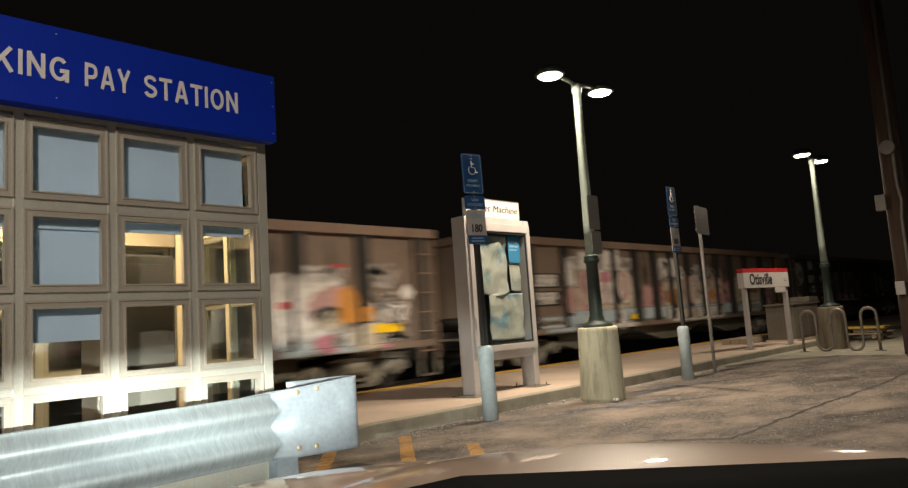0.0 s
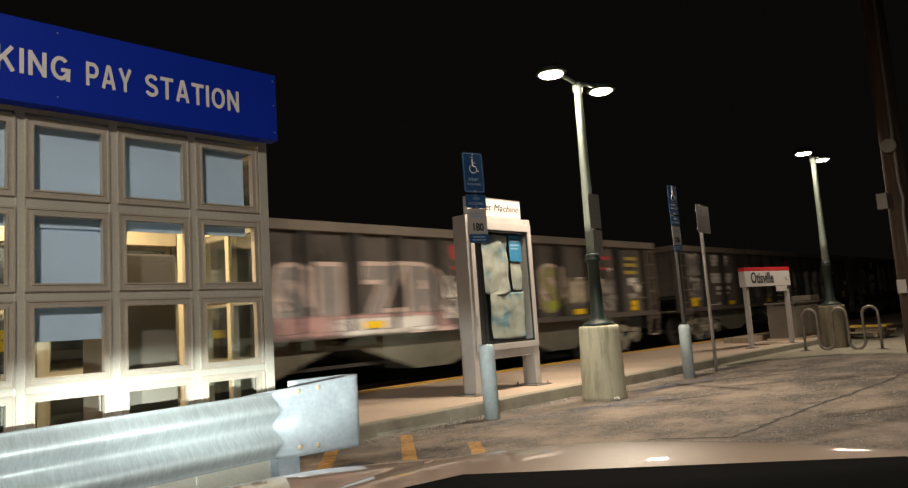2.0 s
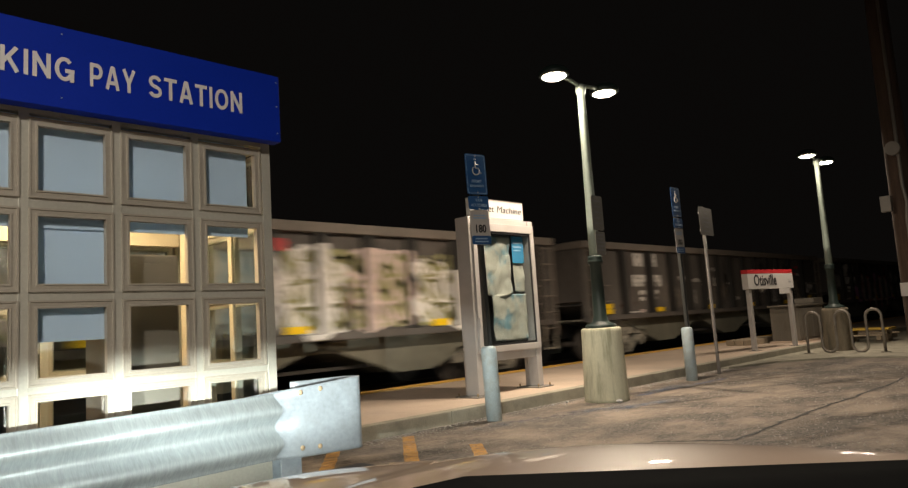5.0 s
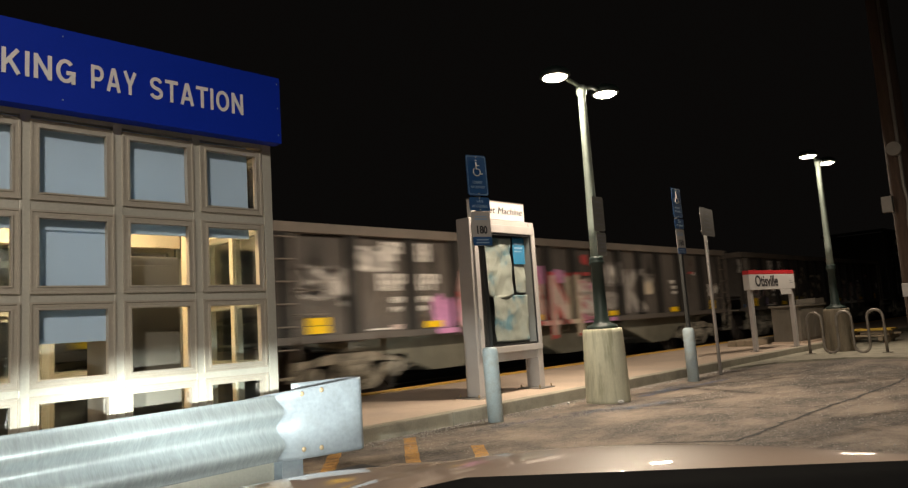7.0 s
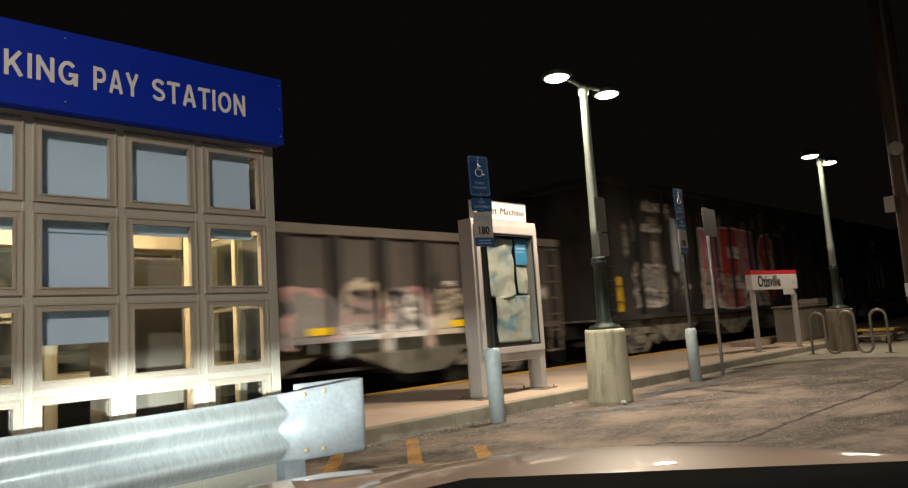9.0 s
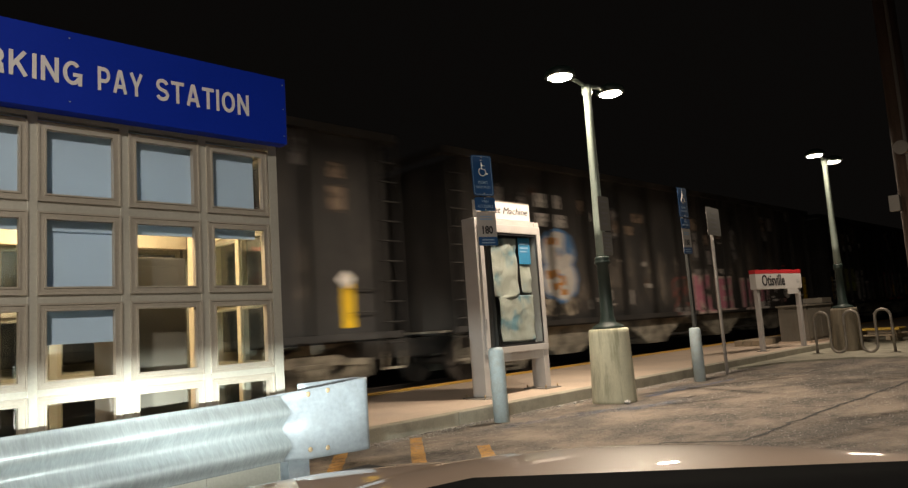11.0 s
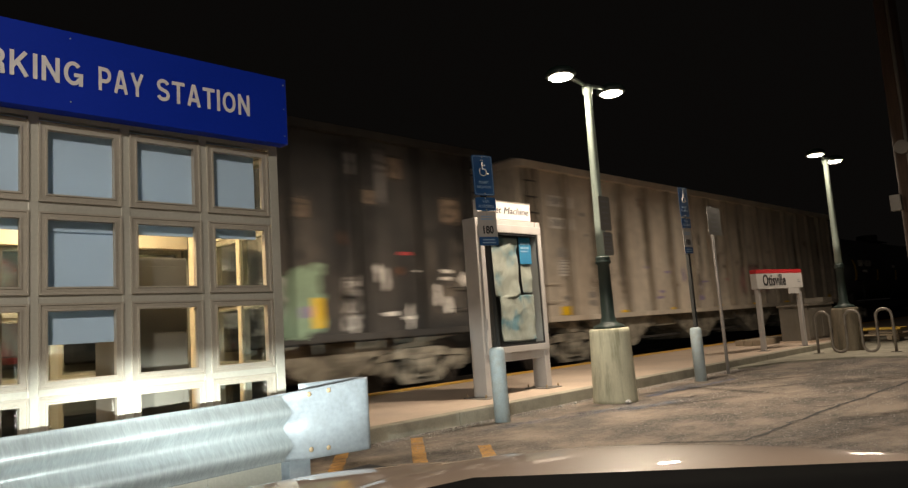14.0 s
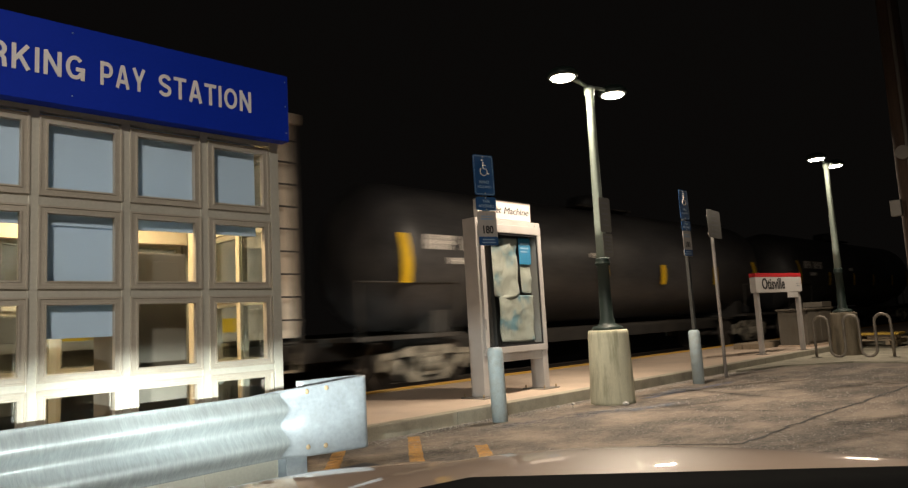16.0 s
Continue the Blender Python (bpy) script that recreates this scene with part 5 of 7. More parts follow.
def graffiti(car, x0, x1, z0, z1, letters, colours, y, seed, outline=None, name="graffiti"):
    """A row of bubble-shaped sprayed letters between x0 and x1; each has an outline, a body and inner strokes."""
    rnd = random.Random(seed)
    w = (x1 - x0) / letters
    for i in range(letters):
        cx, cz = x0 + (i + 0.5) * w, (z0 + z1) / 2 + rnd.uniform(-0.06, 0.06) * (z1 - z0)
        hh = (z1 - z0) * rnd.uniform(0.82, 1.05)
        yy = y - 0.0012 * (i % 3)
        if outline:
            patch(car, name, blob(cx, cz, w * 1.06, hh * 1.05, 0.5, seed + i, 44), yy - 0.003, outline)
        patch(car, name, blob(cx, cz, w * 0.86, hh * 0.88, 0.5, seed + i, 44), yy - 0.007, colours[i % len(colours)])
        ink = rnd.choice(("grey", "silver", outline or "grey", colours[(i + 1) % len(colours)]))
        patch(car, "graffiti", blob(cx + rnd.uniform(-0.08, 0.08) * w, cz + rnd.uniform(-0.12, 0.2) * hh, w * rnd.uniform(0.2, 0.38), hh * rnd.uniform(0.22, 0.4), 0.5, seed + 3 * i, 24), yy - 0.0095, outline or "grey")
        for k in range(rnd.choice((2, 3, 4))):
            ax, az = cx + rnd.uniform(-0.25, 0.25) * w, cz + rnd.uniform(-0.33, 0.33) * hh
            vert = rnd.random() < 0.6
            patch(car, "spray_stroke", blob(ax, az, w * (0.10 if vert else 0.42), hh * (0.42 if vert else 0.08), 0.7, seed + i * 7 + k, 16), yy - 0.011 - 0.0006 * k, ink)


def scrawl(car, x0, x1, z0, z1, colour, y, seed, n=9):
    """Loose tags: short strokes and drips."""
    rnd = random.Random(seed)
    for k in range(n):
        cx, cz = rnd.uniform(x0, x1), rnd.uniform(z0, z1)
        if rnd.random() < 0.5:
            w, h = rnd.uniform(0.2, 0.5), rnd.uniform(0.04, 0.12)
        else:
            w, h = rnd.uniform(0.06, 0.14), rnd.uniform(0.2, 0.45)
        patch(car, "spray_stroke", blob(cx, cz, w, h, 0.7, seed + k, 16), y - 0.004 - 0.0007 * k, colour)


LAYERS = {}


def next_layer(c):
    LAYERS[c.name] = LAYERS.get(c.name, 0) + 1
    return PY0 - 0.006 - 0.0003 * LAYERS[c.name]


def lay(c, ob):
    """Let the paint run over the ribs and the sill that it crosses, and end at the sill's foot."""
    places, width, sill = RIBS[c.name]
    me = ob.data

    def cut(lo, hi, axis, dy):
        bm = bmesh.new()
        bm.from_mesh(me)
        for at, sign in ((lo, -1), (hi, 1)):
            if at is not None:
                normal = Vector((sign, 0, 0)) if axis == 0 else Vector((0, 0, sign))
                bmesh.ops.bisect_plane(bm, geom=bm.verts[:] + bm.edges[:] + bm.faces[:], plane_co=normal * at * sign, plane_no=normal, clear_outer=True)
        for v in bm.verts:
            v.co.y += dy
        return bm

    def pieces(bm):
        """One part for each connected piece of paint."""
        left = set(bm.faces)
        while left:
            group, edge = set(), [left.pop()]
            while edge:
                f = edge.pop()
                group.add(f)
                for e in f.edges:
                    for g in e.link_faces:
                        if g in left:
                            left.discard(g)
                            edge.append(g)
            one = bm.copy()
            one.faces.ensure_lookup_table()
            keep = {f.index for f in group}
            bmesh.ops.delete(one, geom=[f for f in one.faces if f.index not in keep], context="FACES")
            part(ob.name, one, me.materials[0], c)
        bm.free()
    xs = [v.co.x for v in me.vertices]
    zs = [v.co.z for v in me.vertices]
    lo, hi, low = min(xs), max(xs), min(zs)
    for x in places:
        if lo < x + width / 2 and hi > x - width / 2:
            bm = cut(x - width / 2 + 0.012, x + width / 2 - 0.012, 0, 0.008 - PY0)
            bm.faces.index_update()
            pieces(bm)
    if low < sill:
        bm = cut(sill - 0.11, sill - 0.008, 2, 0.016 - PY0)
        bm.faces.index_update()
        pieces(bm)
        bm = cut(sill - 0.008, None, 2, 0)
        bm.to_mesh(me)
        bm.free()


def paint_blob(c, x0, x1, z0, z1, colour):
    bm = bm_new()
    y = next_layer(c)
    pts = blob((x0 + x1) / 2, (z0 + z1) / 2, 0.95 * (x1 - x0), 0.92 * (z1 - z0), 0.34, x0 * 1.7 + z0, 40)
    f = bm.faces.new([bm.verts.new((a, y, b)) for a, b in pts])
    f.normal_update()
    if f.normal.y > 0:
        f.normal_flip()
    lay(c, part("graffiti", bm, SPRAY[colour], c))


def paint_bar(c, x0, x1, z0, z1, colour):
    bm = bm_new()
    y = next_layer(c)
    bm.faces.new([bm.verts.new(p) for p in ((x0, y, z0), (x1, y, z0), (x1, y, z1), (x0, y, z1))])
    lay(c, part("paint_bar", bm, SPRAY[colour], c))


def haze_of_paint(c, x0, x1, z0, z1, colour):
    lay(c, film_on(c, "overspray", x0, x1, z0, z1, next_layer(c), FILL[colour]))


def tag(c, x0, x1, z0, z1, colour):
    """A handwritten tag: one looping line that runs to and fro."""
    rnd = random.Random(int(x0 * 100) + int(z0 * 1000))
    y = next_layer(c)
    z0 = max(z0, RIBS[c.name][2] + 0.05)
    h = z1 - z0
    rows = 1 if h < 0.5 else 2 if h < 0.9 else 3
    rh = h / rows
    bm = bm_new()
    prev = None
    for r in range(rows):
        n = max(2, int((x1 - x0) / (0.42 * rh)))
        for k in range(n):
            w = (x1 - x0) / n
            xa = x0 + w * (k if r % 2 == 0 else n - 1 - k)
            turn, size, bends = rnd.uniform(0, 6.28), rnd.uniform(0.40, 0.55), rnd.choice((1.0, 1.7, 2.3))
            for i in range(15):
                t = i / 14
                px = xa + w * (0.5 + size * math.cos(turn + bends * 6.28 * t))
                pz = z0 + rh * (r + 0.5 + 0.9 * size * math.sin(turn * 1.7 + 6.28 * t))
                wide = 0.034 + 0.02 * math.sin(3.1 * t + turn)
                p = [bm.verts.new((px - wide * 0.8, y, pz - wide)), bm.verts.new((px + wide * 0.8, y, pz + wide))]
                if prev:
                    bm.faces.new((prev[0], p[0], p[1], prev[1]))
                prev = p
    part("tag", bm, SPRAY[colour], c)


def fat_letter(c, x0, x1, z0, z1, letter, edge, fill):
    """A fat sprayed letter with an outline."""
    inset = 0.075
    for grow, bold, colour in ((0.0, 0.10, edge), (inset, 0.045, fill)):
        ob = lettering(letter, x0 + grow, x1 - grow, z0 + grow, z1 - grow, next_layer(c), SPRAY[colour], c, bold, 0.0002, name="graffiti")
        bm = bmesh.new()
        bm.from_mesh(ob.data)
        bmesh.ops.delete(bm, geom=[f for f in bm.faces if abs(f.normal.y) < 0.5], context="FACES")
        front = min(v.co.y for v in bm.verts)
        bmesh.ops.delete(bm, geom=[v for v in bm.verts if v.co.y > front + 0.0001], context="VERTS")
        bmesh.ops.remove_doubles(bm, verts=bm.verts, dist=0.0005)
        bm.to_mesh(ob.data)
        bm.free()
        lay(c, ob)


GRIME = soft_mat("black_running_grime", (0.02, 0.018, 0.016), 0.85, 1.1, 3.0, 0.25, 0.6)
PALE_DUST = soft_mat("pale_road_dust", (0.34, 0.29, 0.24), 0.6, 1.2, 4.0, 0.35, 0.65)
RUST_BLOOM = soft_mat("rust_bloom", (0.24, 0.10, 0.045), 0.75, 1.3, 8.0, 0.35, 0.6)
# brown film that paints the ribs' shading onto the covered hopper's side
RIB_SHADE = soft_mat("brown_soot_beside_the_ribs", (0.14, 0.105, 0.075), 0.6, 1.0, 2.0, 0.2, 0.6)
FILL = {n: soft_mat("overspray_%s" % n, c, 0.9, 3.0, 3.5, 0.3, 0.5) for n, c in
        {"white": (0.78, 0.74, 0.69), "cream": (0.58, 0.50, 0.38), "ice": (0.50, 0.60, 0.66), "rose": (0.52, 0.30, 0.28), "grey": (0.25, 0.23, 0.22), "teal": (0.10, 0.30, 0.34), "dust": (0.24, 0.175, 0.125)}.items()}


def film_on(car, name, x0, x1, z0, z1, y, material, lean=0.0):
    return film_patch(name, ((x0, y, z0), (x1, y, z0), (x1 + lean, y, z1), (x0 + lean, y, z1)), material, car)


def weather(car, L, z0, z1, seed, dark=14, pale=10, rust=6):
    """Running grime, dust and rust on a side sheet."""
    rnd = random.Random(seed)
    for k in range(dark + pale + rust):
        x = rnd.uniform(0.7, L - 0.9)
        y = PY0 - 0.0022 - 0.00004 * k
        if k < dark:
            h = rnd.uniform(0.5, 1.0) * (z1 - z0)
            film_on(car, "grime_streak", x, x + rnd.uniform(0.12, 0.5), z1 - h, z1, y, GRIME, rnd.uniform(-0.03, 0.03))
        elif k < dark + pale:
            h = rnd.uniform(0.3, 0.8) * (z1 - z0)
            film_on(car, "dust_streak", x, x + rnd.uniform(0.3, 1.2), z0, z0 + h, y, PALE_DUST, rnd.uniform(-0.05, 0.05))
        else:
            z = rnd.uniform(z0, z1 - 0.3)
            film_on(car, "rust_stain", x, x + rnd.uniform(0.1, 0.35), z, z + rnd.uniform(0.1, 0.45), y, RUST_BLOOM)


def placards(car, L, z):
    """A white diamond placard and a small red mark near the end of a car."""
    bm = bm_new()
    prism(bm, [(L - 0.83, z), (L - 0.65, z + 0.17), (L - 0.83, z + 0.34), (L - 1.01, z + 0.17)], PY0 - 0.025, PY0 - 0.021)
    part("placard", bm, STENCIL, car, "white diamond placard")
    solid("inspection_plate", SPRAY["red"], car, (L - 2.5, L - 2.2, PY0 - 0.006, PY0 - 0.002, z + 0.62, z + 0.68))


def ladder(car, x, z0, z1, y, material):
    bm = bm_new()
    for s in (0, 0.42):
        box(bm, x + s - 0.02, x + s + 0.02, y - 0.05, y - 0.01, z0, z1)
    z = z0 + 0.15
    while z < z1:
        tube(bm, (x, y - 0.04, z), (x + 0.42, y - 0.04, z), 0.016, seg=6)
        z += 0.36
    part("ladder", bm, material, car)


PY0 = 0.13
RIBS = {}                                              # rib places, rib width and sill height of each car
RIB_STEPS = (0.0, 1.0, 2.0, 3.0, 4.02, 5.2, 6.55, 7.9)   # ribs of the open hoppers, out from the middle


def hopper_car(x0, L, top, floor, sill, body, chord, ribs, label, tall=False, chutes=3, roofed=False, end=0.0, rib_w=0.16, gear=None):
    """A ribbed open or roofed hopper car. Local x from its front end, y from its near face, z from the rails."""
    c = thing("freight_car", pose(x0, TRACK_Y, 0), label, "freight car", "cars of the freight train")
    D = 3.05
    gear = gear or GEAR
    py = 0.13                      # the side sheet sits behind the rib faces
    th = 0.03
    solid("side_sheet", body, c, (end, L - end, py, py + th, floor, top - 0.14))
    solid("far_side_sheet", body, c, (end, L - end, D - py - th, D - py, floor, top - 0.14))
    for nm, x, s in (("front_end_sheet", end + 0.05, 1), ("rear_end_sheet", L - end - 0.05, -1)):
        bm = bm_new()
        if tall or roofed:
            prism(bm, [(x, floor), (x + s * 0.04, floor), (x + s * 0.04, top - 0.15), (x, top - 0.15)], py + th + 0.002, D - py - th - 0.002)
        else:
            prism(bm, [(x, top - 0.15), (x, floor + 0.5), (x + s * 1.9, floor - 0.05), (x + s * 1.94, floor - 0.0), (x + s * 0.04, floor + 0.55), (x + s * 0.04, top - 0.15)], py + th + 0.002, D - py - th - 0.002)
        part(nm, bm, body, c)
    ch = 0.17 if not tall else 0.15
    solid("top_chord", chord, c, (0.0, L, 0.0, 0.20, top - ch, top), bevel=0.012)
    solid("far_top_chord", chord, c, (0.0, L, D - 0.20, D, top - ch, top), bevel=0.012)
    solid("end_chord", chord, c, (0.0, 0.14, 0.204, D - 0.204, top - ch, top - 0.004), bevel=0.01)
    solid("end_chord", chord, c, (L - 0.14, L, 0.204, D - 0.204, top - ch, top - 0.004), bevel=0.01)
    solid("side_sill", body, c, (0.06, L - 0.06, 0.02, 0.24, sill - 0.12, sill), bevel=0.01)
    solid("far_side_sill", body, c, (0.06, L - 0.06, D - 0.24, D - 0.02, sill - 0.12, sill), bevel=0.01)
    rib_me = None
    if tall or roofed:
        places = [0.45 + (L - 0.9) * i / (ribs - 1) for i in range(ribs)]
    else:
        places = [L / 2 + s * d for s, d in [(-1, e) for e in RIB_STEPS[::-1]] + [(1, e) for e in RIB_STEPS[1:]]]
    RIBS[c.name] = (places, rib_w, sill)
    for x in places:
        if rib_me is None:
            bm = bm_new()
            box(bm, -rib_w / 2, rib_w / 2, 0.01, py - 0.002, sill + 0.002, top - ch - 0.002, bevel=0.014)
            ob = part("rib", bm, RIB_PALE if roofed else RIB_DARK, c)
            rib_me = ob.data
        else:
            ob = new("rib", rib_me)
            ob.parent = c
        ob.location = (x, 0, 0)
    if not roofed:
        solid("lading", UNDER, c, (end + 0.2, L - end - 0.2, py + th + 0.02, D - py - th - 0.02, floor + 0.4, top - 0.7), label="dark load well below the rim")
    else:
        bm = bm_new()
        prism(bm, [(0.1, top - 0.02), (0.1, top + 0.06), (L - 0.1, top + 0.06), (L - 0.1, top - 0.02)], 0.22, D - 0.22)
        part("roof", bm, body, c)
        solid("running_board", DUST, c, (0.4, L - 0.4, 1.2, 1.8, top + 0.09, top + 0.12))
    # hopper body and chutes below the sill
    solid("lower_body", gear, c, (3.7, L - 3.7, 0.38, D - 0.38, 0.80, sill - 0.13), bevel=0.02)
    for k in range(int((L - 8.4) / 1.3)):
        solid("gusset", gear, c, (4.2 + 1.3 * k, 4.28 + 1.3 * k, 0.27, 0.378, 0.86, sill - 0.14))
    low = 0.36
    for i in range(chutes):
        cx = L * (i + 1) / (chutes + 1) if chutes < 4 else L * (0.2 + 0.6 * i / (chutes - 1))
        half = L * (0.28 if chutes < 4 else 0.22) / max(chutes, 2) * 1.5
        bm = bm_new()
        prism(bm, [(cx - half, sill - 0.124), (cx - 0.45, low), (cx + 0.45, low), (cx + half, sill - 0.124)], 0.30, D - 0.30)
        part("hopper_chute", bm, gear, c)
    for x, s in ((0.0, 1), (L, -1)):
        bm = bm_new()
        prism(bm, [(x + s * 0.75, sill - 0.13), (x + s * 1.35, sill - 0.13), (x + s * 4.5, 0.58), (x + s * 3.9, 0.58)], 0.34, D - 0.34)
        part("slope_sheet", bm, gear, c)
        solid("body_bolster", DUST, c, (x + s * 1.85 - 0.2, x + s * 1.85 + 0.2, 0.28, D - 0.28, 0.83, sill - 0.125), bevel=0.01)
    solid("centre_sill", UNDER, c, (-0.45, L + 0.45, 1.36, 1.70, 0.62, 0.98))
    solid("train_pipe", UNDER, c, (1.0, L - 1.0, 0.5, 0.56, 0.50, 0.56))
    for x in (-0.5, L + 0.5):
        s = 1 if x > 0 else -1
        solid("coupler", UNDER, c, (x - 0.14, x + 0.14, 1.40, 1.66, 0.68, 0.96), bevel=0.03)
    for x in (0.1, L - 0.52):
        ladder(c, x, sill - 0.35, top - 0.2, 0.03, UNDER if roofed else chord)
    for x in (0.0, L - 0.9):
        solid("end_platform", DUST, c, (x, x + 0.9, 0.3, D - 0.3, sill - 0.1, sill - 0.06))
    for x in (0.08, L - 0.53):
        s = solid("sill_step", DUST, c, (x, x + 0.04, 0.03, 0.07, sill - 0.62, sill - 0.12), (x + 0.41, x + 0.45, 0.03, 0.07, sill - 0.62, sill - 0.12), (x, x + 0.45, 0.03, 0.09, sill - 0.66, sill - 0.62))
    for x in (0.62, L - 1.12):
        for z in (sill + 0.35, sill + 0.75):
            bm = bm_new()
            pipe(bm, [(x, PY0, z), (x, 0.03, z), (x + 0.5, 0.03, z), (x + 0.5, PY0, z)], 0.014, 6)
            part("grab_iron", bm, chord, c)
    for x0_, x1_ in ((2.9, 4.6), (L - 4.6, L - 2.9)):
        bm = bm_new()
        tube(bm, (x0_, 0.42, 0.42), (x1_, 0.42, 0.66), 0.025, seg=8)
        part("brake_rod", bm, DUST, c)
    solid("brake_cylinder", UNDER, c, (L - 1.15, L - 0.75, 0.6, 1.1, sill + 0.1, sill + 0.5), bevel=0.05)
    wheels = []
    build_truck(c, 1.85, wheels)
    build_truck(c, L - 1.85, wheels)
    return c, wheels


def reflectors(c, spots, y):
    for x, z, w, h in spots:
        solid("reflector", REFLECT, c, (x, x + w, y - 0.006, y - 0.002, z, z + h), label="yellow reflective tape")


def tank_car(x0, L, label):
    c = thing("tank_car", pose(x0, TRACK_Y, 0), label, "tank car", "cars of the freight train")
    bm = bm_new()
    prof = [(0.25, 0.0), (0.9, 0.10), (1.28, 0.26), (1.46, 0.50), (1.50, 0.75), (1.50, L - 2.35), (1.46, L - 2.1), (1.28, L - 1.86), (0.9, L - 1.70), (0.25, L - 1.6)]
    lathe(bm, prof, 40)
    ob = part("tank", bm, CAR_TANK, c, "glossy black cylindrical tank")
    ob.matrix_local = pose(0.8, 1.52, 2.62, 0, 90, 0)
    for x in (2.2, L - 2.3):
        solid("saddle", UNDER, c, (x, x + 0.5, 0.55, 2.5, 0.95, 1.62), bevel=0.02)
    solid("centre_sill", UNDER, c, (-0.45, L + 0.45, 1.36, 1.70, 0.62, 0.98))
    for x0_, x1_ in ((0.0, 2.6), (L - 2.6, L)):
        solid("end_deck", UNDER, c, (x0_, x1_, 0.1, 2.95, 0.96, 1.04), bevel=0.01)
        bm = bm_new()
        for x in (x0_ + 0.1, x1_ - 0.1):
            tube(bm, (x, 0.14, 1.04), (x, 0.14, 2.0), 0.02, seg=8)
        tube(bm, (x0_ + 0.1, 0.14, 2.0), (x1_ - 0.1, 0.14, 2.0), 0.02, seg=8)
        part("handrail", bm, UNDER, c)
    bm = bm_new()
    lathe(bm, [(0.5, 0), (0.5, 0.4), (0.46, 0.45)], 20, (L / 2, 1.52, 4.06))
    part("dome_housing", bm, CAR_TANK, c)
    solid("walkway", UNDER, c, (L / 2 - 1.3, L / 2 + 1.3, 0.9, 2.1, 4.10, 4.14))
    solid("train_pipe", UNDER, c, (2, L - 2, 0.6, 0.66, 0.9, 0.96))
    for x in (-0.5, L + 0.5):
        solid("coupler", UNDER, c, (x - 0.14, x + 0.14, 1.40, 1.66, 0.68, 0.96), bevel=0.03)
    # curved reflector strips on the tank flank
    for x, sweep in ((1.02, 36), (4.3, 20), (7.45, 20), (10.35, 20), (13.5, 20), (L - 2.0, 36)):
        bm = bm_new()
        prev = None
        for k in range(9):
            a = radians(195 - sweep * k / 8)
            p = [bm.verts.new((xx, 1.52 + 1.506 * math.cos(a), 2.62 + 1.506 * math.sin(a) - 0.25)) for xx in (x, x + 0.2)]
            if prev:
                bm.faces.new((prev[0], prev[1], p[1], p[0]))
            prev = p
        for v in bm.verts:
            v.co.y -= 0.03
        part("reflector", bm, REFLECT, c)
    bars(c, [(1.6, 2.62, 4, 0.28), (2.6, 2.62, 5, 0.28), (2.2, 2.35, 8, 0.12), (7.0, 2.6, 6, 0.12)], STENCIL, 0.02 - 0.02)
    wheels = []
    build_truck(c, 1.85, wheels)
    build_truck(c, L - 1.85, wheels)
    return c, wheels


PY = 0.128
cars = []


def open_hopper(x0, x1, body, chord, label, ribs=15, sill=1.14):
    c, w = hopper_car(x0, x1 - x0, 2.99, sill - 0.12, sill, body, chord, ribs, label, rib_w=0.23)
    cars.append((c, w, x0))
    return c


def coal_hopper(x0, x1, label):
    c, w = hopper_car(x0, x1 - x0, 4.74, 1.0, 1.15, CAR_BLACK, CAR_BLACK, 14, label, tall=True, chutes=4, end=0.5, gear=DUST)
    cars.append((c, w, x0))
    return c


def small_marks(c, L, seed):
    bars(c, [(L - 3.6, 1.95, 4, 0.1), (L - 3.5, 1.8, 5, 0.09), (L - 3.5, 1.65, 4, 0.09), (L - 2.2, 2.2, 3, 0.09)], STENCIL, PY)
    for z in (1.17, 1.305):
        reflectors(c, [(0.82, z, 0.42, 0.125), (L - 1.25, z, 0.34, 0.125)], PY - 0.03)
    reflectors(c, [(3.42, 1.16, 0.45, 0.12), (6.55, 1.16, 0.45, 0.12), (9.65, 1.16, 0.45, 0.12), (12.86, 1.16, 0.45, 0.13)], PY - 0.03)


def car_marks(c):
    """Stencilled owner's letters and number near the front of a car."""
    block = [(2.46, 2, 2.40, 0.35), (3.18, 2, 2.40, 0.35), (2.34, 3, 1.86, 0.31), (3.20, 3, 1.86, 0.31)]
    for x, n, z, h in block:
        bars(c, [(x, z, n, h)], STENCIL, PY - 0.012)
    bars(c, [(2.62, 1.64, 4, 0.11), (3.25, 1.64, 5, 0.11), (2.62, 1.48, 4, 0.09), (3.25, 1.48, 4, 0.09)], STENCIL, PY - 0.012)
    solid("sill_plate", STENCIL, c, (2.1, 2.6, PY - 0.010, PY - 0.006, 1.17, 1.20))
    solid("sill_plate", SPRAY["rosewhite"], c, (2.62, 2.86, PY - 0.010, PY - 0.006, 1.16, 1.25))


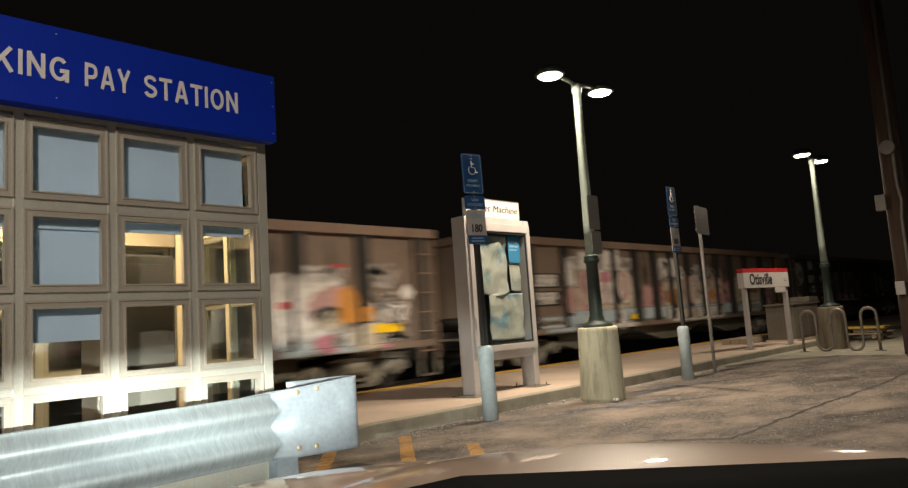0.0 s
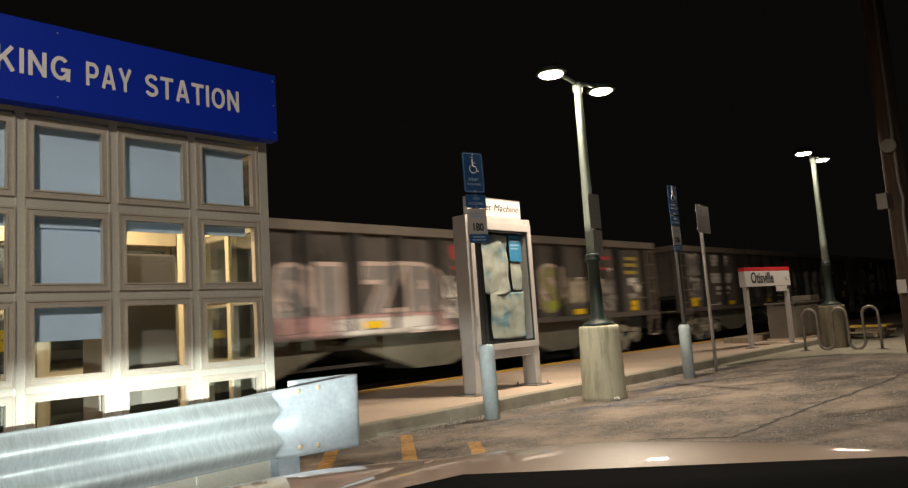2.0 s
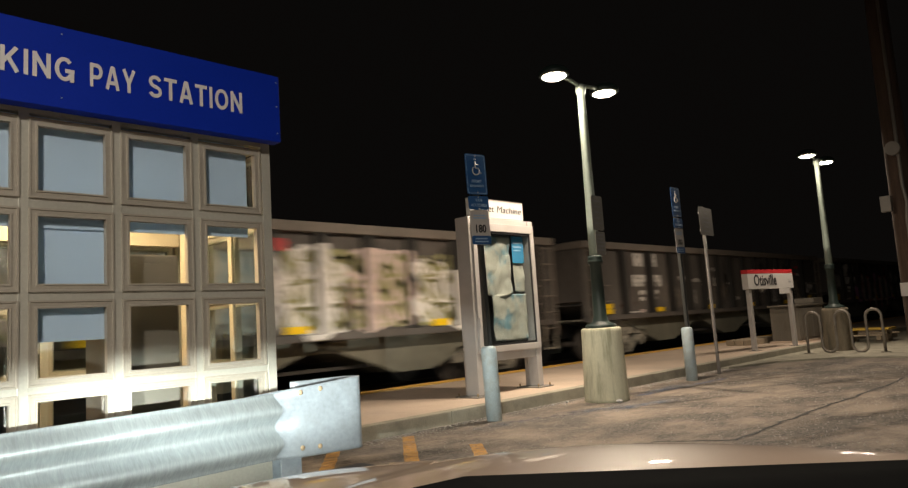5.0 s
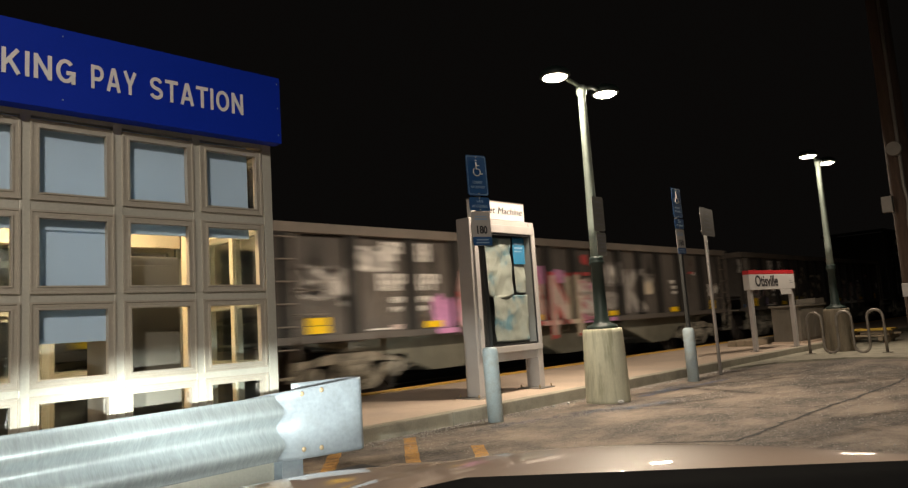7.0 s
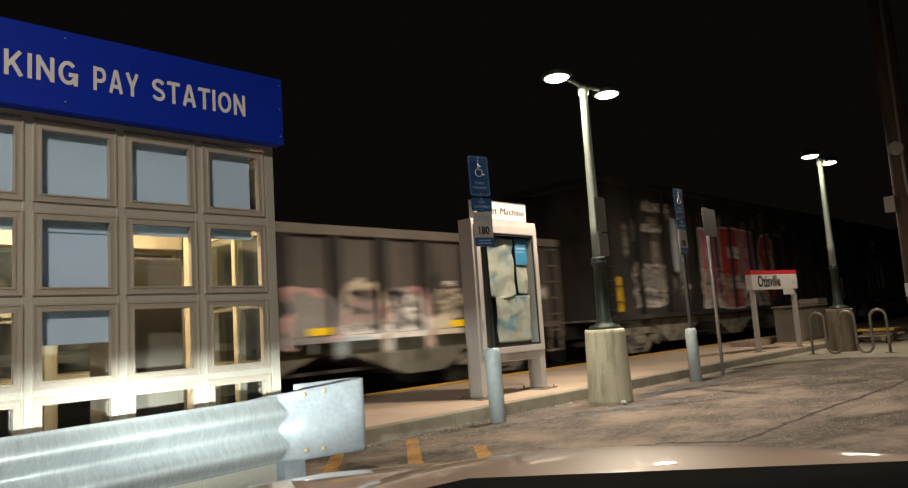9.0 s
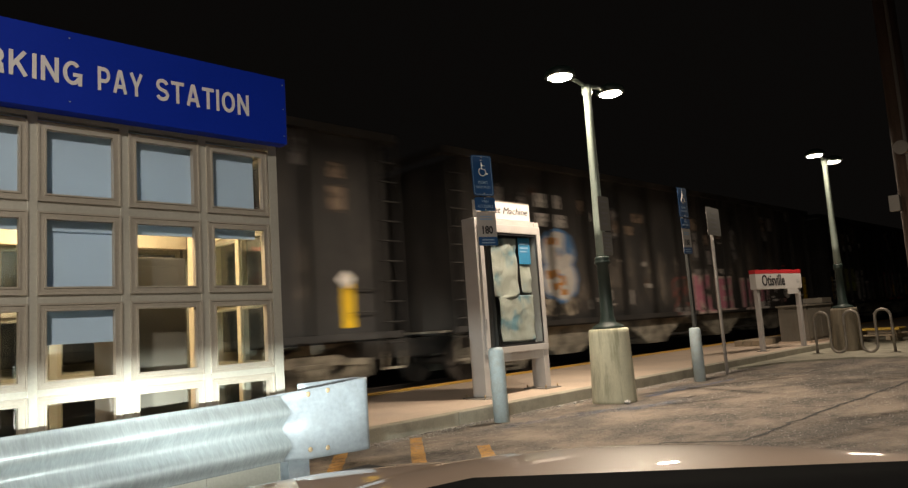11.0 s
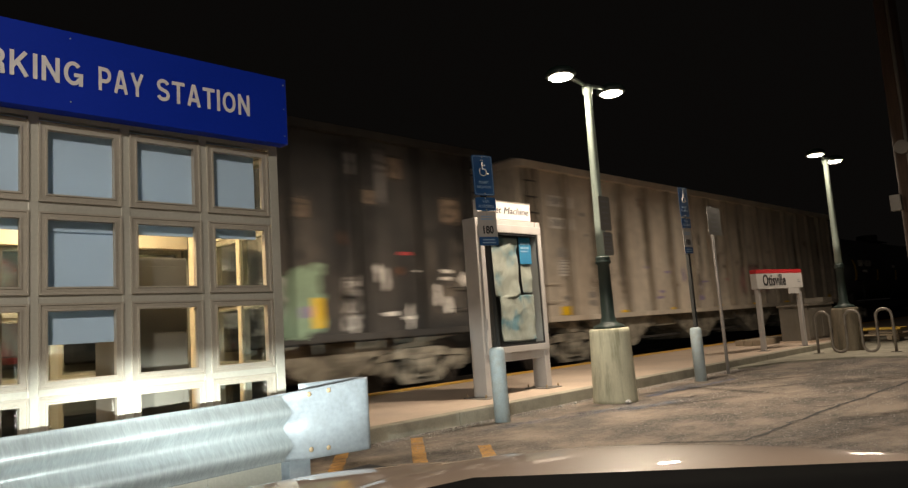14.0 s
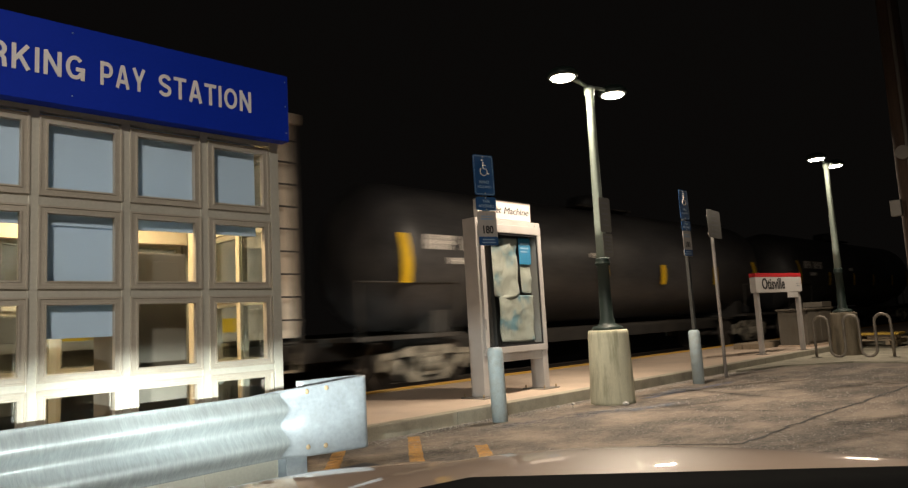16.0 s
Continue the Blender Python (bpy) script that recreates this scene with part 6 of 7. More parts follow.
def freight_train():
    c = open_hopper(-7.0, 9.58, CAR_BROWN, CHORD_BROWN, "rusty brown open hopper car with pale sprayed letters", sill=0.9)
    graffiti(c, 1.0, 12.4, 0.95, 2.1, 9, ["white", "cream", "white", "rose"], PY, 3, "grey")
    for k in range(8):
        film_on(c, "overspray", 0.9 + 1.36 * k, 2.5 + 1.36 * k, 0.92, 2.15 + 0.12 * (k % 3), PY - 0.0004 * k, FILL[("white", "cream", "cream", "rose", "white")[k % 5]])
    haze_of_paint(c, 12.93, 14.96, 0.76, 1.15, "ice")
    paint_blob(c, 12.99, 13.48, 0.96, 2.19, "white")
    paint_blob(c, 13.35, 13.85, 1.08, 1.95, "cream")
    haze_of_paint(c, 12.95, 14.50, 0.93, 2.16, "white")
    tag(c, 13.62, 14.49, 1.95, 2.26, "white")
    paint_blob(c, 13.66, 14.50, 1.29, 1.92, "rose")
    paint_blob(c, 13.72, 14.40, 1.27, 1.58, "black")
    tag(c, 13.84, 14.49, 1.23, 1.52, "cream")
    paint_blob(c, 14.29, 14.73, 1.27, 1.94, "orange")
    paint_blob(c, 14.45, 15.00, 1.30, 1.56, "orange")
    paint_blob(c, 14.47, 15.29, 0.81, 1.29, "cream")
    paint_blob(c, 13.82, 14.13, 0.80, 1.14, "pink")
    paint_blob(c, 13.14, 13.35, 1.55, 1.69, "red")
    paint_blob(c, 15.12, 15.33, 0.82, 0.90, "pink")
    tag(c, 14.94, 15.73, 1.89, 2.33, "silver")
    tag(c, 14.89, 15.92, 1.43, 1.82, "silver")
    tag(c, 15.00, 15.89, 1.22, 1.64, "white")
    tag(c, 15.24, 15.86, 0.91, 1.06, "silver")
    reflectors(c, [(14.95, 1.09, 0.72, 0.15), (9.0, 1.2, 0.5, 0.14)], PY - 0.03)
    c = open_hopper(10.73, 27.5, CAR_BROWN, CHORD_BROWN, "rusty brown open hopper car covered in pale graffiti", sill=0.9)
    graffiti(c, 0.9, 1.9, 1.5, 2.4, 1, ["silver", "white"], PY, 24)
    for z in (1.42, 1.83):
        solid("number_panel", SPRAY["black"], c, (2.0, 2.98, PY - 0.012, PY - 0.008, z, z + 0.34), label="black panel with white characters")
        bars(c, [(2.05, z + 0.04, 4, 0.27)], STENCIL, PY - 0.012)
    for k in range(10):
        x = 3.15 + 1.2 * k
        film_on(c, "overspray", x - 0.15, x + 1.25, 0.95, 1.95 + 0.15 * (k % 3), PY - 0.0005 * k, FILL[("cream", "white", "cream", "rose")[k % 4]])
        film_on(c, "overspray", x - 0.1, x + 1.3, 0.92, 1.3, PY - 0.0125 - 0.0005 * k, FILL["ice"])
    haze_of_paint(c, 2.07, 3.55, 0.77, 1.20, "ice")
    tag(c, 2.07, 3.52, 0.81, 1.11, "white")
    paint_blob(c, 3.02, 3.56, 1.22, 1.86, "rose")
    fat_letter(c, 3.65, 4.56, 1.09, 2.35, "S", "cream", "rose")
    fat_letter(c, 4.62, 5.25, 1.04, 2.29, "T", "white", "rose")
    fat_letter(c, 5.30, 6.17, 1.38, 2.37, "O", "white", "rose")
    tag(c, 3.06, 3.63, 1.86, 2.55, "white")
    haze_of_paint(c, 3.02, 3.65, 1.81, 2.60, "white")
    tag(c, 3.74, 4.70, 2.24, 2.68, "white")
    haze_of_paint(c, 3.69, 4.73, 2.20, 2.77, "white")
    tag(c, 4.79, 5.69, 2.21, 2.77, "white")
    haze_of_paint(c, 4.73, 5.72, 2.19, 2.83, "white")
    tag(c, 5.74, 6.33, 2.31, 2.59, "white")
    paint_blob(c, 4.79, 5.13, 1.93, 2.21, "pink")
    haze_of_paint(c, 4.04, 6.39, 0.74, 1.46, "cream")
    haze_of_paint(c, 3.51, 6.24, 0.70, 1.29, "white")
    haze_of_paint(c, 7.64, 8.84, 2.03, 2.68, "white")
    tag(c, 7.64, 8.84, 2.03, 2.53, "white")
    tag(c, 8.98, 9.84, 2.05, 2.41, "white")
    tag(c, 9.87, 10.91, 2.09, 2.48, "white")
    tag(c, 10.93, 11.76, 1.91, 2.39, "white")
    fat_letter(c, 8.20, 8.94, 1.22, 2.11, "O", "grey", "cream")
    fat_letter(c, 9.15, 9.88, 1.31, 2.11, "B", "rose", "cream")
    fat_letter(c, 9.91, 10.79, 1.32, 2.07, "S", "grey", "cream")
    fat_letter(c, 10.84, 11.74, 1.23, 2.07, "E", "rose", "cream")
    paint_blob(c, 10.31, 10.75, 1.40, 1.61, "orange")
    paint_blob(c, 7.97, 8.86, 1.32, 1.76, "brown")
    paint_blob(c, 7.53, 7.72, 1.39, 2.05, "red")
    paint_blob(c, 9.42, 9.68, 1.90, 2.05, "pink")
    paint_blob(c, 10.87, 11.21, 1.38, 1.71, "orange")
    paint_blob(c, 11.20, 11.68, 1.30, 1.50, "rose")
    haze_of_paint(c, 7.71, 11.80, 0.78, 1.23, "white")
    haze_of_paint(c, 8.48, 9.99, 0.85, 1.19, "cream")
    tag(c, 12.98, 13.51, 1.86, 2.16, "white")
    tag(c, 13.85, 14.75, 1.83, 2.22, "cream")
    paint_blob(c, 13.85, 14.70, 1.53, 1.83, "brown")
    paint_blob(c, 13.89, 14.73, 1.26, 1.57, "cream")
    haze_of_paint(c, 13.78, 14.73, 0.87, 1.24, "white")
    tag(c, 13.80, 14.66, 0.91, 1.21, "white")
    paint_blob(c, 15.00, 16.00, 2.15, 2.31, "blue")
    paint_blob(c, 15.40, 15.65, 2.11, 2.26, "yellow")
    tag(c, 14.99, 15.91, 2.36, 2.63, "silver")
    paint_blob(c, 15.05, 15.94, 1.62, 2.00, "rose")
    paint_blob(c, 15.26, 15.51, 1.71, 1.85, "orange")
    paint_blob(c, 15.62, 15.93, 1.65, 1.83, "cream")
    paint_blob(c, 15.01, 15.86, 0.99, 1.36, "pink")
    paint_blob(c, 15.16, 15.60, 1.08, 1.29, "violet")
    paint_blob(c, 15.51, 15.91, 0.87, 1.23, "red")
    paint_blob(c, 15.27, 15.55, 1.89, 2.00, "violet")
    tag(c, 14.98, 15.95, 0.89, 2.26, "white")
    tag(c, 14.98, 15.95, 0.94, 2.15, "blue")
    tag(c, 14.98, 15.95, 0.94, 2.15, "pink")
    paint_bar(c, 16.01, 16.51, 0.73, 2.77, "ochre")
    reflectors(c, [(0.7, 1.2, 0.5, 0.28), (3.95, 0.94, 0.48, 0.13), (5.95, 0.98, 0.4, 0.12), (8.38, 0.96, 0.42, 0.13), (11.25, 0.97, 0.4, 0.12), (15.36, 0.97, 0.3, 0.16)], PY - 0.045)
    c = open_hopper(28.41, 45.17, CAR_GREY, CHORD, "dark grey open hopper car with big rose sprayed letters")
    car_marks(c), small_marks(c, 16.7, 1)
    fat_letter(c, 4.74, 5.44, 1.19, 2.31, "S", "rosewhite", "grey")
    fat_letter(c, 5.59, 6.15, 1.15, 2.32, "I", "rosewhite", "grey")
    fat_letter(c, 6.47, 7.54, 1.09, 2.34, "Z", "rosewhite", "grey")
    fat_letter(c, 7.60, 8.73, 1.03, 2.35, "R", "rosewhite", "grey")
    haze_of_paint(c, 4.46, 8.90, 1.04, 1.44, "rose")
    haze_of_paint(c, 5.74, 8.42, 1.03, 1.37, "white")
    tag(c, 8.42, 9.33, 1.23, 2.09, "white")
    paint_blob(c, 8.85, 9.17, 2.41, 2.72, "red")
    paint_blob(c, 8.85, 9.23, 2.19, 2.28, "red")
    fat_letter(c, 11.57, 12.44, 1.15, 2.38, "S", "rosewhite", "olive")
    paint_blob(c, 11.90, 12.28, 1.29, 1.52, "green")
    tag(c, 12.67, 13.62, 1.44, 2.02, "olive")
    haze_of_paint(c, 12.65, 13.65, 1.39, 2.04, "cream")
    tag(c, 13.78, 14.80, 1.19, 2.04, "silver")
    paint_blob(c, 13.83, 14.24, 1.85, 2.02, "cream")
    paint_bar(c, 14.20, 14.64, 2.50, 2.58, "red")
    paint_bar(c, 15.38, 15.97, 2.50, 2.59, "yellow")
    paint_bar(c, 15.33, 15.96, 2.33, 2.42, "yellow")
    paint_bar(c, 15.31, 15.94, 2.13, 2.22, "yellow")
    paint_blob(c, 15.45, 15.91, 1.83, 2.04, "white")
    paint_blob(c, 15.42, 15.88, 1.46, 1.63, "silver")
    tag(c, 0.83, 1.34, 1.44, 2.25, "silver")
    tag(c, 2.08, 2.51, 1.51, 1.69, "cream")
    tag(c, 2.76, 3.19, 1.47, 1.75, "white")
    tag(c, 3.28, 3.77, 1.45, 1.74, "white")
    graffiti(c, 0.98, 1.95, 1.75, 2.78, 1, ["white"], PY, 47)
    c = open_hopper(46.51, 63.06, CAR_GREY, CHORD, "dark grey open hopper car with white sprayed patches")
    car_marks(c), small_marks(c, 16.5, 2)
    haze_of_paint(c, 0.73, 1.67, 2.08, 2.78, "white")
    tag(c, 0.76, 1.67, 2.14, 2.75, "white")
    tag(c, 0.75, 1.67, 2.09, 2.63, "silver")
    haze_of_paint(c, 0.68, 1.68, 1.35, 2.04, "white")
    tag(c, 0.72, 1.65, 1.37, 2.02, "white")
    tag(c, 0.72, 1.65, 1.41, 1.95, "silver")
    tag(c, 1.74, 2.06, 1.72, 1.92, "silver")
    tag(c, 5.53, 6.19, 1.34, 1.86, "silver")
    haze_of_paint(c, 5.53, 6.19, 1.30, 1.86, "grey")
    tag(c, 6.39, 7.26, 1.30, 2.12, "cream")
    haze_of_paint(c, 6.40, 7.28, 1.73, 2.14, "cream")
    paint_blob(c, 7.35, 8.25, 1.48, 1.92, "silver")
    paint_blob(c, 7.54, 7.94, 1.83, 2.04, "silver")
    tag(c, 7.39, 8.22, 1.47, 1.94, "white")
    paint_bar(c, 7.48, 8.09, 1.35, 1.40, "white")
    paint_bar(c, 7.54, 8.05, 1.14, 1.19, "white")
    paint_blob(c, 8.44, 9.41, 1.58, 2.23, "cream")
    paint_blob(c, 8.55, 9.15, 1.69, 2.09, "grey")
    tag(c, 8.49, 9.21, 1.60, 2.06, "white")
    paint_blob(c, 8.51, 9.33, 1.14, 1.60, "silver")
    paint_blob(c, 8.66, 8.99, 2.41, 2.65, "red")
    haze_of_paint(c, 9.55, 10.27, 1.68, 2.28, "teal")
    tag(c, 9.61, 10.23, 1.72, 2.21, "teal")
    paint_blob(c, 10.42, 11.26, 1.27, 2.29, "white")
    paint_blob(c, 11.23, 12.32, 1.10, 2.26, "white")
    paint_blob(c, 12.26, 13.55, 0.96, 2.45, "white")
    paint_blob(c, 11.73, 12.41, 0.77, 1.26, "ice")
    tag(c, 11.33, 13.45, 1.20, 2.05, "silver")
    paint_blob(c, 10.44, 11.13, 1.15, 1.36, "ice")
    tag(c, 13.61, 13.90, 1.30, 1.76, "cream")
    c = open_hopper(64.17, 80.9, CAR_GREY, CHORD, "dark grey open hopper car with tall cream sprayed letters")
    car_marks(c), small_marks(c, 16.7, 3)
    paint_blob(c, 0.03, 0.72, 2.44, 2.79, "ochre")
    paint_blob(c, 0.82, 1.63, 2.44, 2.87, "ochre")
    paint_blob(c, -0.02, 0.79, 1.80, 2.46, "silver")
    paint_blob(c, -0.00, 0.75, 1.23, 1.90, "white")
    paint_blob(c, 0.79, 1.70, 1.69, 2.43, "white")
    paint_blob(c, 0.81, 1.55, 1.22, 2.00, "silver")
    paint_blob(c, 1.64, 2.12, 1.16, 2.08, "white")
    tag(c, 0.04, 2.07, 1.28, 2.37, "grey")
    tag(c, 1.97, 2.83, 1.33, 1.66, "cream")
    haze_of_paint(c, 3.25, 4.16, 1.33, 2.88, "ice")
    paint_blob(c, 3.40, 4.11, 1.36, 2.83, "ice")
    paint_blob(c, 4.09, 4.97, 1.28, 2.60, "white")
    fat_letter(c, 4.00, 5.03, 1.25, 2.68, "S", "olive", "white")
    paint_blob(c, 5.50, 6.55, 1.26, 2.66, "rosewhite")
    fat_letter(c, 5.44, 6.55, 1.23, 2.69, "O", "olive", "rosewhite")
    paint_blob(c, 6.48, 7.43, 1.14, 2.72, "ice")
    haze_of_paint(c, 7.42, 9.68, 1.15, 2.56, "white")
    tag(c, 7.54, 8.43, 1.23, 2.42, "white")
    tag(c, 8.63, 9.46, 1.20, 2.48, "ice")
    paint_blob(c, 9.60, 10.87, 1.10, 2.59, "white")
    paint_blob(c, 10.88, 12.43, 1.09, 2.62, "rosewhite")
    paint_blob(c, 12.32, 13.93, 1.05, 2.38, "white")
    paint_blob(c, 10.00, 10.53, 2.06, 2.63, "white")
    tag(c, 9.68, 13.96, 1.16, 2.53, "olive")
    paint_blob(c, 9.40, 9.76, 2.47, 2.71, "red")
    c = open_hopper(82.1, 98.87, CAR_GREY, CHORD, "dark grey open hopper car with scattered white tags")
    car_marks(c), small_marks(c, 16.7, 4)
    scrawl(c, 5.0, 9.5, 1.4, 2.4, "silver", PY, 71, 18)
    tag(c, 10.66, 11.30, 1.60, 2.29, "white")
    haze_of_paint(c, 10.68, 11.19, 1.60, 2.25, "white")
    tag(c, 11.65, 12.41, 1.28, 2.24, "white")
    haze_of_paint(c, 11.68, 12.38, 1.26, 2.26, "grey")
    tag(c, 12.68, 13.30, 1.39, 2.17, "grey")
    tag(c, 13.80, 14.53, 1.18, 2.04, "cream")
    paint_bar(c, 14.29, 14.69, 2.48, 2.57, "red")
    tag(c, 10.48, 10.80, 1.24, 1.47, "grey")
    graffiti(c, 15.2, 15.7, 1.45, 1.95, 1, ["white"], PY, 74)
    c = open_hopper(100.19, 116.78, CAR_GREY, CHORD, "dark grey open hopper car with pink and white sprayed letters")
    car_marks(c), small_marks(c, 16.6, 5)
    paint_blob(c, 1.86, 2.81, 2.19, 2.67, "silver")
    tag(c, 1.88, 2.79, 2.21, 2.66, "white")
    haze_of_paint(c, 0.73, 1.71, 1.72, 2.30, "white")
    tag(c, 0.75, 1.71, 1.75, 2.28, "silver")
    tag(c, 1.48, 1.73, 1.64, 1.79, "silver")
    paint_blob(c, 3.62, 4.24, 0.92, 1.81, "pinkviolet")
    paint_blob(c, 4.20, 5.18, 1.07, 1.86, "red")
    for bx0, bx1 in ((4.55, 5.55), (5.35, 6.3), (6.3, 7.2)):
        paint_blob(c, bx0, bx1, 1.1, 2.05, "rosewhite")
    fat_letter(c, 4.27, 5.44, 0.95, 2.33, "S", "rose", "rosewhite")
    fat_letter(c, 5.25, 6.31, 0.87, 2.21, "K", "red", "rosewhite")
    paint_blob(c, 6.74, 7.25, 1.97, 2.40, "pinkviolet")
    paint_blob(c, 7.39, 7.98, 1.96, 2.32, "pinkviolet")
    fat_letter(c, 6.31, 7.28, 0.71, 2.26, "A", "red", "rosewhite")
    fat_letter(c, 7.17, 8.46, 0.73, 2.23, "N", "red", "rosewhite")
    paint_blob(c, 5.07, 5.47, 1.13, 1.36, "white")
    paint_blob(c, 5.97, 6.38, 0.76, 1.32, "white")
    paint_blob(c, 7.98, 8.43, 0.74, 2.21, "cream")
    paint_blob(c, 8.28, 9.32, 1.05, 2.08, "pink")
    paint_blob(c, 8.31, 9.30, 1.24, 2.08, "rosewhite")
    paint_blob(c, 8.41, 8.95, 1.29, 1.73, "red")
    tag(c, 8.31, 9.30, 1.14, 2.08, "rosewhite")
    tag(c, 8.36, 9.30, 1.39, 2.03, "pink")
    tag(c, 8.31, 9.20, 1.24, 1.98, "white")
    paint_blob(c, 9.03, 9.29, 1.81, 2.00, "pinkviolet")
    paint_blob(c, 8.49, 9.14, 0.81, 1.08, "pinkviolet")
    paint_blob(c, 9.22, 9.54, 1.13, 1.40, "pinkviolet")
    paint_blob(c, 9.52, 9.89, 0.91, 1.13, "pinkviolet")
    paint_blob(c, 8.69, 8.98, 2.42, 2.67, "red")
    paint_blob(c, 8.69, 9.01, 2.15, 2.25, "red")
    fat_letter(c, 9.40, 9.84, 1.90, 2.45, "M", "grey", "silver")
    fat_letter(c, 9.84, 10.28, 1.89, 2.51, "M", "grey", "white")
    paint_blob(c, 9.41, 10.18, 1.35, 1.75, "grey")
    tag(c, 9.41, 10.15, 1.30, 1.75, "silver")
    fat_letter(c, 10.38, 11.51, 1.20, 2.34, "K", "grey", "silver")
    paint_blob(c, 11.34, 12.01, 1.63, 2.06, "cream")
    tag(c, 11.39, 12.09, 1.99, 2.23, "silver")
    graffiti(c, 15.3, 15.8, 1.45, 1.95, 1, ["white"], PY, 86)
    c = open_hopper(118.0, 134.41, CAR_GREY, CHORD, "dark grey open hopper car with pale bubble letters")
    car_marks(c), small_marks(c, 16.4, 6)
    paint_blob(c, -0.08, 0.72, 2.26, 2.79, "silver")
    tag(c, -0.08, 0.69, 2.28, 2.77, "white")
    fat_letter(c, 0.72, 1.70, 1.35, 2.07, "O", "rose", "grey")
    paint_blob(c, 1.00, 1.56, 1.85, 2.03, "rose")
    paint_bar(c, 0.11, 0.84, 1.14, 1.25, "blue")
    paint_blob(c, 1.84, 2.18, 1.12, 1.48, "violet")
    paint_bar(c, 1.98, 2.36, 2.27, 2.37, "white")
    paint_bar(c, 1.94, 2.35, 2.09, 2.21, "white")
    paint_bar(c, 1.95, 2.34, 1.94, 2.02, "white")
    tag(c, 1.86, 2.34, 1.48, 1.79, "cream")
    fat_letter(c, 4.76, 5.44, 1.16, 2.43, "b", "cream", "dark")
    fat_letter(c, 5.47, 6.34, 1.18, 2.55, "A", "cream", "dark")
    fat_letter(c, 6.33, 7.48, 1.09, 2.26, "S", "cream", "dark")
    paint_blob(c, 4.42, 4.76, 2.12, 2.32, "cream")
    paint_blob(c, 7.37, 7.92, 2.04, 2.29, "cream")
    paint_blob(c, 7.24, 7.78, 1.57, 1.95, "cream")
    paint_blob(c, 4.52, 5.17, 1.79, 2.01, "cream")
    paint_blob(c, 4.84, 5.23, 1.22, 1.47, "yellow")
    haze_of_paint(c, 4.65, 6.42, 0.90, 1.20, "white")
    paint_blob(c, 9.09, 10.35, 0.92, 1.97, "rose")
    paint_blob(c, 9.17, 10.26, 0.98, 1.91, "grey")
    paint_blob(c, 10.33, 11.26, 0.79, 2.10, "cream")
    paint_blob(c, 10.46, 11.17, 1.30, 1.90, "rose")
    paint_blob(c, 11.21, 12.36, 0.78, 1.91, "rose")
    paint_blob(c, 11.26, 12.21, 0.84, 1.85, "white")
    haze_of_paint(c, 9.96, 12.30, 0.76, 1.34, "white")
    haze_of_paint(c, 9.95, 10.91, 0.73, 1.12, "ice")
    paint_blob(c, 12.28, 13.11, 0.73, 1.44, "cream")
    tag(c, 12.54, 13.30, 1.34, 1.88, "cream")
    tag(c, 10.45, 12.19, 0.97, 1.90, "grey")
    # tall coal hoppers
    c = coal_hopper(136.21, 156.1, "tall sooty black coal hopper with red and white letters")
    fat_letter(c, 5.58, 6.85, 1.19, 3.69, "R", "white", "pink")
    fat_letter(c, 6.92, 8.48, 1.13, 3.80, "E", "white", "red")
    fat_letter(c, 8.56, 9.87, 1.19, 3.79, "R", "white", "pink")
    fat_letter(c, 9.95, 11.38, 1.24, 3.71, "S", "white", "red")
    tag(c, 5.52, 6.65, 1.22, 2.41, "white")
    tag(c, 6.84, 8.23, 1.18, 2.29, "rosewhite")
    tag(c, 8.49, 11.02, 1.20, 2.40, "white")
    tag(c, 1.60, 3.63, 1.33, 2.52, "white")
    haze_of_paint(c, 1.63, 3.34, 1.80, 2.44, "grey")
    tag(c, 2.38, 3.76, 3.98, 4.25, "white")
    tag(c, 2.27, 3.46, 3.41, 3.61, "white")
    paint_blob(c, 3.86, 4.28, 2.29, 3.82, "ice")
    paint_blob(c, -0.15, 0.16, 1.40, 2.70, "grey")
    scrawl(c, 1.6, 4.6, 1.3, 2.4, "silver", PY, 102, 14)
    reflectors(c, [(0.75, 1.25, 0.22, 0.9), (18.6, 1.25, 0.22, 0.9)], PY)
    c = coal_hopper(157.3, 177.37, "tall sooty black coal hopper with rose block letters")
    tag(c, 1.53, 2.70, 3.15, 3.42, "teal")
    haze_of_paint(c, 1.53, 2.70, 3.13, 3.44, "teal")
    paint_blob(c, 1.51, 2.73, 2.59, 3.15, "violet")
    tag(c, 1.53, 2.70, 2.63, 3.09, "grey")
    haze_of_paint(c, 1.43, 2.65, 1.23, 2.61, "white")
    tag(c, 1.48, 2.63, 1.29, 2.59, "white")
    tag(c, 1.46, 2.60, 1.29, 1.89, "silver")
    paint_blob(c, 1.98, 2.48, 0.89, 1.16, "white")
    fat_letter(c, 2.94, 4.34, 1.50, 3.27, "8", "blue", "white")
    paint_blob(c, 3.18, 3.51, 2.84, 3.03, "orange")
    paint_blob(c, 3.45, 3.66, 2.49, 2.72, "orange")
    paint_blob(c, 3.12, 3.45, 2.07, 2.29, "orange")
    paint_blob(c, 3.64, 3.86, 1.92, 2.16, "orange")
    paint_blob(c, 3.27, 3.51, 1.81, 1.99, "orange")
    paint_blob(c, 3.56, 3.90, 1.69, 1.84, "orange")
    paint_blob(c, 3.88, 4.23, 2.64, 3.18, "blue")
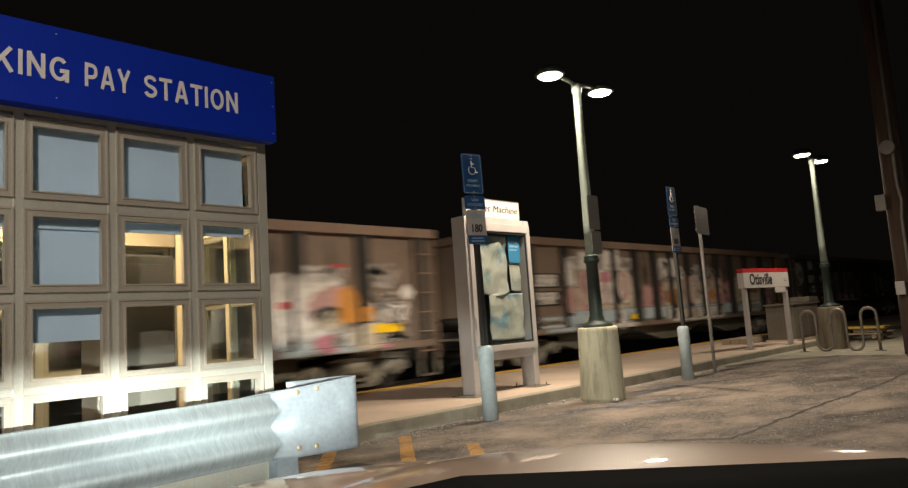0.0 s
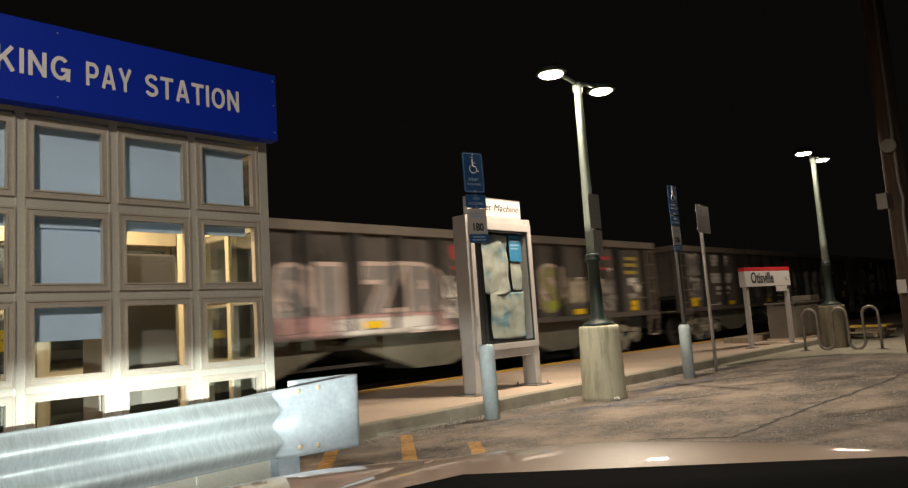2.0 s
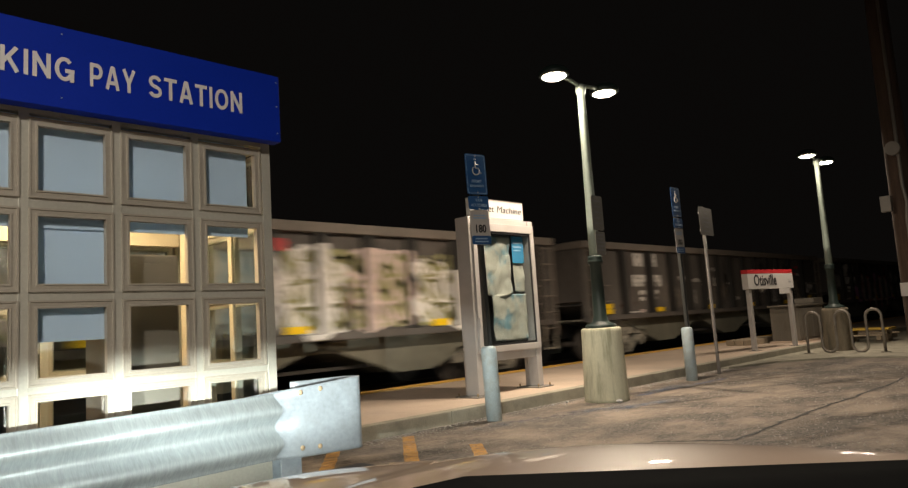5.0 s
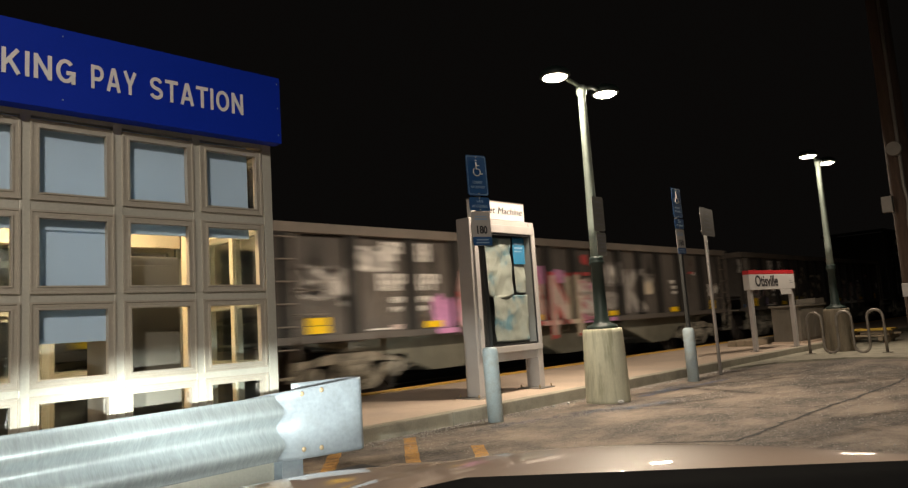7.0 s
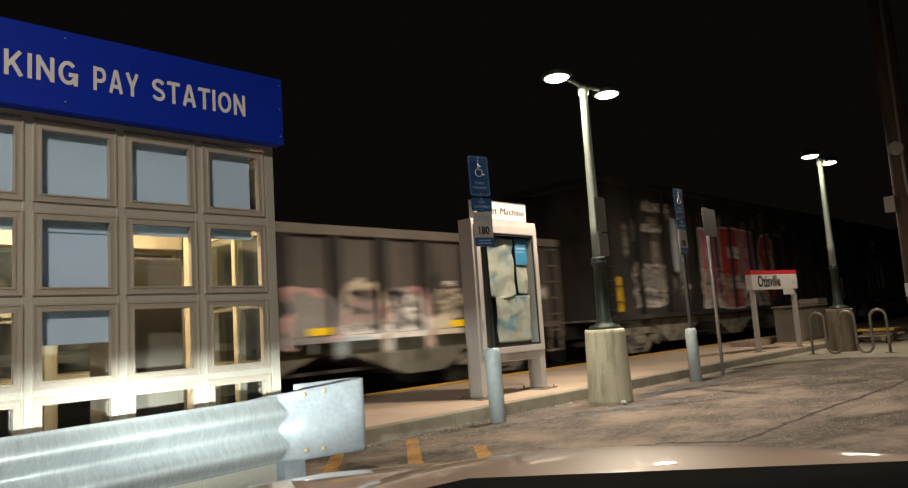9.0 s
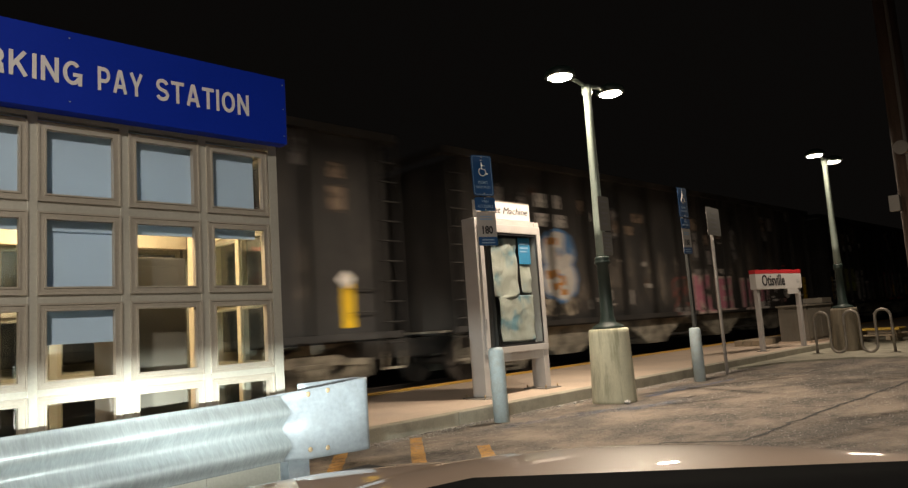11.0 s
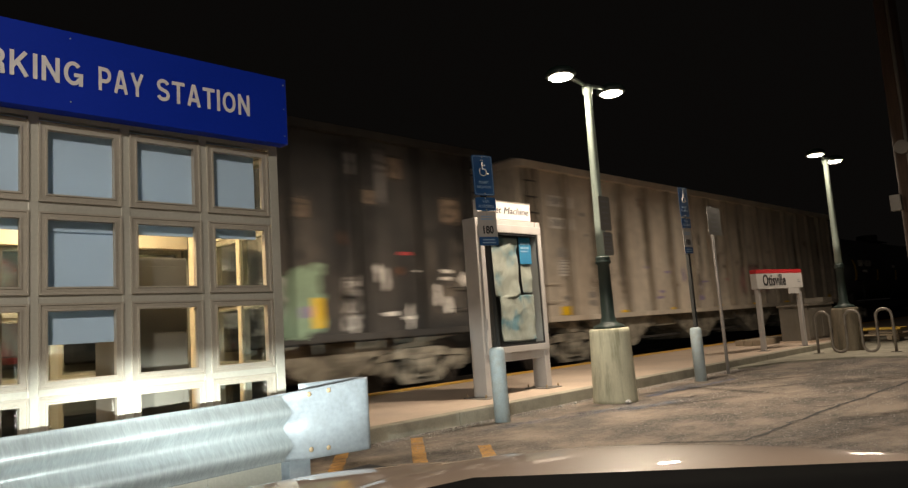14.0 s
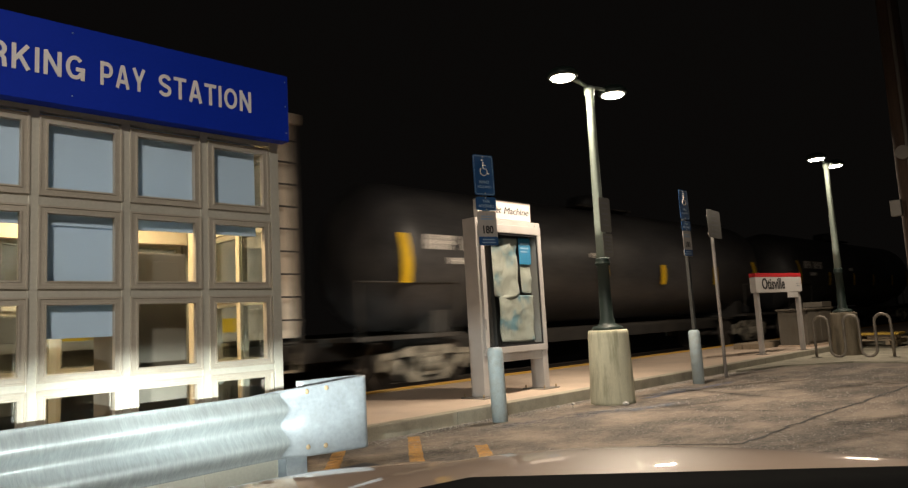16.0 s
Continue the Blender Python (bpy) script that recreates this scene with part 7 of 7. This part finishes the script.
    tag(c, 2.91, 4.26, 1.24, 1.65, "cream")
    fat_letter(c, 8.82, 9.76, 1.05, 2.15, "2", "dullred", "dark")
    haze_of_paint(c, 8.79, 9.91, 0.93, 1.31, "grey")
    fat_letter(c, 10.08, 11.30, 1.03, 2.25, "K", "rosewhite", "pink")
    haze_of_paint(c, 10.10, 11.24, 2.18, 2.39, "grey")
    fat_letter(c, 11.54, 12.66, 1.10, 2.16, "E", "rosewhite", "pink")
    fat_letter(c, 13.36, 14.07, 1.06, 2.11, "R", "rosewhite", "pink")
    fat_letter(c, 14.30, 15.26, 1.07, 2.12, "D", "rosewhite", "pink")
    paint_bar(c, 14.34, 15.21, 1.07, 1.31, "white")
    tag(c, 14.31, 15.41, 2.08, 2.38, "silver")
    tag(c, 13.55, 14.13, 1.72, 2.14, "silver")
    tag(c, 15.78, 16.93, 1.88, 2.31, "white")
    paint_bar(c, 15.86, 16.35, 1.29, 1.37, "white")
    paint_bar(c, 16.54, 16.99, 1.26, 1.38, "rose")
    bars(c, [(2.95, 3.72, 4, 0.32), (2.95, 3.28, 5, 0.30), (4.9, 3.5, 2, 0.2)], STENCIL, PY)
    scrawl(c, 12.1, 12.5, 2.0, 3.6, "silver", PY, 118, 8)
    scrawl(c, 4.5, 8.0, 1.3, 2.6, "silver", PY, 114, 12)
    graffiti(c, 16.6, 17.6, 1.3, 2.1, 1, ["white"], PY, 116)
    scrawl(c, 15.0, 19.0, 1.3, 2.2, "white", PY, 117, 14)
    reflectors(c, [(0.84, 1.25, 0.2, 1.02), (15.19, 1.27, 0.18, 0.48), (18.9, 1.25, 0.22, 0.9)], PY - 0.03)
    c = coal_hopper(178.59, 198.0, "tall sooty black coal hopper with lime and red letters")
    bars(c, [(3.0, 3.72, 4, 0.32), (3.0, 3.28, 5, 0.30), (5.2, 3.5, 2, 0.2)], STENCIL, PY)
    fat_letter(c, 2.80, 3.42, 1.45, 2.52, "B", "green", "olive")
    fat_letter(c, 3.30, 3.85, 1.45, 2.66, "S", "green", "olive")
    fat_letter(c, 3.74, 4.22, 1.45, 2.52, "D", "green", "olive")
    paint_blob(c, 2.95, 4.05, 1.65, 1.95, "green")
    paint_bar(c, 2.82, 4.19, 1.47, 1.54, "black")
    paint_blob(c, 2.93, 3.36, 2.36, 2.46, "olive")
    paint_blob(c, 3.42, 3.88, 2.39, 2.49, "olive")
    paint_blob(c, 3.06, 3.51, 1.98, 2.10, "olive")
    paint_blob(c, 4.00, 4.20, 2.35, 2.45, "black")
    tag(c, 4.24, 5.32, 1.27, 2.46, "white")
    paint_blob(c, 4.50, 4.95, 2.20, 2.46, "white")
    haze_of_paint(c, 4.23, 5.31, 1.12, 2.20, "white")
    paint_bar(c, 4.33, 5.23, 2.03, 2.12, "white")
    paint_bar(c, 4.24, 5.13, 1.88, 1.93, "white")
    paint_bar(c, 4.43, 5.30, 1.25, 1.32, "white")
    paint_bar(c, 4.33, 4.55, 1.09, 1.49, "white")
    paint_bar(c, 5.64, 6.03, 1.88, 1.99, "white")
    paint_bar(c, 5.67, 5.90, 1.10, 1.88, "silver")
    fat_letter(c, 5.89, 6.86, 1.14, 2.34, "A", "silver", "grey")
    paint_blob(c, 2.80, 3.12, 0.90, 1.17, "silver")
    paint_blob(c, 7.74, 8.22, 1.15, 2.24, "silver")
    fat_letter(c, 8.64, 9.77, 1.06, 2.39, "B", "red", "silver")
    fat_letter(c, 10.03, 11.21, 1.06, 2.37, "R", "red", "silver")
    paint_bar(c, 9.96, 10.09, 1.27, 1.78, "ochre")
    tag(c, 11.44, 12.24, 1.36, 2.46, "white")
    paint_blob(c, 11.83, 12.29, 2.23, 2.53, "olive")
    paint_blob(c, 11.96, 12.57, 2.13, 2.57, "olive")
    tag(c, 11.98, 12.49, 1.24, 2.02, "silver")
    haze_of_paint(c, 12.83, 13.79, 2.19, 2.78, "grey")
    tag(c, 12.85, 13.74, 2.23, 2.75, "white")
    tag(c, 12.90, 13.94, 1.34, 2.01, "white")
    paint_blob(c, 14.32, 15.28, 1.09, 2.29, "mint")
    paint_blob(c, 15.08, 15.33, 2.14, 2.36, "mint")
    tag(c, 14.07, 14.51, 1.13, 2.09, "white")
    tag(c, 15.71, 16.10, 1.16, 2.14, "silver")
    paint_blob(c, 14.85, 15.10, 1.44, 1.66, "violet")
    scrawl(c, 1.3, 2.6, 1.3, 2.3, "white", PY, 121, 14)
    scrawl(c, 15.6, 18.4, 1.3, 2.4, "white", PY, 128, 14)
    reflectors(c, [(0.75, 1.25, 0.22, 0.9), (9.97, 1.29, 0.12, 0.47), (12.26, 1.25, 0.2, 0.52), (15.08, 1.27, 0.18, 0.5)], PY - 0.03)
    for car_, x0_ in ((cars[-3][0], 31), (cars[-2][0], 37), (cars[-1][0], 43)):
        rnd = random.Random(x0_)
        for k in range(12):
            x, z = rnd.uniform(1.0, 18.5), rnd.uniform(2.4, 4.2)
            film_on(car_, "scuff", x, x + rnd.uniform(0.15, 0.5), z, z + rnd.uniform(0.4, 1.4), PY - 0.003 - 0.0001 * k, FILL["grey"])
        for k in range(12):
            x, z = rnd.uniform(0.8, 18.5), rnd.uniform(3.0, 4.0)
            film_on(car_, "scuff", x, x + rnd.uniform(0.2, 0.7), z, z + rnd.uniform(0.3, 0.6), PY - 0.0045 - 0.0001 * k, FILL["dust"])
    for k, (car_, w_, x_) in enumerate(cars):
        tall = k >= len(cars) - 3
        weather(car_, 19.5 if tall else 16.5, 1.2, 4.5 if tall else 2.8, 200 + k, 26 if tall else 16, 30 if tall else 12, 10)
        placards(car_, 19.5 if tall else 16.7, 1.9 if tall else 1.62)
    # covered hopper
    c, w = hopper_car(199.11, 20.45, 4.74, 1.15, 1.22, CAR_WHITE, CAR_WHITE, 17, "dusty off-white covered hopper car with faint tags", roofed=True, chutes=4, rib_w=0.13, gear=DUST)
    cars.append((c, w, 199.11))
    for z in (3.25, 3.77):
        solid("lettering_panel", SPRAY["white"], c, (1.06, 2.02, PY - 0.006, PY - 0.002, z, z + 0.26), label="pale panel with worn characters")
        bars(c, [(1.16, z + 0.06, 5, 0.15)], SPRAY["silver"], PY - 0.006)
    solid("data_panel", SPRAY["silver"], c, (1.28, 1.82, PY - 0.006, PY - 0.002, 2.58, 2.81))
    solid("data_panel", SPRAY["white"], c, (1.28, 1.82, PY - 0.006, PY - 0.002, 2.14, 2.52))
    solid("print_line", SPRAY["grey"], c, *[(1.32, 1.78 - 0.1 * (k % 2), PY - 0.009, PY - 0.0065, 2.2 + 0.07 * k, 2.215 + 0.07 * k) for k in range(5)])
    bars(c, [(1.4, 1.55, 3, 0.12), (2.4, 1.62, 3, 0.14), (2.4, 1.42, 3, 0.14), (2.3, 3.6, 3, 0.09), (2.4, 3.1, 3, 0.07)], SPRAY["grey"], PY)
    for i in range(17):
        x = 0.45 + 19.55 * i / 16
        # painted shade along each rib, wider towards the car's front
        film_on(c, "soot_streak", x - 0.30, x + 0.18, 1.1, 4.9, PY - 0.001 - 0.00005 * i, RIB_SHADE)
    weather(c, 20.45, 1.3, 4.6, 301, 10, 6, 26)
    film_on(c, "overspray", 11.0, 13.4, 1.5, 2.6, PY - 0.005, FILL["rose"])
    reflectors(c, [(1.25, 1.24, 0.45, 0.2), (19.0, 1.24, 0.45, 0.2)] + [(x, 1.15, 0.45, 0.13) for x in (3.75, 6.3, 9.0, 11.8, 14.5, 16.9)], PY - 0.008)
    scrawl(c, 5.2, 8.6, 1.5, 2.5, "violet", PY, 131, 10)
    scrawl(c, 9.4, 12.0, 1.5, 2.2, "rose", PY, 132, 6)
    c, w = tank_car(220.7, 18.4, "glossy black tank car with yellow reflector strips")
    cars.append((c, w, 220.7))
    c, w = tank_car(240.3, 18.4, "glossy black tank car following the first one")
    cars.append((c, w, 240.3))


freight_train()


def motions():
    for c, wheels, x0 in cars:
        walk(c, [(t, pose(x0 - disp(t), TRACK_Y, 0)) for t in range(17)])
        for w in wheels:
            k = w.location.x
            step = 1 / 30
            rows = []
            for i in range(481):
                t = i * step
                rows.append((t, Matrix.Translation((k, 0, 0.46)) @ Matrix.Rotation(-disp(t) / 0.46, 4, "Y")))
            walk(w, rows)


motions()
